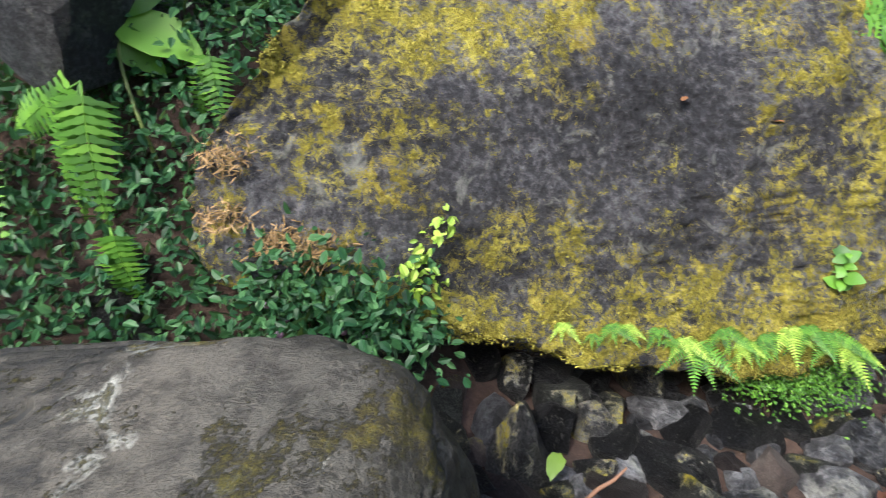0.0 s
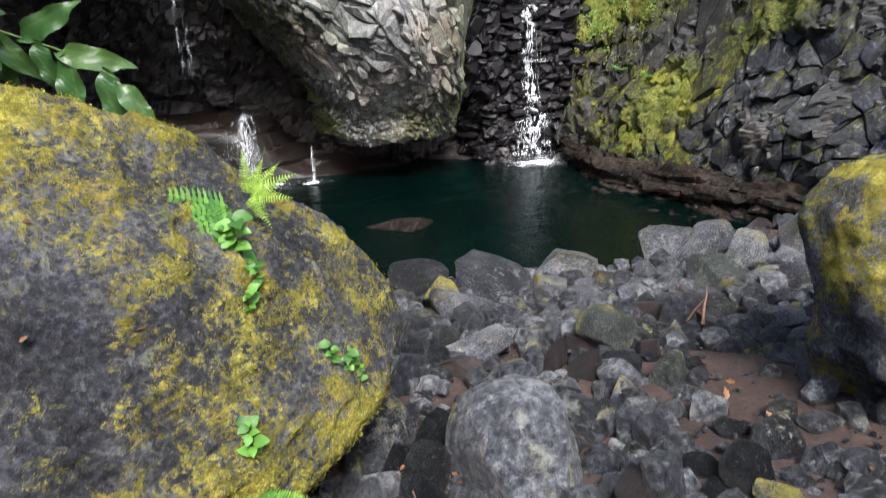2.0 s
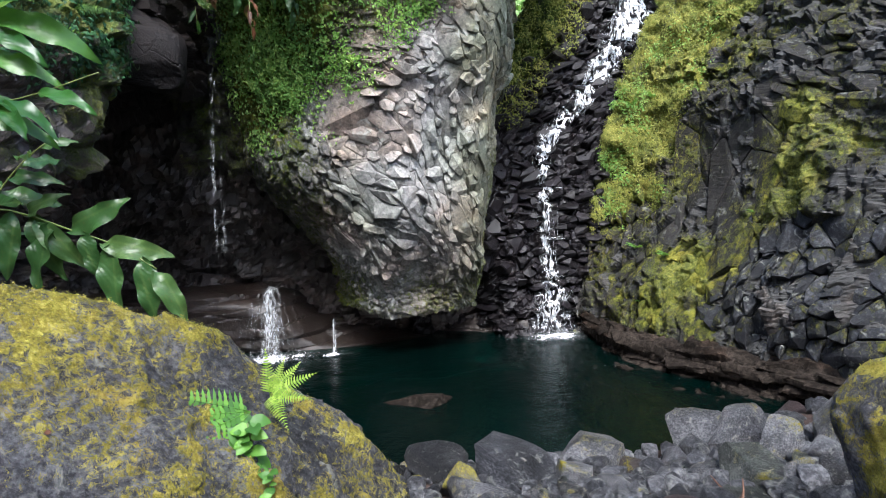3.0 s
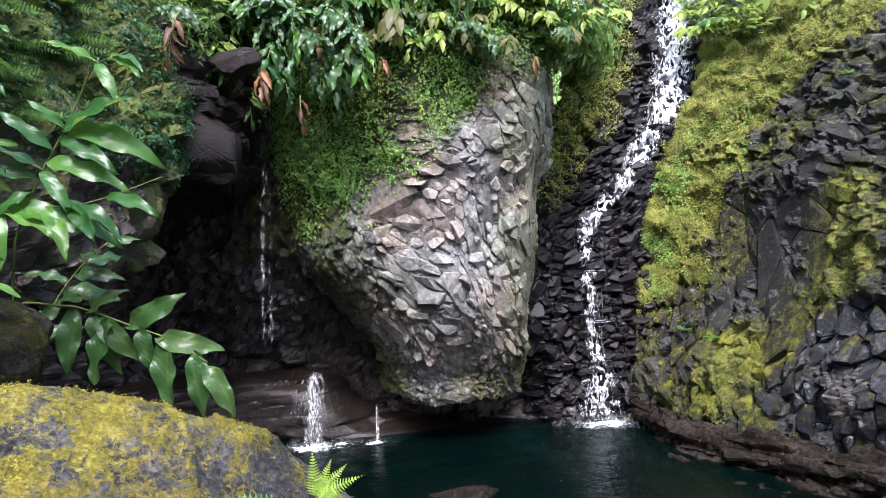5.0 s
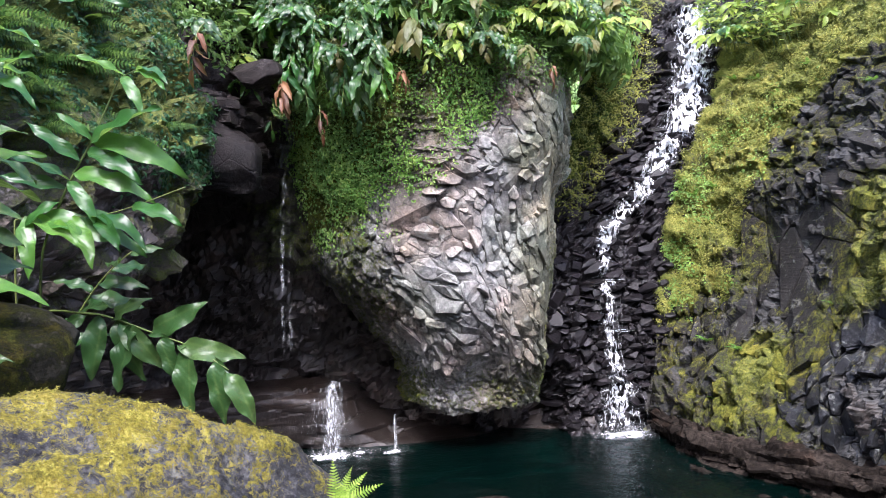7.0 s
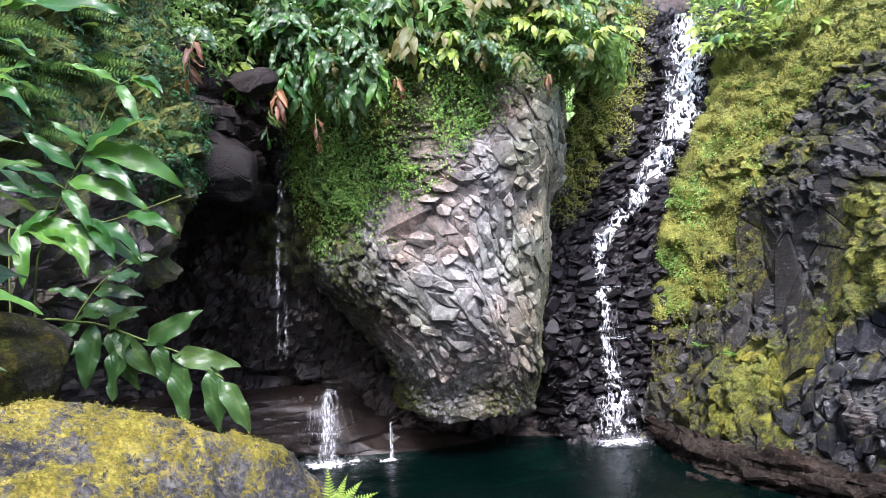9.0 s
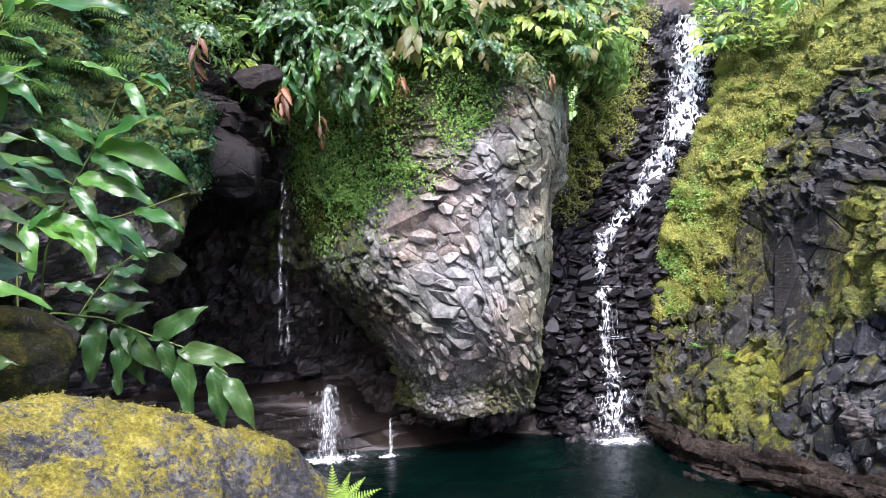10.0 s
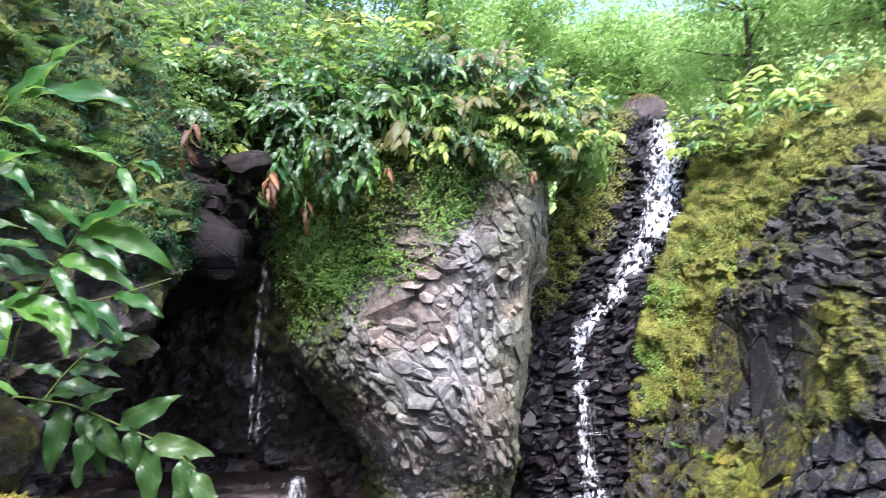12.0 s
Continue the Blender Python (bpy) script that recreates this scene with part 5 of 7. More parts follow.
def cane_with(way, leaves, kinds, natural, label, face, thick=0.011):
    """A cane along a given way, with each leaf given by its root on the cane and its tip."""
    top = new("ginger_plant")
    top.location = way[0]
    tagged(top, label, "plant", "ginger plants")
    base = np.array(way[0])
    P = resample(np.array([way, way]) - base, 24, 2)[0]
    V, F = tube(P, np.linspace(thick, thick * 0.4, 24), 6)
    part("stem", mesh_from("stem", V, F, STEM), top)
    for k, (x, y, z, u, v, w) in enumerate(leaves):
        root = P[((P + base - np.array((x, y, z))) ** 2).sum(1).argmin()]
        along = np.array((u, v, w)) - base - root
        part("leaf", kinds[k % len(kinds)], top, m=leaf_pose(root, along + np.array((0, 0, 0.12 * np.linalg.norm(along))), np.array(face) + rs.normal(size=3) * 0.22, np.linalg.norm(along) / natural * 1.06))
    return top


upper_leaves = [(-2.46, 4.3, 4.67, -2.69, 4.1, 4.95), (-2.37, 4.3, 4.82, -2.43, 4.1, 5.02), (-2.33, 4.3, 4.82, -1.85, 4.1, 4.97), (-2.30, 4.3, 4.78, -1.72, 4.1, 4.60), (-2.33, 4.3, 4.69, -2.01, 4.1, 4.50),
                (-2.50, 4.3, 4.55, -1.96, 4.1, 4.42), (-2.60, 4.3, 4.47, -2.92, 4.1, 4.55), (-2.66, 4.3, 4.38, -2.85, 4.1, 4.25), (-2.01, 4.3, 5.41, -1.76, 4.1, 5.2), (-2.09, 4.3, 5.31, -1.93, 4.1, 5.06),
                (-2.14, 4.3, 5.39, -2.35, 4.1, 5.42), (-2.06, 4.3, 5.38, -1.75, 4.1, 5.36), (-2.60, 4.3, 4.58, -2.85, 4.1, 4.75), (-2.56, 4.3, 4.52, -2.3, 4.1, 4.25)]
cane_with([(-2.9, 4.5, 2.9), (-2.78, 4.3, 3.86), (-2.63, 4.3, 4.32), (-2.5, 4.3, 4.58), (-2.36, 4.3, 4.82), (-2.24, 4.3, 5.07), (-2.12, 4.3, 5.29), (-1.88, 4.3, 5.38)], upper_leaves, GINGER_LEAVES, 0.54, lush, (0.25, -0.75, 0.75))
side_leaves = [(-2.14, 4.3, 4.34, -1.71, 4.1, 4.17), (-2.72, 4.3, 4.30, -2.05, 4.1, 4.07), (-2.85, 4.3, 4.27, -2.45, 4.1, 4.02), (-2.4, 4.3, 4.26, -1.95, 4.05, 4.2), (-2.6, 4.3, 4.27, -2.3, 4.05, 3.92), (-2.86, 4.3, 4.25, -2.75, 4.0, 3.9),
               (-2.3, 4.3, 4.25, -2.1, 4.0, 3.98)]
cane_with([(-3.1, 4.5, 2.9), (-2.97, 4.3, 4.05), (-2.89, 4.3, 4.25), (-2.29, 4.3, 4.25), (-1.66, 4.3, 4.44)], side_leaves, GINGER_LEAVES, 0.54, "bright green ginger cane bent over with a bare tip", (0.2, -0.75, 0.75), 0.009)
near_leaves = [(-2.36, 3.2, 5.3, -2.02, 3.1, 5.2), (-2.3, 3.2, 5.42, -2.05, 3.05, 5.55), (-2.2, 3.2, 5.46, -1.58, 3.05, 5.33), (-2.4, 3.2, 5.15, -2.25, 3.05, 4.8), (-2.35, 3.2, 5.3, -2.7, 3.1, 5.35), (-2.4, 3.2, 5.0, -2.05, 3.05, 4.92), (-2.1, 3.2, 5.5, -1.85, 3.05, 5.75)]
cane_with([(-2.7, 3.4, 2.9), (-2.6, 3.3, 4.2), (-2.4, 3.2, 5.1), (-2.3, 3.2, 5.42), (-1.95, 3.2, 5.55)], near_leaves, GINGER_LEAVES, 0.54, lush, (0.3, -0.7, 0.7))
droop_leaves = [(-2.67, 4.65, 3.48, -2.88, 4.5, 3.3), (-2.38, 4.6, 3.43, -2.15, 4.45, 3.62), (-2.46, 4.61, 3.4, -2.5, 4.46, 3.0), (-2.37, 4.59, 3.38, -2.18, 4.44, 2.98), (-2.27, 4.57, 3.35, -1.99, 4.42, 3.08), (-2.05, 4.53, 3.32, -1.64, 4.38, 3.5),
                (-2.01, 4.52, 3.29, -1.85, 4.37, 2.95), (-1.78, 4.48, 3.24, -1.35, 4.33, 3.13), (-1.71, 4.46, 3.18, -1.71, 4.31, 2.74), (-1.54, 4.43, 3.09, -1.45, 4.28, 2.66), (-1.41, 4.4, 3.02, -1.16, 4.25, 2.68), (-2.2, 4.5, 3.35, -2.3, 4.35, 2.94)]
cane_with([(-3.3, 5.0, 2.9), (-3.17, 4.9, 3.45), (-2.67, 4.65, 3.48), (-2.44, 4.6, 3.45), (-2.04, 4.5, 3.32), (-1.71, 4.45, 3.2), (-1.41, 4.4, 3.02)], droop_leaves, OLD_LEAVES, 0.5, "drooping ginger cane with broad worn spotted leaves", (0.1, -0.75, 0.65), 0.012)
ginger((-2.5, 2.75, 2.7), (-2.5, 2.65, 4.0), (-1.95, 2.5, 4.5), 9, rs, OLD_LEAVES, "tall ginger cane with broad silvery leaves", 1.05, out=(0.7, -0.2, 0))
ginger((-2.7, 3.2, 2.7), (-2.7, 3.1, 4.6), (-2.05, 2.9, 5.35), 9, rs, GINGER_LEAVES, lush, 1.05, out=(0.7, -0.2, 0))

silver = "tall ginger cane with broad silvery worn leaves"
ginger((-2.3, 2.4, 2.9), (-2.2, 2.35, 4.0), (-1.85, 2.2, 4.55), 8, rs, OLD_LEAVES, silver, 1.05, 0.35, 0.65, out=(0.6, -0.5, 0))
ginger((-2.45, 2.3, 2.9), (-2.45, 2.25, 4.3), (-2.1, 2.1, 4.9), 8, rs, OLD_LEAVES, silver, 1.0, 0.35, 0.65, out=(0.6, -0.5, 0))
hang = "ginger cane hanging over the brow of the cliff"
for k in range(70):
    x = -2.45 + 4.95 * ((k * 0.618) % 1.0) ** 1.15
    up = rs.uniform(0, 1) if x < -0.3 else rs.uniform(0.75, 1.35)
    base = np.array((x, 9.35 + 1.1 * up + 0.3 * max(x - 1.2, 0), 6.85 + 1.6 * up))
    reach = rs.uniform(0.25, 0.6) if x < 0.2 else rs.uniform(0.45, 1.1)
    tip = base + np.array((rs.uniform(-0.5, 0.5), -reach, rs.uniform(-0.7, 0.35) + 0.2 * up))
    mid = base + np.array((0, -reach * 0.45, rs.uniform(0.35, 0.8)))
    old = rs.uniform()
    ginger(base, mid, tip, rs.randint(7, 11), rs, OCHRE_LEAVES if old < 0.08 or (x > 0.6 and old < 0.4) else OLD_LEAVES if old < 0.78 else GINGER_LEAVES, hang, rs.uniform(0.65, 1.0), 0.3, 0.8, group="ginger on the brow")
for base, tip, kinds, count, size, say in (((-0.12, 9.75, 7.75), (-0.02, 9.35, 7.25), OCHRE_LEAVES, 9, 1.15, "yellowing ochre ginger leaves hanging from the brow"), ((-2.15, 9.4, 6.75), (-2.05, 9.1, 6.2), DRY_LEAVES, 10, 1.05, "withered orange-brown ginger leaves hanging from the brow"),
                                           ((-2.80, 7.9, 7.05), (-2.92, 7.75, 6.35), DRY_LEAVES, 8, 0.85, "withered orange-brown ginger leaves hanging from the brow"), ((-1.6, 9.55, 6.3), (-1.55, 9.4, 5.75), DRY_LEAVES, 5, 0.7, "withered orange-brown ginger leaves hanging from the brow"),
                                           ((-0.35, 9.75, 6.9), (-0.2, 9.4, 6.5), DRY_LEAVES, 6, 0.7, "withered orange-brown ginger leaves hanging from the brow"), ((2.2, 10.1, 7.0), (2.2, 9.9, 6.6), DRY_LEAVES, 5, 0.6, "withered orange-brown ginger leaves hanging from the brow")):
    ginger(base, np.array(base) * 0.5 + np.array(tip) * 0.5 + np.array((0, -0.15, 0.2)), tip, count, rs, kinds, say, size, 0.3, 0.95, group="ginger on the brow")
for k in range(16):
    i, j = rs.randint(96, 149), rs.randint(50, 149)
    base = WP[i, j] - WN[i, j] * 0.05
    tip = base + np.array((rs.uniform(-0.2, 0.6), -rs.uniform(0.4, 0.9), rs.uniform(-0.5, 0.5)))
    ginger(base, base + np.array((0.1, -0.35, rs.uniform(0.4, 0.8))), tip, rs.randint(8, 11), rs, (GINGER_LEAVES, OLD_LEAVES, BRIGHT_LEAVES)[k % 3], "glossy ginger cane rooted on the wet brow", rs.uniform(0.6, 0.9), 0.25, 0.7, group="ginger on the brow")
for k in range(10):
    x = -2.05 + 0.15 * k + rs.uniform(-0.08, 0.08)
    base = np.array((x, 9.75 + 0.1 * (k % 3), 7.2 + rs.uniform(-0.2, 0.4) - 0.03 * k))
    tip = base + np.array((rs.uniform(-0.1, 0.3), -rs.uniform(0.35, 0.6), -rs.uniform(0.5, 1.05)))
    ginger(base, base + np.array((0.05, -0.4, 0.15)), tip, rs.randint(8, 12), rs, OCHRE_LEAVES if k % 6 == 4 else OLD_LEAVES if k % 3 else GINGER_LEAVES, hang, rs.uniform(0.7, 0.95), 0.25, 1.0, group="ginger on the brow")
for k in range(75):
    x = -0.9 + 4.6 * ((k * 0.618 + 0.3) % 1.0)
    up = rs.uniform(0, 1)
    base = np.array((x, 10.05 + 0.6 * up + 0.55 * max(x - 2.3, 0), 7.15 + 1.25 * up + 0.1 * max(x - 2.3, 0)))
    tip = base + np.array((rs.uniform(-0.45, 0.45), -rs.uniform(0.3, 0.7), rs.uniform(-0.35, 0.3)))
    kinds = (BRIGHT_LEAVES, BRIGHT_LEAVES if x > 1.2 else OLD_LEAVES, GINGER_LEAVES, OCHRE_LEAVES, BRIGHT_LEAVES, OLD_LEAVES)[k % 6]
    ginger(base, (base + tip) / 2 + np.array((0, 0, rs.uniform(0.2, 0.5))), tip, rs.randint(7, 11), rs, kinds, "small-leaved ginger cane leaning out over the brow", rs.uniform(0.45, 0.8), 0.25, 0.7, group="ginger on the brow")
for k in range(30):
    t = rs.uniform(0, 1)
    base = np.array((7.3 + 2.6 * t + rs.uniform(-0.2, 0.4), 16.2 - 3.2 * t, 8.9 + rs.uniform(-0.2, 1.2)))
    tip = base + np.array((rs.uniform(-0.9, -0.2), -rs.uniform(0.5, 1.1), rs.uniform(-0.3, 0.7)))
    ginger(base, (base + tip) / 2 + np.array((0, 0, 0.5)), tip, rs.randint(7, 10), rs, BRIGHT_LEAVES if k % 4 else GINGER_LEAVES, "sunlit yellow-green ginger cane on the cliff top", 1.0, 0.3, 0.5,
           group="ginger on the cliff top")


for k in range(130):
    i, j = (rs.randint(4, 85), rs.randint(45, 155)) if k % 2 else (rs.randint(3, 50), rs.randint(50, 150))
    base = HP[i, j] + np.array((0, 0, -0.05))
    tip = base + np.array((rs.uniform(-0.5, 0.5), -rs.uniform(0.3, 0.9), rs.uniform(0.7, 1.5)))
    mid = base + np.array((0, -0.1, rs.uniform(0.8, 1.3)))
    ginger(base, mid, tip, rs.randint(8, 12), rs, (GINGER_LEAVES, BRIGHT_LEAVES, OCHRE_LEAVES, OLD_LEAVES, GINGER_LEAVES, BRIGHT_LEAVES)[k % 6], "leafy ginger cane on the steep hillside", rs.uniform(0.8, 1.1), 0.25, 0.6, out=(0, -1, 0), group="ginger on the hillside")
picked = 0
while picked < 48:
    i, j = rs.randint(150, 300), rs.randint(0, 170)
    base, n = RP[i, j], RN[i, j]
    if not 7.7 + 0.35 * max(base[1] - 13.0, 0) < base[2] < 10.2:
        continue
    picked += 1
    tip = base + n * rs.uniform(0.5, 0.9) + np.array((rs.uniform(-0.4, 0.2), 0, rs.uniform(0.3, 1.0)))
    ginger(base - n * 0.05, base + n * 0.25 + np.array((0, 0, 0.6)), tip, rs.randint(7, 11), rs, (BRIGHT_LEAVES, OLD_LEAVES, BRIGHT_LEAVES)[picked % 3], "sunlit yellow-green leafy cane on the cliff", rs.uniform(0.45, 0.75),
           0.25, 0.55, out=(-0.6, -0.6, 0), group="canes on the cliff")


def frond_mesh(seed, length=0.55, pairs=16, mat=FERN):
    """A fern frond along +y: a midrib and pinnae with toothed edges."""
    rs = np.random.RandomState(seed)
    V, F = [], []
    arc = rs.uniform(0.7, 1.3)
    for k in range(pairs):
        t = 0.10 + 0.9 * k / pairs
        y, z = length * t, -length * 0.35 * arc * t ** 2 + length * 0.1 * t
        w = length * 0.21 * (math.sin(math.pi * min(1, t * 0.75 + 0.25)) ** 0.8) * (1.08 - t) ** 0.55
        for s in (-1, 1):
            n = len(V)
            teeth = 5
            dy = w * 0.28
            for i in range(teeth + 1):
                u = i / teeth
                x = s * w * u
                h = 0.012 * (length / 0.55) * (1 - u) ** 0.6 * (1.35 if i % 2 else 0.75) + 0.001
                zz = z - 0.25 * w * u * u + rs.uniform(-0.003, 0.003)
                V += [(x, y + dy * u - h, zz), (x, y + dy * u + h, zz)]
            for i in range(teeth):
                F.append((n + 2 * i, n + 2 * i + 1, n + 2 * i + 3, n + 2 * i + 2))
    t = np.linspace(0, 1, 8)
    tv, tf = tube([(0, length * a, -length * 0.35 * arc * a ** 2 + length * 0.1 * a) for a in t], 0.004 * (1.1 - t), 4)
    n = len(V)
    V += [tuple(v) for v in tv]
    F += [tuple(i + n for i in f) for f in tf]
    return mesh_from("frond", np.array(V), F, mat)


FERN_PALE = leafy("pale_young_fern", (0.13, 0.24, 0.03), (0.25, 0.40, 0.05), (0.42, 0.55, 0.10), 0.55, 0.4)
PALE_FRONDS = [frond_mesh(k + 8, mat=FERN_PALE) for k in range(4)]
FRONDS = [frond_mesh(k) for k in range(4)]
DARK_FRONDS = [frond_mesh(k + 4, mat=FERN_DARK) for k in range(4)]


def fern(base, out, count, size, rs, label, spread=1.0, lift=0.5, group="ferns", fronds=FRONDS, face=(0, -0.2, 1)):
    top = new("fern")
    top.location = base
    tagged(top, label, "fern", group)
    out = Vector(out).normalized()
    for k in range(count):
        a = (k / count - 0.5) * 2.6 * spread + rs.uniform(-0.2, 0.2)
        d = Matrix.Rotation(a, 3, "Z") @ out + Vector((0, 0, lift * rs.uniform(0.3, 1.2)))
        part("frond", fronds[rs.randint(4)], top, m=leaf_pose((0, 0, 0), d, face, size * rs.uniform(0.75, 1.15)))
    return top


fresh = "bright green fern growing from a crack in the boulder"
def fern_with(base, ways, size, label, group="ferns", face=(0.35, -0.7, 0.6), fronds=FRONDS):
    top = new("fern")
    top.location = base
    tagged(top, label, "fern", group)
    for k, d in enumerate(ways):
        part("frond", fronds[k % 4], top, m=leaf_pose((0, 0, 0), d, face, size * rs.uniform(0.85, 1.1)))


fern_with(on_boulder(-0.26, 2.20, 2.70, 0.05), ((-0.85, -0.35, 0.42), (-0.6, -0.6, -0.05), (-0.35, -0.8, -0.35), (-0.75, -0.5, 0.2)), 0.70, fresh, face=(0.1, -0.8, 0.6))
fern_with(on_boulder(-0.20, 2.40, 2.72, 0.05), ((-0.05, 0.0, 0.9), (0.30, 0.1, 0.75), (0.75, -0.1, 0.45), (0.65, -0.5, 0.15), (0.35, -0.8, -0.1), (0.55, 0.1, 0.6)), 0.40, "pale yellow-green young fern in a crack of the boulder", face=(0.1, -0.8, 0.6), fronds=PALE_FRONDS)
fern_with((-1.92, 0.04, 2.95), ((0.12, -0.30, -0.85), (-0.3, -0.35, -0.7), (-0.5, -0.3, -0.25), (-0.1, -0.35, -0.8)), 0.82, "large green fern drooping beside the boulder", face=(0.7, -0.5, 0.5))
fern_with((-1.83, 0.38, 2.95), ((-0.2, -0.3, -0.8), (0.2, -0.2, -0.7)), 0.5, "small green fern at the boulder's end", face=(0.7, -0.5, 0.5))
fern_with((-1.75, -0.10, 2.62), ((0.12, -0.12, -0.9), (-0.1, -0.2, -0.9)), 0.55, "narrow hanging fern frond beside the boulder", face=(0.7, -0.5, 0.5))
fern_with((-2.30, -0.18, 2.88), ((0.2, -0.5, -0.6), (-0.2, -0.4, -0.5), (0.5, -0.2, -0.3)), 0.8, "green fern on the shaded bank", face=(0.7, -0.5, 0.5))
fern((-1.15, 2.45, 3.0), (-0.5, -0.6, 0.2), 6, 0.7, rs, "green fern behind the boulder's crown", 1.2, 0.5)
fern((-1.5, 1.2, 3.05), (0.2, -0.8, 0.1), 5, 0.7, rs, "green fern behind the boulder's crown", 1.2, 0.3)
for k in range(17):
    t = k / 16 + rs.uniform(-0.03, 0.03)
    fern(on_boulder(-0.82 + 0.74 * t, 0.76 + 0.74 * t, 2.06 - 0.24 * t + rs.uniform(-0.03, 0.05)), (0.5, -0.7, -0.3), 4 + k % 2, (0.10 if t < 0.35 else 0.22) + rs.uniform(0, 0.12), rs, "small pale fern hanging from the boulder's foot", 1.2, 0.1, "ferns along the boulder's foot", PALE_FRONDS if k % 3 == 0 else FRONDS)
for k in range(150):
    i, j = rs.randint(60, 190), rs.randint(40, 165)
    p, n = LP[i, j], LN[i, j]
    if p[2] < 5.2 or (p[1] > 6.6 and k % 4):
        continue
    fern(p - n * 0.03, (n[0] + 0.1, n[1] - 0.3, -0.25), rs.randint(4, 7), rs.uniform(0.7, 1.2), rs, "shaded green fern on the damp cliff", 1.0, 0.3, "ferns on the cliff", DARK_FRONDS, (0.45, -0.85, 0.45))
for k in range(16):
    i, j = rs.randint(60, 250), rs.randint(60, 260)
    p, n = RP[i, j], RN[i, j]
    fern(p - n * 0.03, (n[0], n[1], 0.2), 4, rs.uniform(0.4, 0.7), rs, "small fern rooted in the basalt cliff", 1.1, 0.4, "ferns on the basalt")


def scatter(P, N, count, rs, mask):
    """Places and normals on a grid face, picked by a mask of chances."""
    m = mask(P)
    i, j = rs.randint(0, P.shape[0] - 1, count * 6), rs.randint(0, P.shape[1] - 1, count * 6)
    keep = rs.uniform(size=count * 6) < m[i, j]
    i, j = i[keep][:count], j[keep][:count]
    a, b = rs.uniform(size=(len(i), 1)), rs.uniform(size=(len(i), 1))
    p = P[i, j] * (1 - a) * (1 - b) + P[i + 1, j] * a * (1 - b) + P[i, j + 1] * (1 - a) * b + P[i + 1, j + 1] * a * b
    return p, N[i, j]


def small_leaves(name, p, n, size, mat, rs, label, category, stand=0.5, lift=0.03, long=1.7, bow=0.25, parent=None, towards=(0, -0.15, 0.35), tiny=False):
    """A mass of small folded leaves, one mesh; tiny ones are single blades."""
    k = len(p)
    n = n + np.array(towards) + rs.normal(size=(k, 3)) * stand
    n /= np.linalg.norm(n, axis=1, keepdims=True)
    t = np.cross(n, rs.normal(size=(k, 3)))
    t /= np.linalg.norm(t, axis=1, keepdims=True)
    b = np.cross(n, t)
    s = (size * rs.uniform(0.5, 1.4, k))[:, None]
    p = p + n * (lift * rs.uniform(0, 1, (k, 1)))
    at = lambda across, up, rise: p + t * s * across + b * s * long * up + n * s * rise
    if tiny:
        V = np.stack([p, at(0.36, 0.5, bow), at(0, 1.0, -bow), at(-0.36, 0.5, bow)], 1).reshape(-1, 3)
        F = (np.arange(k) * 4)[:, None] + np.arange(4)
        ob = new(name, mesh_from(name, V, F, mat, False))
        ob.parent = parent
        return tagged(ob, label, category, kind="stuff")
    V = np.stack([p, at(0.36, 0.25, bow), at(0.30, 0.66, bow * 0.7), at(0, 1.0, -bow), at(-0.30, 0.66, bow * 0.7), at(-0.36, 0.25, bow)], 1).reshape(-1, 3)
    base = (np.arange(k) * 6)[:, None]
    F = np.concatenate([base + np.array((0, 1, 2, 3)), base + np.array((0, 3, 4, 5))], 0)
    ob = new(name, mesh_from(name, V, F, mat, False))
    if parent:
        ob.parent = parent
    return tagged(ob, label, category, kind="stuff")


def creeper_mask(P):
    x, z = P[..., 0], P[..., 2]
    low = 4.30 + 0.95 * np.clip(x + 0.45, 0, 3) - 0.35 * np.clip(-0.9 - x, 0, 1)
    return smooth(0, 0.5, z - low + 0.5 * fbm(P, 1.2, 3, 50)) * (0.25 + 0.75 * smooth(-0.3, 0.25, fbm(P, 1.5, 3, 52))) * smooth(-2.9, -2.3, x)


p, n = scatter(BP, BN, 26000, rs, creeper_mask)
p = p + n * (0.10 * fbm(p, 1.6, 3, 77))[:, None]
small_leaves("creeper", p, n, 0.044, IVY, rs, "dense small-leaved creeper hanging down the pale rock", "creeper", 0.45, 0.20, 1.15, towards=(0, -0.7, 0.45))
p, n = scatter(BP, BN, 1500, rs, lambda P: 0.25 * smooth(0.2, 0.6, fbm(P, 2.0, 3, 55)) * smooth(5, 3, P[..., 2]))
small_leaves("rock_moss", p, n, 0.03, GRASSY, rs, "tufts of moss in the joints of the pale rock", "moss", 0.6, 0.02)


p, n = scatter(RP, RN, 90000, rs, lambda P: lush_strip(P) * (0.12 + 0.88 * smooth(-0.25, 0.25, fbm(P, 2.6, 4, 69))))
p = p + n * (0.14 * fbm(p, 1.8, 4, 76))[:, None]
small_leaves("grass_and_moss", p, n, 0.022, GRASSY, rs, "sunlit yellow-green moss and grass cloaking the cliff", "moss", 0.7, 0.14, 2.2, tiny=True)
p, n = scatter(RP, RN, 9000, rs, lambda P: lush_strip(P) * smooth(0.0, 0.5, fbm(P, 1.3, 3, 67)) * smooth(7.5, 6.0, P[..., 2]))
small_leaves("creeper", p, n, 0.045, IVY, rs, "leafy green herbs growing through the cliff's moss", "creeper", 0.6, 0.2, 1.3)
p, n = scatter(RP, RN, 36000, rs, lambda P: 0.8 * smooth(0.35, 0.9, olive_patch(P) + 0.3 * fbm(P, 4.0, 3, 74)) * smooth(0.5, 1.0, P[..., 2]))
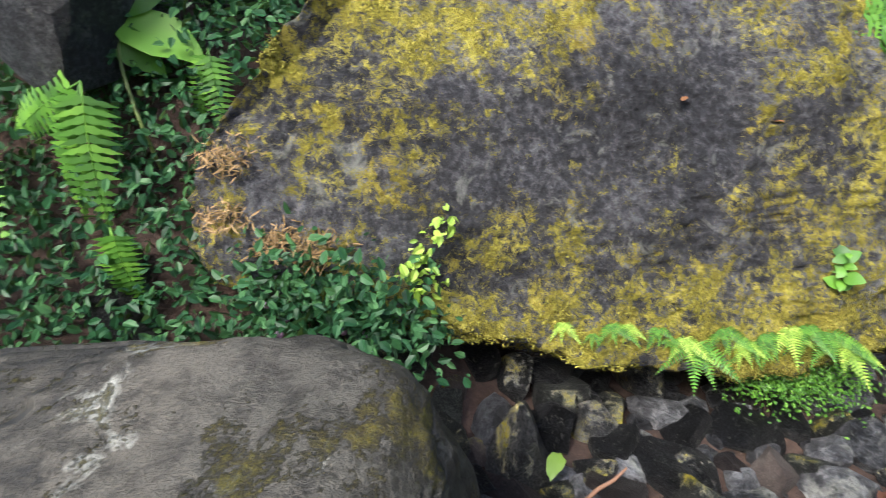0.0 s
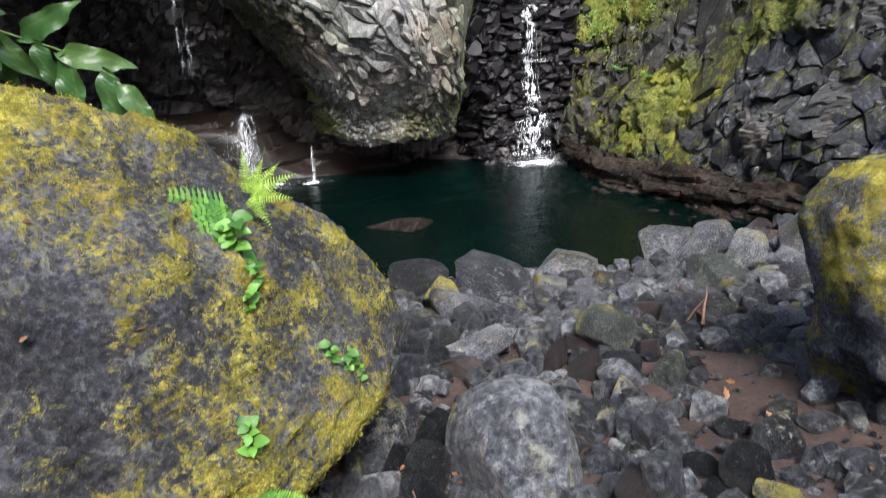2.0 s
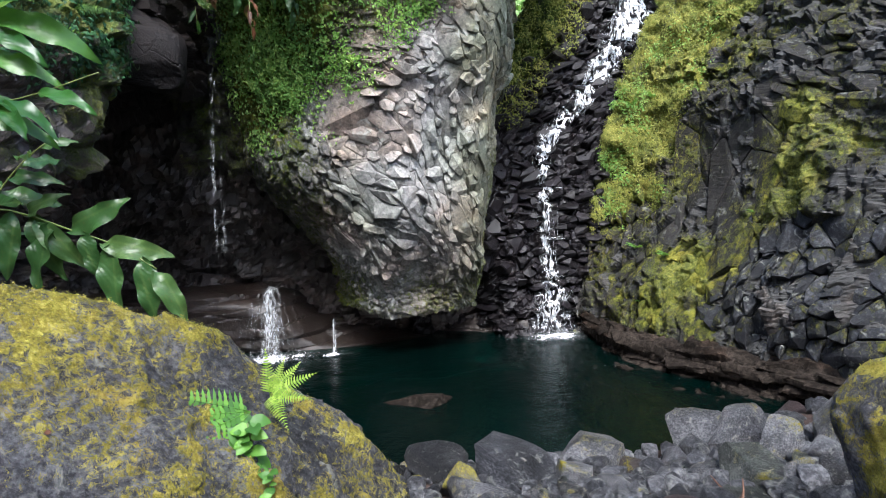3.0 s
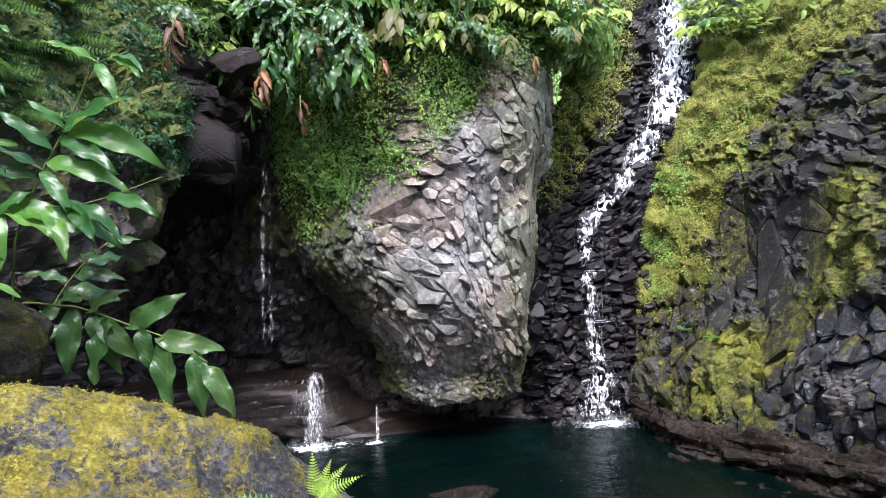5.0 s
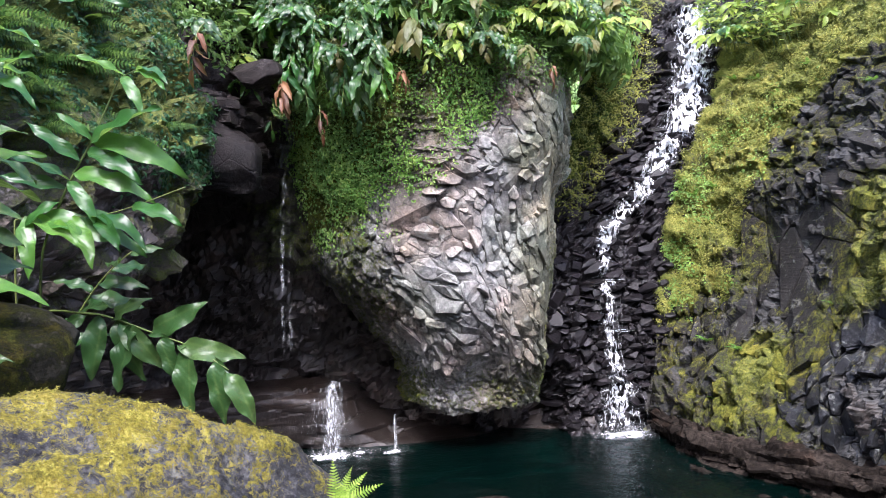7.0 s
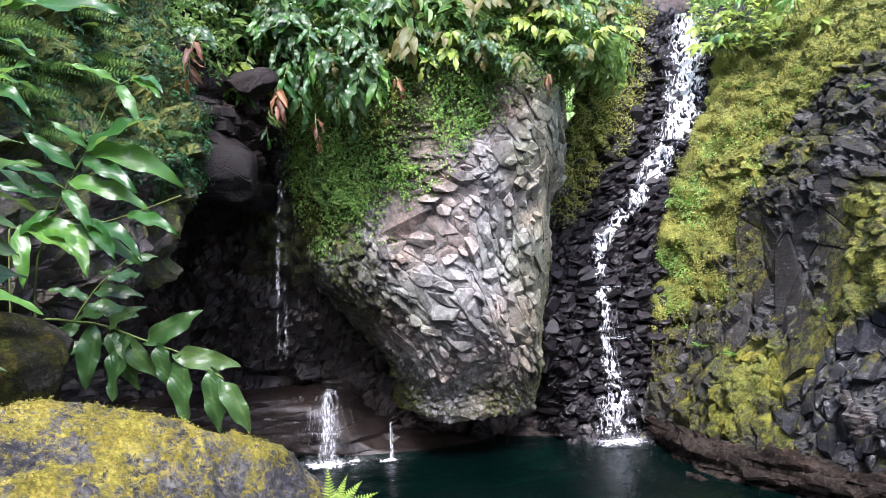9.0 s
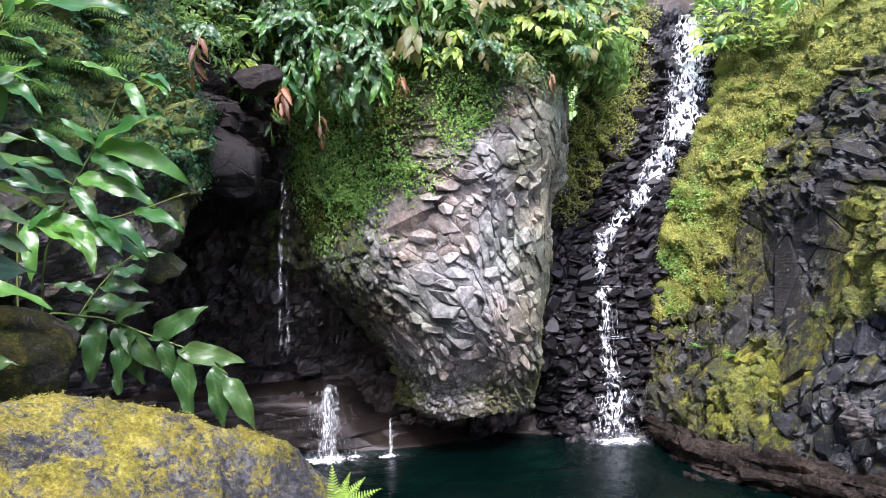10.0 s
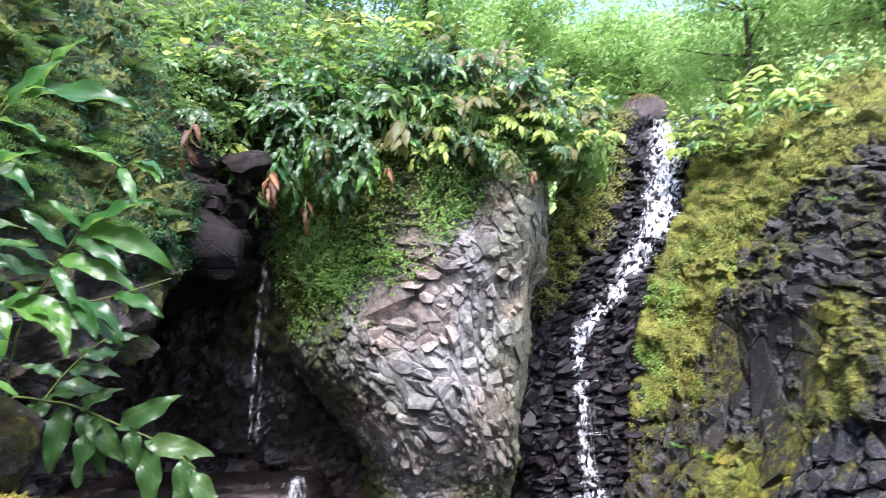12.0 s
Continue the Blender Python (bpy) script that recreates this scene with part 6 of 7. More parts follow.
small_leaves("cliff_moss", p, n, 0.014, CLIFFMOSS, rs, "yellow-olive moss tufts on the dark basalt", "moss", 0.7, 0.07, tiny=True)
p, n = scatter(CP, CN, 14000, rs, lambda P: smooth(1.0, 1.5, channel_point(P[..., 2], 0 * P[..., 2])[..., 0] - P[..., 0] + 0.3 * fbm(P, 1.1, 3, 66)) * smooth(4.2, 5.2, P[..., 2]))
small_leaves("grass_and_moss", p, n, 0.032, GRASSY, rs, "bright moss and ferny growth beside the falls", "moss", 0.7, 0.12, 2.2, tiny=True)
p, n = scatter(HP, HN, 16000, rs, lambda P: 0.25 + 0.75 * smooth(-0.2, 0.4, fbm(P, 0.8, 3, 68)))
small_leaves("undergrowth", p, n, 0.13, TREE, rs, "dense leafy undergrowth on the hillside", "undergrowth", 0.8, 0.6, 2.0)
p, n = scatter(BP, BN, 14000, rs, lambda P: smooth(6.3, 7.2, P[..., 2] + 0.5 * fbm(P, 1.0, 3, 73)))
small_leaves("undergrowth", p, n, 0.038, TREE, rs, "leafy undergrowth along the brow of the cliff", "undergrowth", 0.8, 0.35, 2.0, towards=(0, -0.5, 0.5), tiny=True)
p, n = scatter(WP, WN, 7000, rs, lambda P: smooth(6.6, 7.6, P[..., 2] + 0.8 * fbm(P, 1.0, 3, 79)))
small_leaves("undergrowth", p, n, 0.055, TREE, rs, "leafy growth on top of the wet brow", "undergrowth", 0.7, 0.2, 1.7)
p, n = scatter(LP, LN, 15000, rs, lambda P: smooth(4.6, 5.6, P[..., 2] + 0.6 * fbm(P, 0.9, 3, 70)) * (0.3 + 0.7 * smooth(-0.2, 0.3, fbm(P, 1.4, 3, 71))))
small_leaves("undergrowth", p, n, 0.045, HERB, rs, "shaded leafy growth on the damp cliff", "undergrowth", 0.7, 0.14, 1.9, tiny=True)

# moss on the boulders
def moss_tufts(P, moss, count, size, label, low=0.42):
    i = rs.randint(0, len(P), count * 5)
    keep = rs.uniform(size=count * 5) < smooth(low, low + 0.3, moss[i])
    p = P[i[keep][:count]] + rs.normal(size=(min(count, keep.sum()), 3)) * 0.006
    c = p - P.mean(0)
    c /= np.linalg.norm(c, axis=1, keepdims=True)
    small_leaves("boulder_moss", p, c, size, MOSSY, rs, label, "moss", 0.9, 0.004, 1.6, 0.3, towards=(0, 0, 0.3), tiny=True)


moss_tufts(MP, MM, 60000, 0.007, "thick yellow-green moss tufts on the long boulder")
moss_tufts(RB[1], RB[2], 16000, 0.008, "thick yellow-green moss tufts on a boulder")

# low herbs between the boulders
def herb_patch(name, spots, count, size, mat, label, spread=0.16, up=0.16, long=1.35):
    spots = np.array(spots)
    c = spots[rs.randint(len(spots), size=count)] + rs.normal(size=(count, 3)) * np.array((spread, spread, spread * 0.5)) + np.array((0, 0, up)) * rs.uniform(0, 1, (count, 1))
    small_leaves(name, c, np.tile((0.2, -0.45, 0.7), (count, 1)), size, mat, rs, label, "herb", 0.75, 0.02, long, 0.12)


herb_patch("herbs", [(-1.30, 0.20, 2.30), (-1.22, 0.24, 2.26), (-1.13, 0.30, 2.18), (-1.42, 0.14, 2.35)], 1200, 0.026, HERB, "dark green low herbs with small pink flower heads between boulders", 0.085)
herb_patch("dry_grass", [(-1.58, 0.20, 2.72), (-1.56, 0.14, 2.58), (-1.45, 0.2, 2.5), (-1.38, 0.26, 2.46)], 1600, 0.006, STRAW, "pale orange dried grass at the boulder's end", 0.035, 0.03, 4.5)
herb_patch("herbs", [on_boulder(-1.18, 0.44, 2.32, 0.02), on_boulder(-1.15, 0.50, 2.36, 0.02), on_boulder(-1.14, 0.46, 2.26, 0.02), on_boulder(-1.14, 0.56, 2.42, 0.02)], 90, 0.026, FERN_PALE, "pale yellow-green sprigs at the boulder's edge", 0.03, 0.05)
herb_patch("herbs", [(-0.34, 1.32, 1.62), (-0.22, 1.42, 1.60), (-0.12, 1.5, 1.58), (-0.28, 1.42, 1.58)], 2600, 0.011, FERN, "low green mossy herbs under the boulder's foot", 0.07, 0.05)
hx, hy = rs.uniform(-3.6, -1.4, 30000), rs.uniform(-1.2, 1.9, 30000)
hp = np.stack([hx, hy, ground_height(hx, hy) + 0.02 + 0.26 * rs.uniform(size=30000) ** 1.3], -1)
hp = hp[(fbm(hp, 2.2, 3, 91) > -1.1) & (np.minimum(np.minimum(hp[:, 0] + 3.9, 1.9 - hp[:, 1]), hp[:, 1] + 1.7) > 0.7 * rs.uniform(size=len(hp)))]
# the bank's far edges wander
stray = hp[:, :2] + np.stack([-0.9 * smooth(-2.5, -3.4, hp[:, 0]) * np.abs(fbm(hp, 1.5, 3, 93)), -0.8 * smooth(-0.4, -1.1, hp[:, 1]) * np.abs(fbm(hp, 1.7, 3, 94)) + 0.5 * smooth(1.1, 1.8, hp[:, 1]) * fbm(hp, 1.7, 3, 95)], -1)
hp = np.column_stack([stray, hp[:, 2] + ground_height(stray[:, 0], stray[:, 1]) - ground_height(hp[:, 0], hp[:, 1])])
small_leaves("herbs", hp, np.tile((0.5, -0.4, 0.6), (len(hp), 1)), 0.027, HERB, rs, "dark green low herbs on the shaded bank", "herb", 0.8, 0.02, 1.35, 0.12)
hx, hy = rs.uniform(-3.2, -1.3, 2600), rs.uniform(2.3, 5.2, 2600)
hp = np.stack([hx, hy, ground_height(hx, hy) + 0.02 + 0.3 * rs.uniform(size=2600) ** 1.5], -1)
hp = hp[fbm(hp, 2.0, 3, 92) > -0.1]
small_leaves("herbs", hp, np.tile((0.3, -0.5, 0.6), (len(hp), 1)), 0.045, IVY, rs, "round-leaved herbs behind the boulder", "herb", 0.5, 0.02, 1.35, 0.12)
BROAD = [leaf_mesh("leaf", FERN, 0.17, 0.052, d, 0.2, 0.004, 40 + k, 10) for k, d in enumerate((0.5, 0.9))]
broad_leaves = [(-2.08, 0.25, 3.02, -2.25, 0.09, 3.01), (-2.07, 0.24, 3.0, -2.13, 0.13, 2.93), (-2.07, 0.25, 3.02, -2.05, 0.21, 2.94), (-2.06, 0.27, 3.02, -1.95, 0.24, 2.90), (-2.05, 0.28, 3.03, -1.86, 0.34, 2.93),
                (-2.08, 0.26, 3.05, -2.2, 0.19, 3.10), (-2.08, 0.3, 3.06, -1.98, 0.38, 3.08), (-2.1, 0.3, 3.1, -2.12, 0.33, 3.18)]
cane_with([(-1.94, 0.17, 2.60), (-1.94, 0.16, 2.77), (-2.04, 0.21, 2.93), (-2.08, 0.27, 3.04), (-2.1, 0.3, 3.12)], broad_leaves, BROAD, 0.165, "young plant with broad bright green leaves beside the boulder", (0.6, -0.55, 0.6), 0.007)
lay_stone(-2.2, 0.8, 0.16, 0.16, "d", rs)
ROSETTE = [leaf_mesh("leaf", FERN, 0.12, 0.045, d, 0.2, 0.003, 80 + k, 9) for k, d in enumerate((0.4, 0.8))]
top = tagged(new("seedling"), "leafy bright green herb rooted in a crack of the boulder", "plant", "herbs on the boulder")
top.location = on_boulder(-0.26, 2.10, 2.60)
V, F = tube([(0, 0, -0.1), (0.01, -0.04, 0.03), (0.0, -0.06, 0.14)], [0.006, 0.005, 0.003], 6)
part("stem", mesh_from("stem", V, F, STEM), top)
for j in range(12):
    a, up = j * 2.4, -0.08 + 0.02 * j
    part("leaf", ROSETTE[j % 2], top, m=leaf_pose((0.005, -0.04, up), (math.cos(a), 0.5 * math.sin(a) - 0.5, rs.uniform(-0.3, 0.4)), (0.1, -0.7, 0.8), rs.uniform(0.6, 1.0)))
for k, (x, y, z) in enumerate(((-0.30, 2.05, 2.62), (-0.32, 2.18, 2.64), (-0.18, 1.96, 2.47), (-0.20, 1.89, 2.41), (0.16, 2.02, 2.0), (0.18, 2.06, 1.92), (0.12, 1.98, 2.08), (-0.18, 1.49, 2.0), (-0.16, 1.47, 2.1))):
    top = tagged(new("seedling"), "small bright green herb rooted on the mossy boulder", "plant", "herbs on the boulder")
    top.location = on_boulder(x, y, z)
    for j in range(8):
        a = j * 1.4 + k
        part("leaf", ROUND_LEAVES[j % 2], top, m=leaf_pose((0, 0, 0.012 * j), (math.cos(a), math.sin(a) - 0.4, rs.uniform(-0.3, 0.9)), (0.2, -0.6, 0.8), rs.uniform(0.3, 0.85)))

# fallen leaves among the stones
FALLEN = [leaf_mesh("fallen_leaf", DRY, 0.085, 0.024, d, f, 0.008, 60 + k, 6) for k, (d, f) in enumerate(((0.8, 0.4), (-0.6, 0.5), (1.4, 0.3)))]
for k in range(56):
    x, y = (rs.uniform(-0.9, 2.6), rs.uniform(0.4, 4.2)) if k % 2 else (0.45 + rs.normal() * 0.35, 1.6 + rs.normal() * 0.55)
    if inside_boulder(x, y):
        continue
    ob = new("fallen_leaf", FALLEN[k % 3])
    ob.matrix_world = pose(x, y, float(ground_height(np.array(x), np.array(y))) + 0.06 + 0.05 * rs.uniform(), rs.uniform(-35, 35), rs.uniform(-35, 35), rs.uniform(0, 360)) @ Matrix.Scale(rs.uniform(0.45, 1.0), 4)
    tagged(ob, "orange-brown fallen leaf lying among the stones", "leaf", "fallen leaves")


# loose things lying on the long boulder
ob = new("stone", stone_mesh("d", 2, 3))
ob.matrix_world = Matrix.Translation(on_boulder(-1.45, 1.69, 3.37, 0.03)) @ pose(0, 0, 0, 5, 10, 30) @ Matrix.Diagonal((0.10, 0.06, 0.05, 1))
tagged(ob, "small flat grey stone lying on the mossy boulder", "stone")
PALE = leafy("bleached_leaf", (0.30, 0.27, 0.2), (0.45, 0.42, 0.32), (0.55, 0.52, 0.42), 0.7, 0.2)
GREENFALL = leafy("fallen_green_leaf", (0.06, 0.13, 0.02), (0.12, 0.22, 0.03), (0.2, 0.3, 0.05), 0.5, 0.3)
for x, y, z, turn, mat, size, label in ((-1.42, 1.62, 3.37, 40, DRY, 1.3, "orange-brown dead leaf lying on the boulder"), (-1.41, 0.82, 2.96, 60, PALE, 1.7, "bleached curled leaf lying on the mossy boulder"),
                                        (-0.35, 1.45, 2.6, 110, DRY, 0.6, "small brown dead leaf on the mossy boulder"), (-0.6, 1.25, 2.75, 200, DRY, 0.5, "small brown dead leaf on the mossy boulder"),
                                        (-0.75, 1.6, 3.0, 20, DRY, 0.5, "small brown dead leaf on the mossy boulder")):
    ob = new("fallen_leaf", leaf_mesh("fallen_leaf", mat, 0.085, 0.022, -0.7, 0.4, 0.004, int(turn), 7))
    ob.matrix_world = Matrix.Translation(on_boulder(x, y, z, 0.012)) @ pose(0, 0, 0, -20, 10, turn) @ Matrix.Diagonal((size, size, size, 1))
    tagged(ob, label, "leaf", "leaves on the boulder")
for x, y, turn in ((-0.72, 0.52, 200), (-0.10, 0.62, 100), (0.3, 0.75, 20)):
    ob = new("fallen_leaf", leaf_mesh("fallen_leaf", GREENFALL, 0.10, 0.03, 0.7, 0.2, 0.006, int(turn), 8))
    ob.matrix_world = pose(x, y, float(ground_height(np.array(x), np.array(y))) + 0.17, 15, -10, turn)
    tagged(ob, "yellow-green fallen leaf resting on the stones", "leaf", "green fallen leaves")
rs2 = np.random.RandomState(9)
for k in range(22):
    x, y = rs2.uniform(-1.5, -1.15), rs2.uniform(0.08, 0.34)
    top = tagged(new("flower"), "tiny pink flower head above the dark herbs", "flower", "pink flower heads")
    top.location = (x, y, float(ground_height(np.array(x), np.array(y))) + 0.16 + 0.1 * rs2.uniform())
    V, F = tube([(0, 0, -0.12), (0.004, 0, -0.05), (0, 0, 0)], [0.002, 0.002, 0.002], 4)
    part("stalk", mesh_from("stalk", V, F, STEM), top)
    V, F = stone_shape(40 + k, 2, 3, 0.15, (0.8, 0.95), grain=3.0)
    part("flower_head", mesh_from("flower_head", V * 0.011, F, PINK, True), top)
# twigs among the stones
for k, (x, y, l, turn, up) in enumerate(((3.1, 4.05, 0.5, 60, 0.28), (3.2, 4.2, 0.42, 100, 0.3), (3.0, 4.15, 0.35, 35, 0.25), (0.42, 1.5, 0.22, 95, 0.12), (0.15, 1.35, 0.18, 20, 0.1), (-0.6, 0.45, 0.16, 60, 0.15))):
    z = float(ground_height(np.array(x), np.array(y)))
    V, F = tube([(0, 0, 0), (l * 0.4, 0.006, up * 0.25), (l * 0.7, -0.004, up * 0.45), (l, 0.004, up * 0.6)], [0.016 if k < 3 else 0.008, 0.013 if k < 3 else 0.007, 0.009 if k < 3 else 0.006, 0.004], 7)
    ob = new("twig", mesh_from("twig", V, F, TWIG))
    ob.matrix_world = pose(x, y, z + 0.08, 0, 0, turn)
    tagged(ob, "reddish-brown dry branch caught among the stones" if k < 3 else "brown dry twig lying on the stones", "twig", "twigs")


# ---- trees above the falls ----
def tree(base, height, spread, seed, label):
    rs = np.random.RandomState(seed)
    top = new("tree")
    top.location = base
    tagged(top, label, "tree", "trees above the falls")
    V, F, tips = [], [], []
    def limb(a, b, r0, r1):
        n = len(V)
        m = (np.array(a) + np.array(b)) / 2 + rs.normal(size=3) * 0.06 * height * 0.3
        v, f = tube(bend(a, m, b, 7), np.linspace(r0, r1, 7), 7)
        V.extend(v), F.extend([tuple(i + n for i in g) for g in f])
    crown = (rs.normal() * 0.3, rs.normal() * 0.3, height * 0.8)
    limb((0, 0, -0.6), crown, height * 0.028, height * 0.012)
    for k in range(11):
        t = rs.uniform(0.35, 0.95)
        a = np.array(crown) * t
        ang = k * 2.4
        b = a + np.array((math.cos(ang) * spread * rs.uniform(0.5, 1), math.sin(ang) * spread * rs.uniform(0.5, 1), height * rs.uniform(0.05, 0.25)))
        limb(a, b, height * 0.01, height * 0.003)
        tips.append(b)
        tips.append((a + b) / 2)
    part("trunk", mesh_from("trunk", V, F, BARK), top)
    tips = np.array(tips)
    c = tips[rs.randint(len(tips), size=190)] + rs.normal(size=(190, 3)) * spread * 0.22
    count = 6500
    i = rs.randint(len(c), size=count)
    p = c[i] + rs.normal(size=(count, 3)) * np.array((0.30, 0.30, 0.18)) * spread * 0.5
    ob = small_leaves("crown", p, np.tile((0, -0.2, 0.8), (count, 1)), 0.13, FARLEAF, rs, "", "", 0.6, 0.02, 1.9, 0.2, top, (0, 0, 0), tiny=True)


for k, (x, y, z, h, s) in enumerate(((3.2, 20.0, 11.2, 5.0, 2.2), (6.2, 23.5, 11.4, 6.0, 2.4), (9.5, 25.0, 11.2, 6.5, 2.6), (11.5, 19.5, 11.4, 5.5, 2.4), (14.0, 16.0, 11.6, 5.5, 2.4),
                                     (0.5, 21.0, 12.6, 6.0, 2.5), (13.0, 24.0, 11.6, 7.0, 2.8), (7.5, 30.0, 11.5, 8.0, 3.2), (-3.5, 19.0, 13.2, 6.0, 2.6), (12.5, 30.0, 11.6, 8.0, 3.2),
                                     (2.5, 29.0, 13.5, 8.0, 3.2), (17.0, 20.0, 11.8, 7.0, 3.0))):
    tree((x, y, z), h, s, 500 + k, "leafy broadleaf tree standing above the falls")

boulder("boulder", 31, (7.5, 18.6, 11.35), (0.75, 0.6, 0.62), 20, BROWN, "brown mossy boulder at the head of the falls", lambda P: 0.1 + 0.4 * smooth(11.5, 11.8, P[:, 2]), 5)

# a wooded slope closing the valley far behind the falls
far_net = [[(-40, 30, 6), (-10, 42, 6), (14, 46, 8), (40, 36, 10), (70, 10, 8)], [(-42, 34, 18), (-10, 48, 20), (14, 54, 22), (44, 42, 24), (76, 12, 20)],
           [(-46, 44, 34), (-10, 62, 38), (16, 70, 40), (54, 54, 40), (90, 16, 34)]]
far, FP, FN = rock_face("backdrop", resample(far_net, 90, 60), CAVE, "far wooded slope", [], 2.0, 230, lambda Q, N: 0.8 + 0 * Q[..., 0])
p, n = scatter(FP, FN, 24000, rs, lambda P: smooth(-8, 0, P[..., 0]) * smooth(45, 30, P[..., 0]))
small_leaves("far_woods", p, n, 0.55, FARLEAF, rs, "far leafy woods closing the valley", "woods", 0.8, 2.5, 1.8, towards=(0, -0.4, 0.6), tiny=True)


# ---- blocks of broken basalt, packed side by side over the faces ----
def grid_point(S, i, j):
    i, j = min(max(i, 0), S.shape[0] - 1.001), min(max(j, 0), S.shape[1] - 1.001)
    a, b = int(i), int(j)
    f, g = i - a, j - b
    return (S[a, b] * (1 - f) + S[a + 1, b] * f) * (1 - g) + (S[a, b + 1] * (1 - f) + S[a + 1, b + 1] * f) * g


def clip(poly, mid, way):
    """The side of a polygon that lies behind the line through mid, square to way."""
    out = []
    for k in range(len(poly)):
        p, q = poly[k - 1], poly[k]
        dp, dq = (p - mid) @ way, (q - mid) @ way
        if (dp < 0) != (dq < 0):
            out.append(p + (q - p) * dp / (dp - dq))
        if dq < 0:
            out.append(q)
    return out


def chipped(poly, rs, chips, slope):
    """Break a flat outline along random lines. Returns the outline with the ends of the breaks, the pieces, and the fall of each break."""
    pieces, breaks = [poly], []
    reach = max(math.hypot(*q) for q in poly)
    for k in range(chips):
        a = rs.uniform(0, 6.28) if k else rs.uniform(3.6, 5.8)
        way = np.array((math.cos(a), math.sin(a)))
        at = way * reach * rs.uniform(0.0, 0.45)
        breaks.append((at, way, rs.uniform(*slope)))
        cutline = lambda ring: [p for q in range(len(ring)) for p in ([ring[q]] if ((ring[q] - at) @ way < 0) == ((ring[(q + 1) % len(ring)] - at) @ way < 0) else
                [ring[q], ring[q] + (ring[(q + 1) % len(ring)] - ring[q]) * ((ring[q] - at) @ way) / ((ring[q] - ring[(q + 1) % len(ring)]) @ way)])]
        poly = cutline(poly)
        pieces = [side for p in pieces for side in (clip(p, at, way), clip(p, at, -way)) if len(side) > 2]
    return poly, pieces, breaks


def packed_blocks(face, S, N, mat, single, count, chance, size, lift, tilt, moss, seed, tall=1.0, joint=0.006, chips=2, slope=(0.3, 1.0), turn=0.0, jut=0.15):
    """Cells of a loose net over a face, each one a broken block with its own height and slant. The first ones are blocks of their own, the rest one mesh."""
    rs = np.random.RandomState(seed)
    m = chance(S)
    step_u = np.linalg.norm(np.diff(S, axis=1), axis=-1).mean()
    step_v = np.linalg.norm(np.diff(S, axis=0), axis=-1).mean()
    ct, st = math.cos(turn), math.sin(turn)
    to_net = lambda c: np.array((ct * c[0] - st * c[1] * tall, st * c[0] + ct * c[1] * tall))
    spots, wide, tries = np.zeros((0, 2)), np.zeros(0), 0
    while len(spots) < count and tries < 40000:
        tries += 1
        i, j = rs.uniform(1, S.shape[0] - 2), rs.uniform(1, S.shape[1] - 2)
        if rs.uniform() > m[int(i), int(j)]:
            continue
        u, v = j * step_u, i * step_v
        c = np.array((ct * u + st * v, (ct * v - st * u) / tall))
        w = size * (0.5 + 1.3 * rs.uniform() ** 1.6)
        if not len(spots) or (((spots - c) ** 2).sum(1) > (0.5 * (wide + w)) ** 2).all():
            spots, wide = np.vstack([spots, c]), np.append(wide, w)
    rest = [[], [], [], 0]
    for b, (c, w) in enumerate(zip(spots, wide)):
        poly = [w * 1.5 * np.array((math.cos(a), math.sin(a))) for a in np.arange(0, 6.28, 0.786) + rs.uniform(0, 0.7)]
        for o in np.nonzero(((spots - c) ** 2).sum(1) < (1.55 * (w + wide)) ** 2)[0]:
            d = spots[o] - c
            r = math.hypot(*d)
            if r > 0:
                poly = clip(poly, d * (0.5 + 0.5 * (w * w - wide[o] ** 2) / r ** 2 * 0.6) - d / r * joint, d / r)
        if len(poly) < 3:
            continue
        outline, pieces, breaks = chipped(poly, rs, chips, slope)
        home = to_net(c)
        i, j = home[1] / step_v, home[0] / step_u
        p0, n = grid_point(S, i, j), N[min(max(int(i), 0), N.shape[0] - 1), min(max(int(j), 0), N.shape[1] - 1)]
        lean, h = rs.normal(size=2) * tilt - np.array((0, jut)), rs.uniform() ** 1.6 * (lift[1] - lift[0]) + lift[0]

        def place(q, inner):
            f = to_net(c + q * inner)
            g = h + lean @ q - sum(max(0.0, (q - at) @ way) * fall for at, way, fall in breaks)
            return grid_point(S, f[1] / step_v, f[0] / step_u) - p0, g

        V, F, seen = [], [], {}
        worn = rs.uniform(0.86, 0.95)
        for q in outline:
            base, g = place(q, 1.0)
            V += [base - n * 0.14, base + n * (max(g, -0.12) - 0.012)]
        k = len(outline)
        for q, e in zip(outline, range(k)):
            base, g = place(q, worn)
            seen[tuple(np.round(q, 5))] = len(V)
            V.append(base + n * max(g, -0.11))
        for e in range(k):
            o = (e + 1) % k
            F += [(2 * e, 2 * o, 2 * o + 1, 2 * e + 1), (2 * e + 1, 2 * o + 1, 2 * k + o, 2 * k + e)]
        for p in pieces:
            ring = []
            for q in p:
                key = tuple(np.round(q, 5))
                if key not in seen:
                    base, g = place(q, worn)
                    seen[key] = len(V)
                    V.append(base + n * max(g, -0.11))
                if seen[key] not in ring:
                    ring.append(seen[key])
            if len(ring) > 2:
                F.append(tuple(ring))
        V = np.array(V)
        if b < single:
            part("block", mesh_from("block", V, F, mat, False, moss(V + p0, n)), face, m=Matrix.Translation(p0))
        else:
            rest[0].append(V + p0), rest[1].extend(tuple(e + rest[3] for e in f) for f in F), rest[2].append(np.full(len(V), rs.uniform(-0.16, 0.16)))
            rest[3] += len(V)
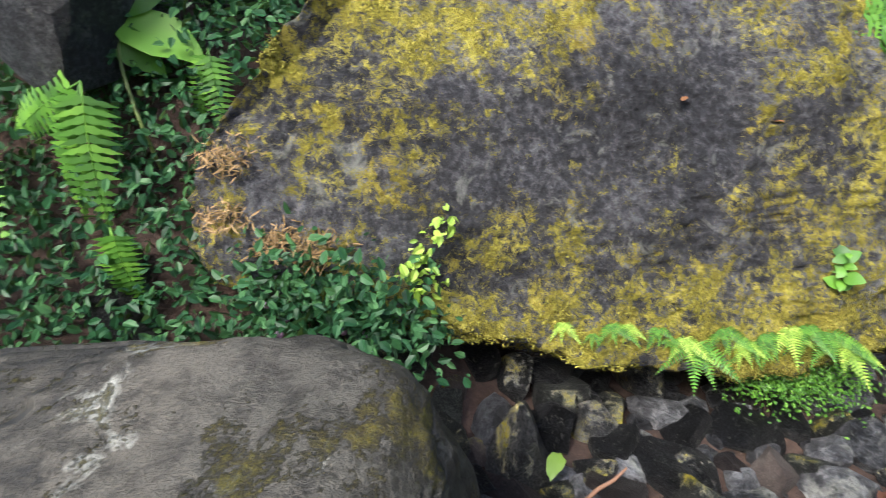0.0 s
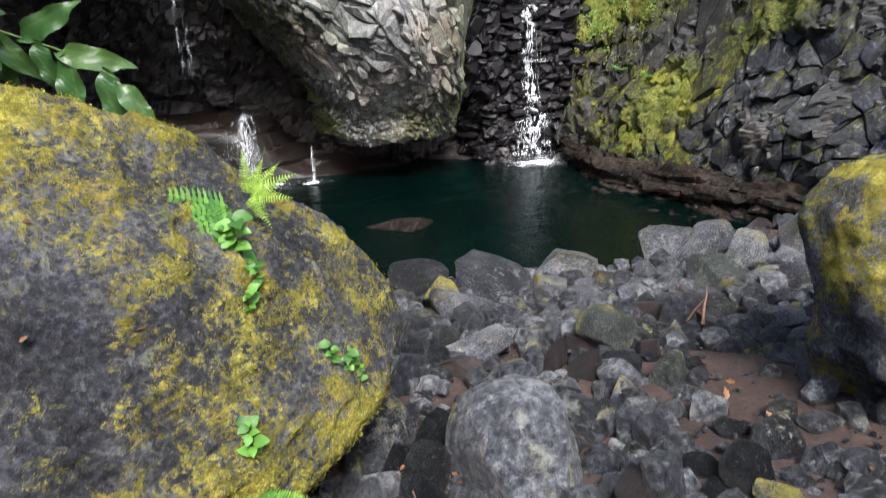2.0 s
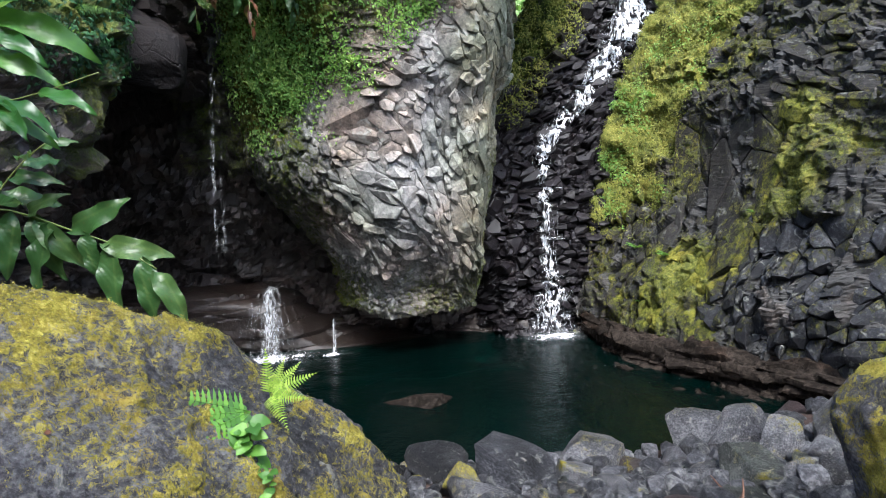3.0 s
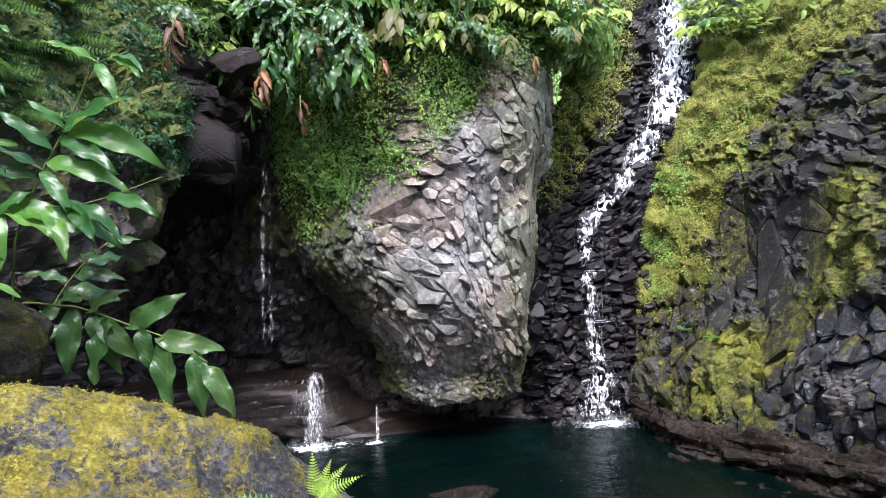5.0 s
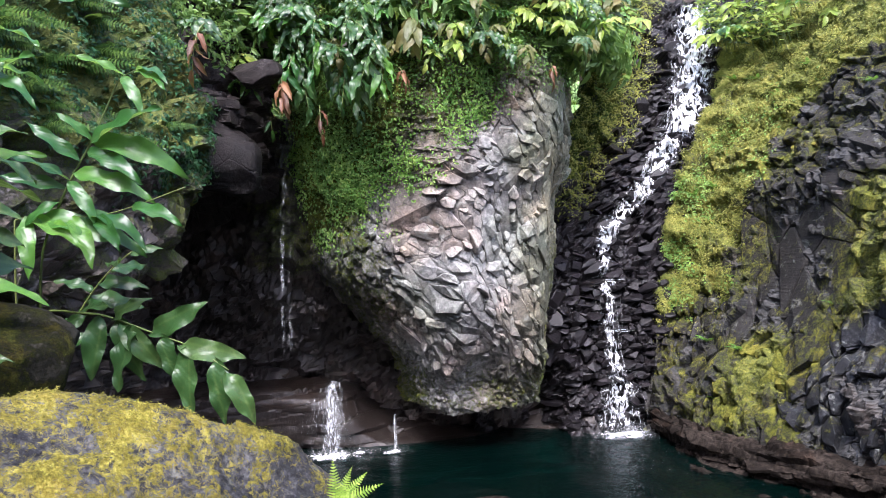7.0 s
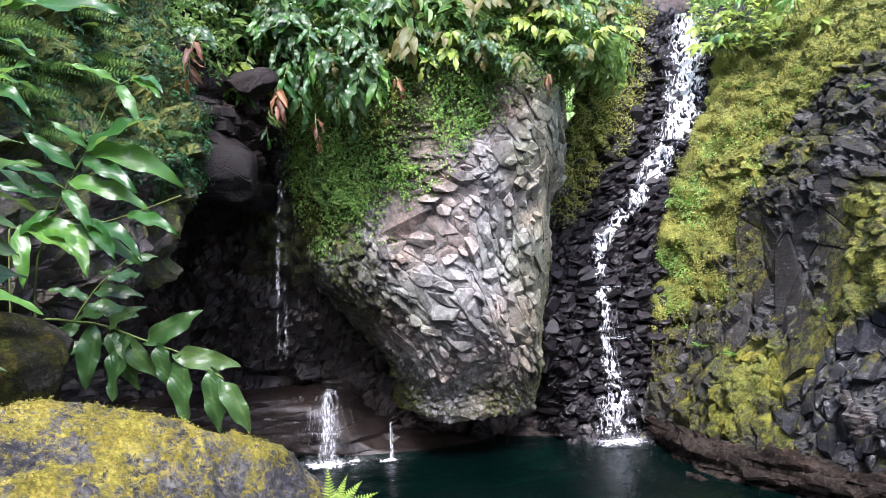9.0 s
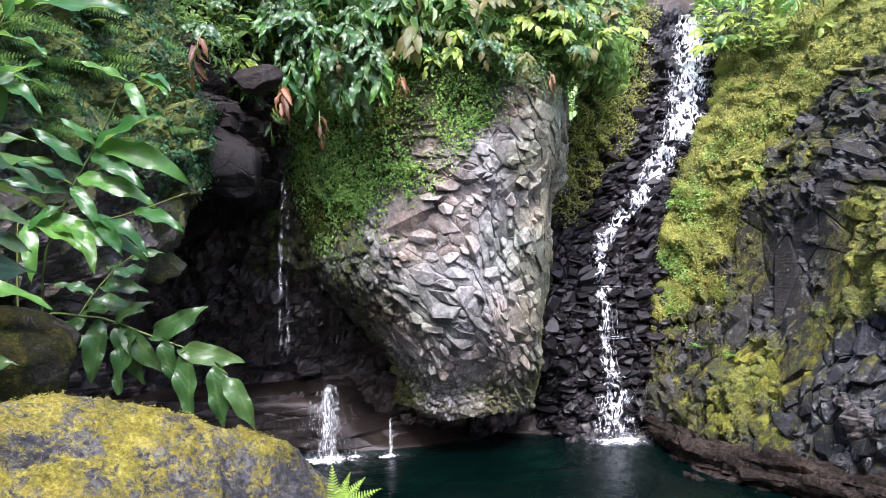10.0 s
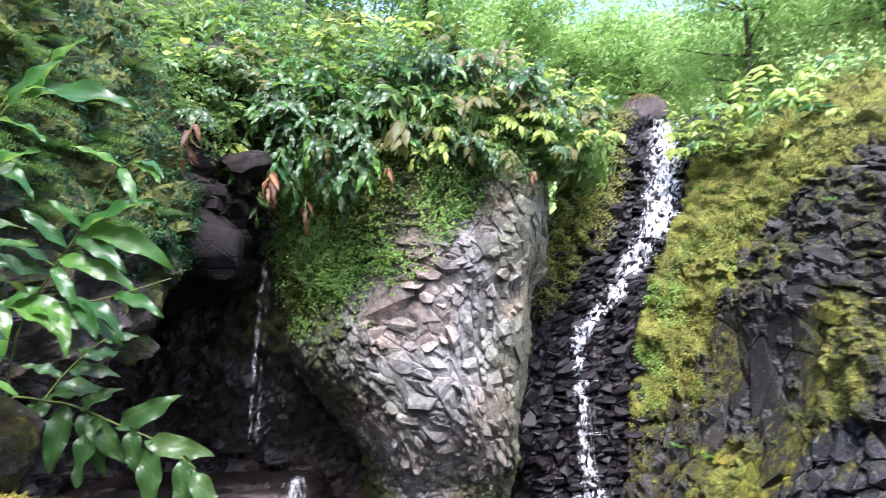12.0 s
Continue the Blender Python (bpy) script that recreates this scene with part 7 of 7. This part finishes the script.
    if rest[0]:
        V = np.concatenate(rest[0])
        me = mesh_from("small_blocks", V, rest[1], mat, False, moss(V, 0))
        me.attributes.new("block", "FLOAT", "POINT").data.foreach_set("value", np.concatenate(rest[2]))
        part("small_blocks", me, face)["kind"] = "stuff"


NOSE, CLIFFSIDE = SMOOTH["cliff_nose"], SMOOTH["cliff_right"]
pale = lambda P: bare_nose(P) * smooth(-0.2, 0.3, P[..., 0] + 0.35 * fbm(P, 0.8, 2, 5))
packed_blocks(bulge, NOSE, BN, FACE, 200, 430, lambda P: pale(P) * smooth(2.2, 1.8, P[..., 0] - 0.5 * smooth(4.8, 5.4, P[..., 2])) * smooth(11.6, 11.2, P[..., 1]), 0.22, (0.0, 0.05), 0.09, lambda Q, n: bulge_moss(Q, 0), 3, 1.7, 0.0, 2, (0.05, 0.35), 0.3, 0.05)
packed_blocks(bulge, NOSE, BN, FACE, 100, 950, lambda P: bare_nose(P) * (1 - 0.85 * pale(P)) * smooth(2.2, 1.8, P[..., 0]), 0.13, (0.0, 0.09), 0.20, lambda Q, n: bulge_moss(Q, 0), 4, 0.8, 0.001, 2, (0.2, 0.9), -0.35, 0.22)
wet_moss = lambda Q, n: 0.30 + 0.45 * olive_patch(Q) + 0.25 * fbm(Q, 2.6, 3, 18)
dark_foot = lambda P: smooth(10.3, 9.7, P[..., 1] + 0.4 * fbm(P, 0.8, 2, 15)) * smooth(2.9, 2.5, P[..., 2] - 0.35 * np.clip(9 - P[..., 1], 0, 3)) * smooth(0.45, 0.6, P[..., 2]) * smooth(6.2, 7.0, P[..., 1])
green_foot = lambda P: smooth(9.8, 10.3, P[..., 1] + 0.4 * fbm(P, 0.8, 2, 15)) * smooth(2.8, 2.5, P[..., 2]) * smooth(0.45, 0.6, P[..., 2]) * smooth(13.2, 12.8, P[..., 1])
tall_slabs = lambda P: smooth(10.3, 10.7, P[..., 1]) * smooth(12.55, 12.3, P[..., 1]) * smooth(2.55, 2.75, P[..., 2]) * smooth(4.9, 4.7, P[..., 2])
beds = lambda P: smooth(12.6, 12.2, P[..., 1] + 0.6 * np.clip(P[..., 2] - 6.3, 0, 3)) * smooth(7.6, 8.2, P[..., 1]) * smooth(4.5, 4.8, P[..., 2]) * smooth(7.6, 7.2, P[..., 2])
packed_blocks(right, CLIFFSIDE, RN, COLUMN, 110, 110, dark_foot, 0.215, (0.0, 0.17), 0.10, lambda Q, n: 0.75 * wet_moss(Q, n) - 0.10 + 0.10 * (Q[..., 2] - Q[..., 2].mean()) / 0.15, 5, 1.5, 0.012, 3, (0.2, 0.7), 0.2, 0.2)
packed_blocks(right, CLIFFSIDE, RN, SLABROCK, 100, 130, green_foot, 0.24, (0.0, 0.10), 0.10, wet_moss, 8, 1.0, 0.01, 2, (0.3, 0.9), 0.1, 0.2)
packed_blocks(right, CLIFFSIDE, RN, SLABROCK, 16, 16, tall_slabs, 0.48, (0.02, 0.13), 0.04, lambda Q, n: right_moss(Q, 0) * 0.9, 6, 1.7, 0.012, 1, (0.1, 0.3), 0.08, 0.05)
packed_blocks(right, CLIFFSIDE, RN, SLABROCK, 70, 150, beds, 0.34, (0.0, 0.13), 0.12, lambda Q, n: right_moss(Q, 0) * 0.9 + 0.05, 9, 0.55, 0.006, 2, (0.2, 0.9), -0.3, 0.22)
packed_blocks(channel, SMOOTH["wall_of_the_falls"], CN, WETROCK, 290, 420, lambda P: np.exp(-((P[..., 0] - channel_point(P[..., 2], 0 * P[..., 2])[..., 0] - 0.1) / 1.0) ** 2) * smooth(0, 0.4, P[..., 2]) * smooth(9.5, 7.0, P[..., 2]), 0.17, (0.02, 0.14), 0.4,
              lambda Q, n: 0 * Q[..., 0], 7, 0.8, 0.008, 2, (0.3, 1.0), 0.15, 0.35)

# the plan's units made metres
for ob in list(scene.objects):
    if ob.parent is None and ob.type in ("MESH", "EMPTY"):
        ob.matrix_basis = Matrix.Scale(PACE, 4) @ ob.matrix_basis
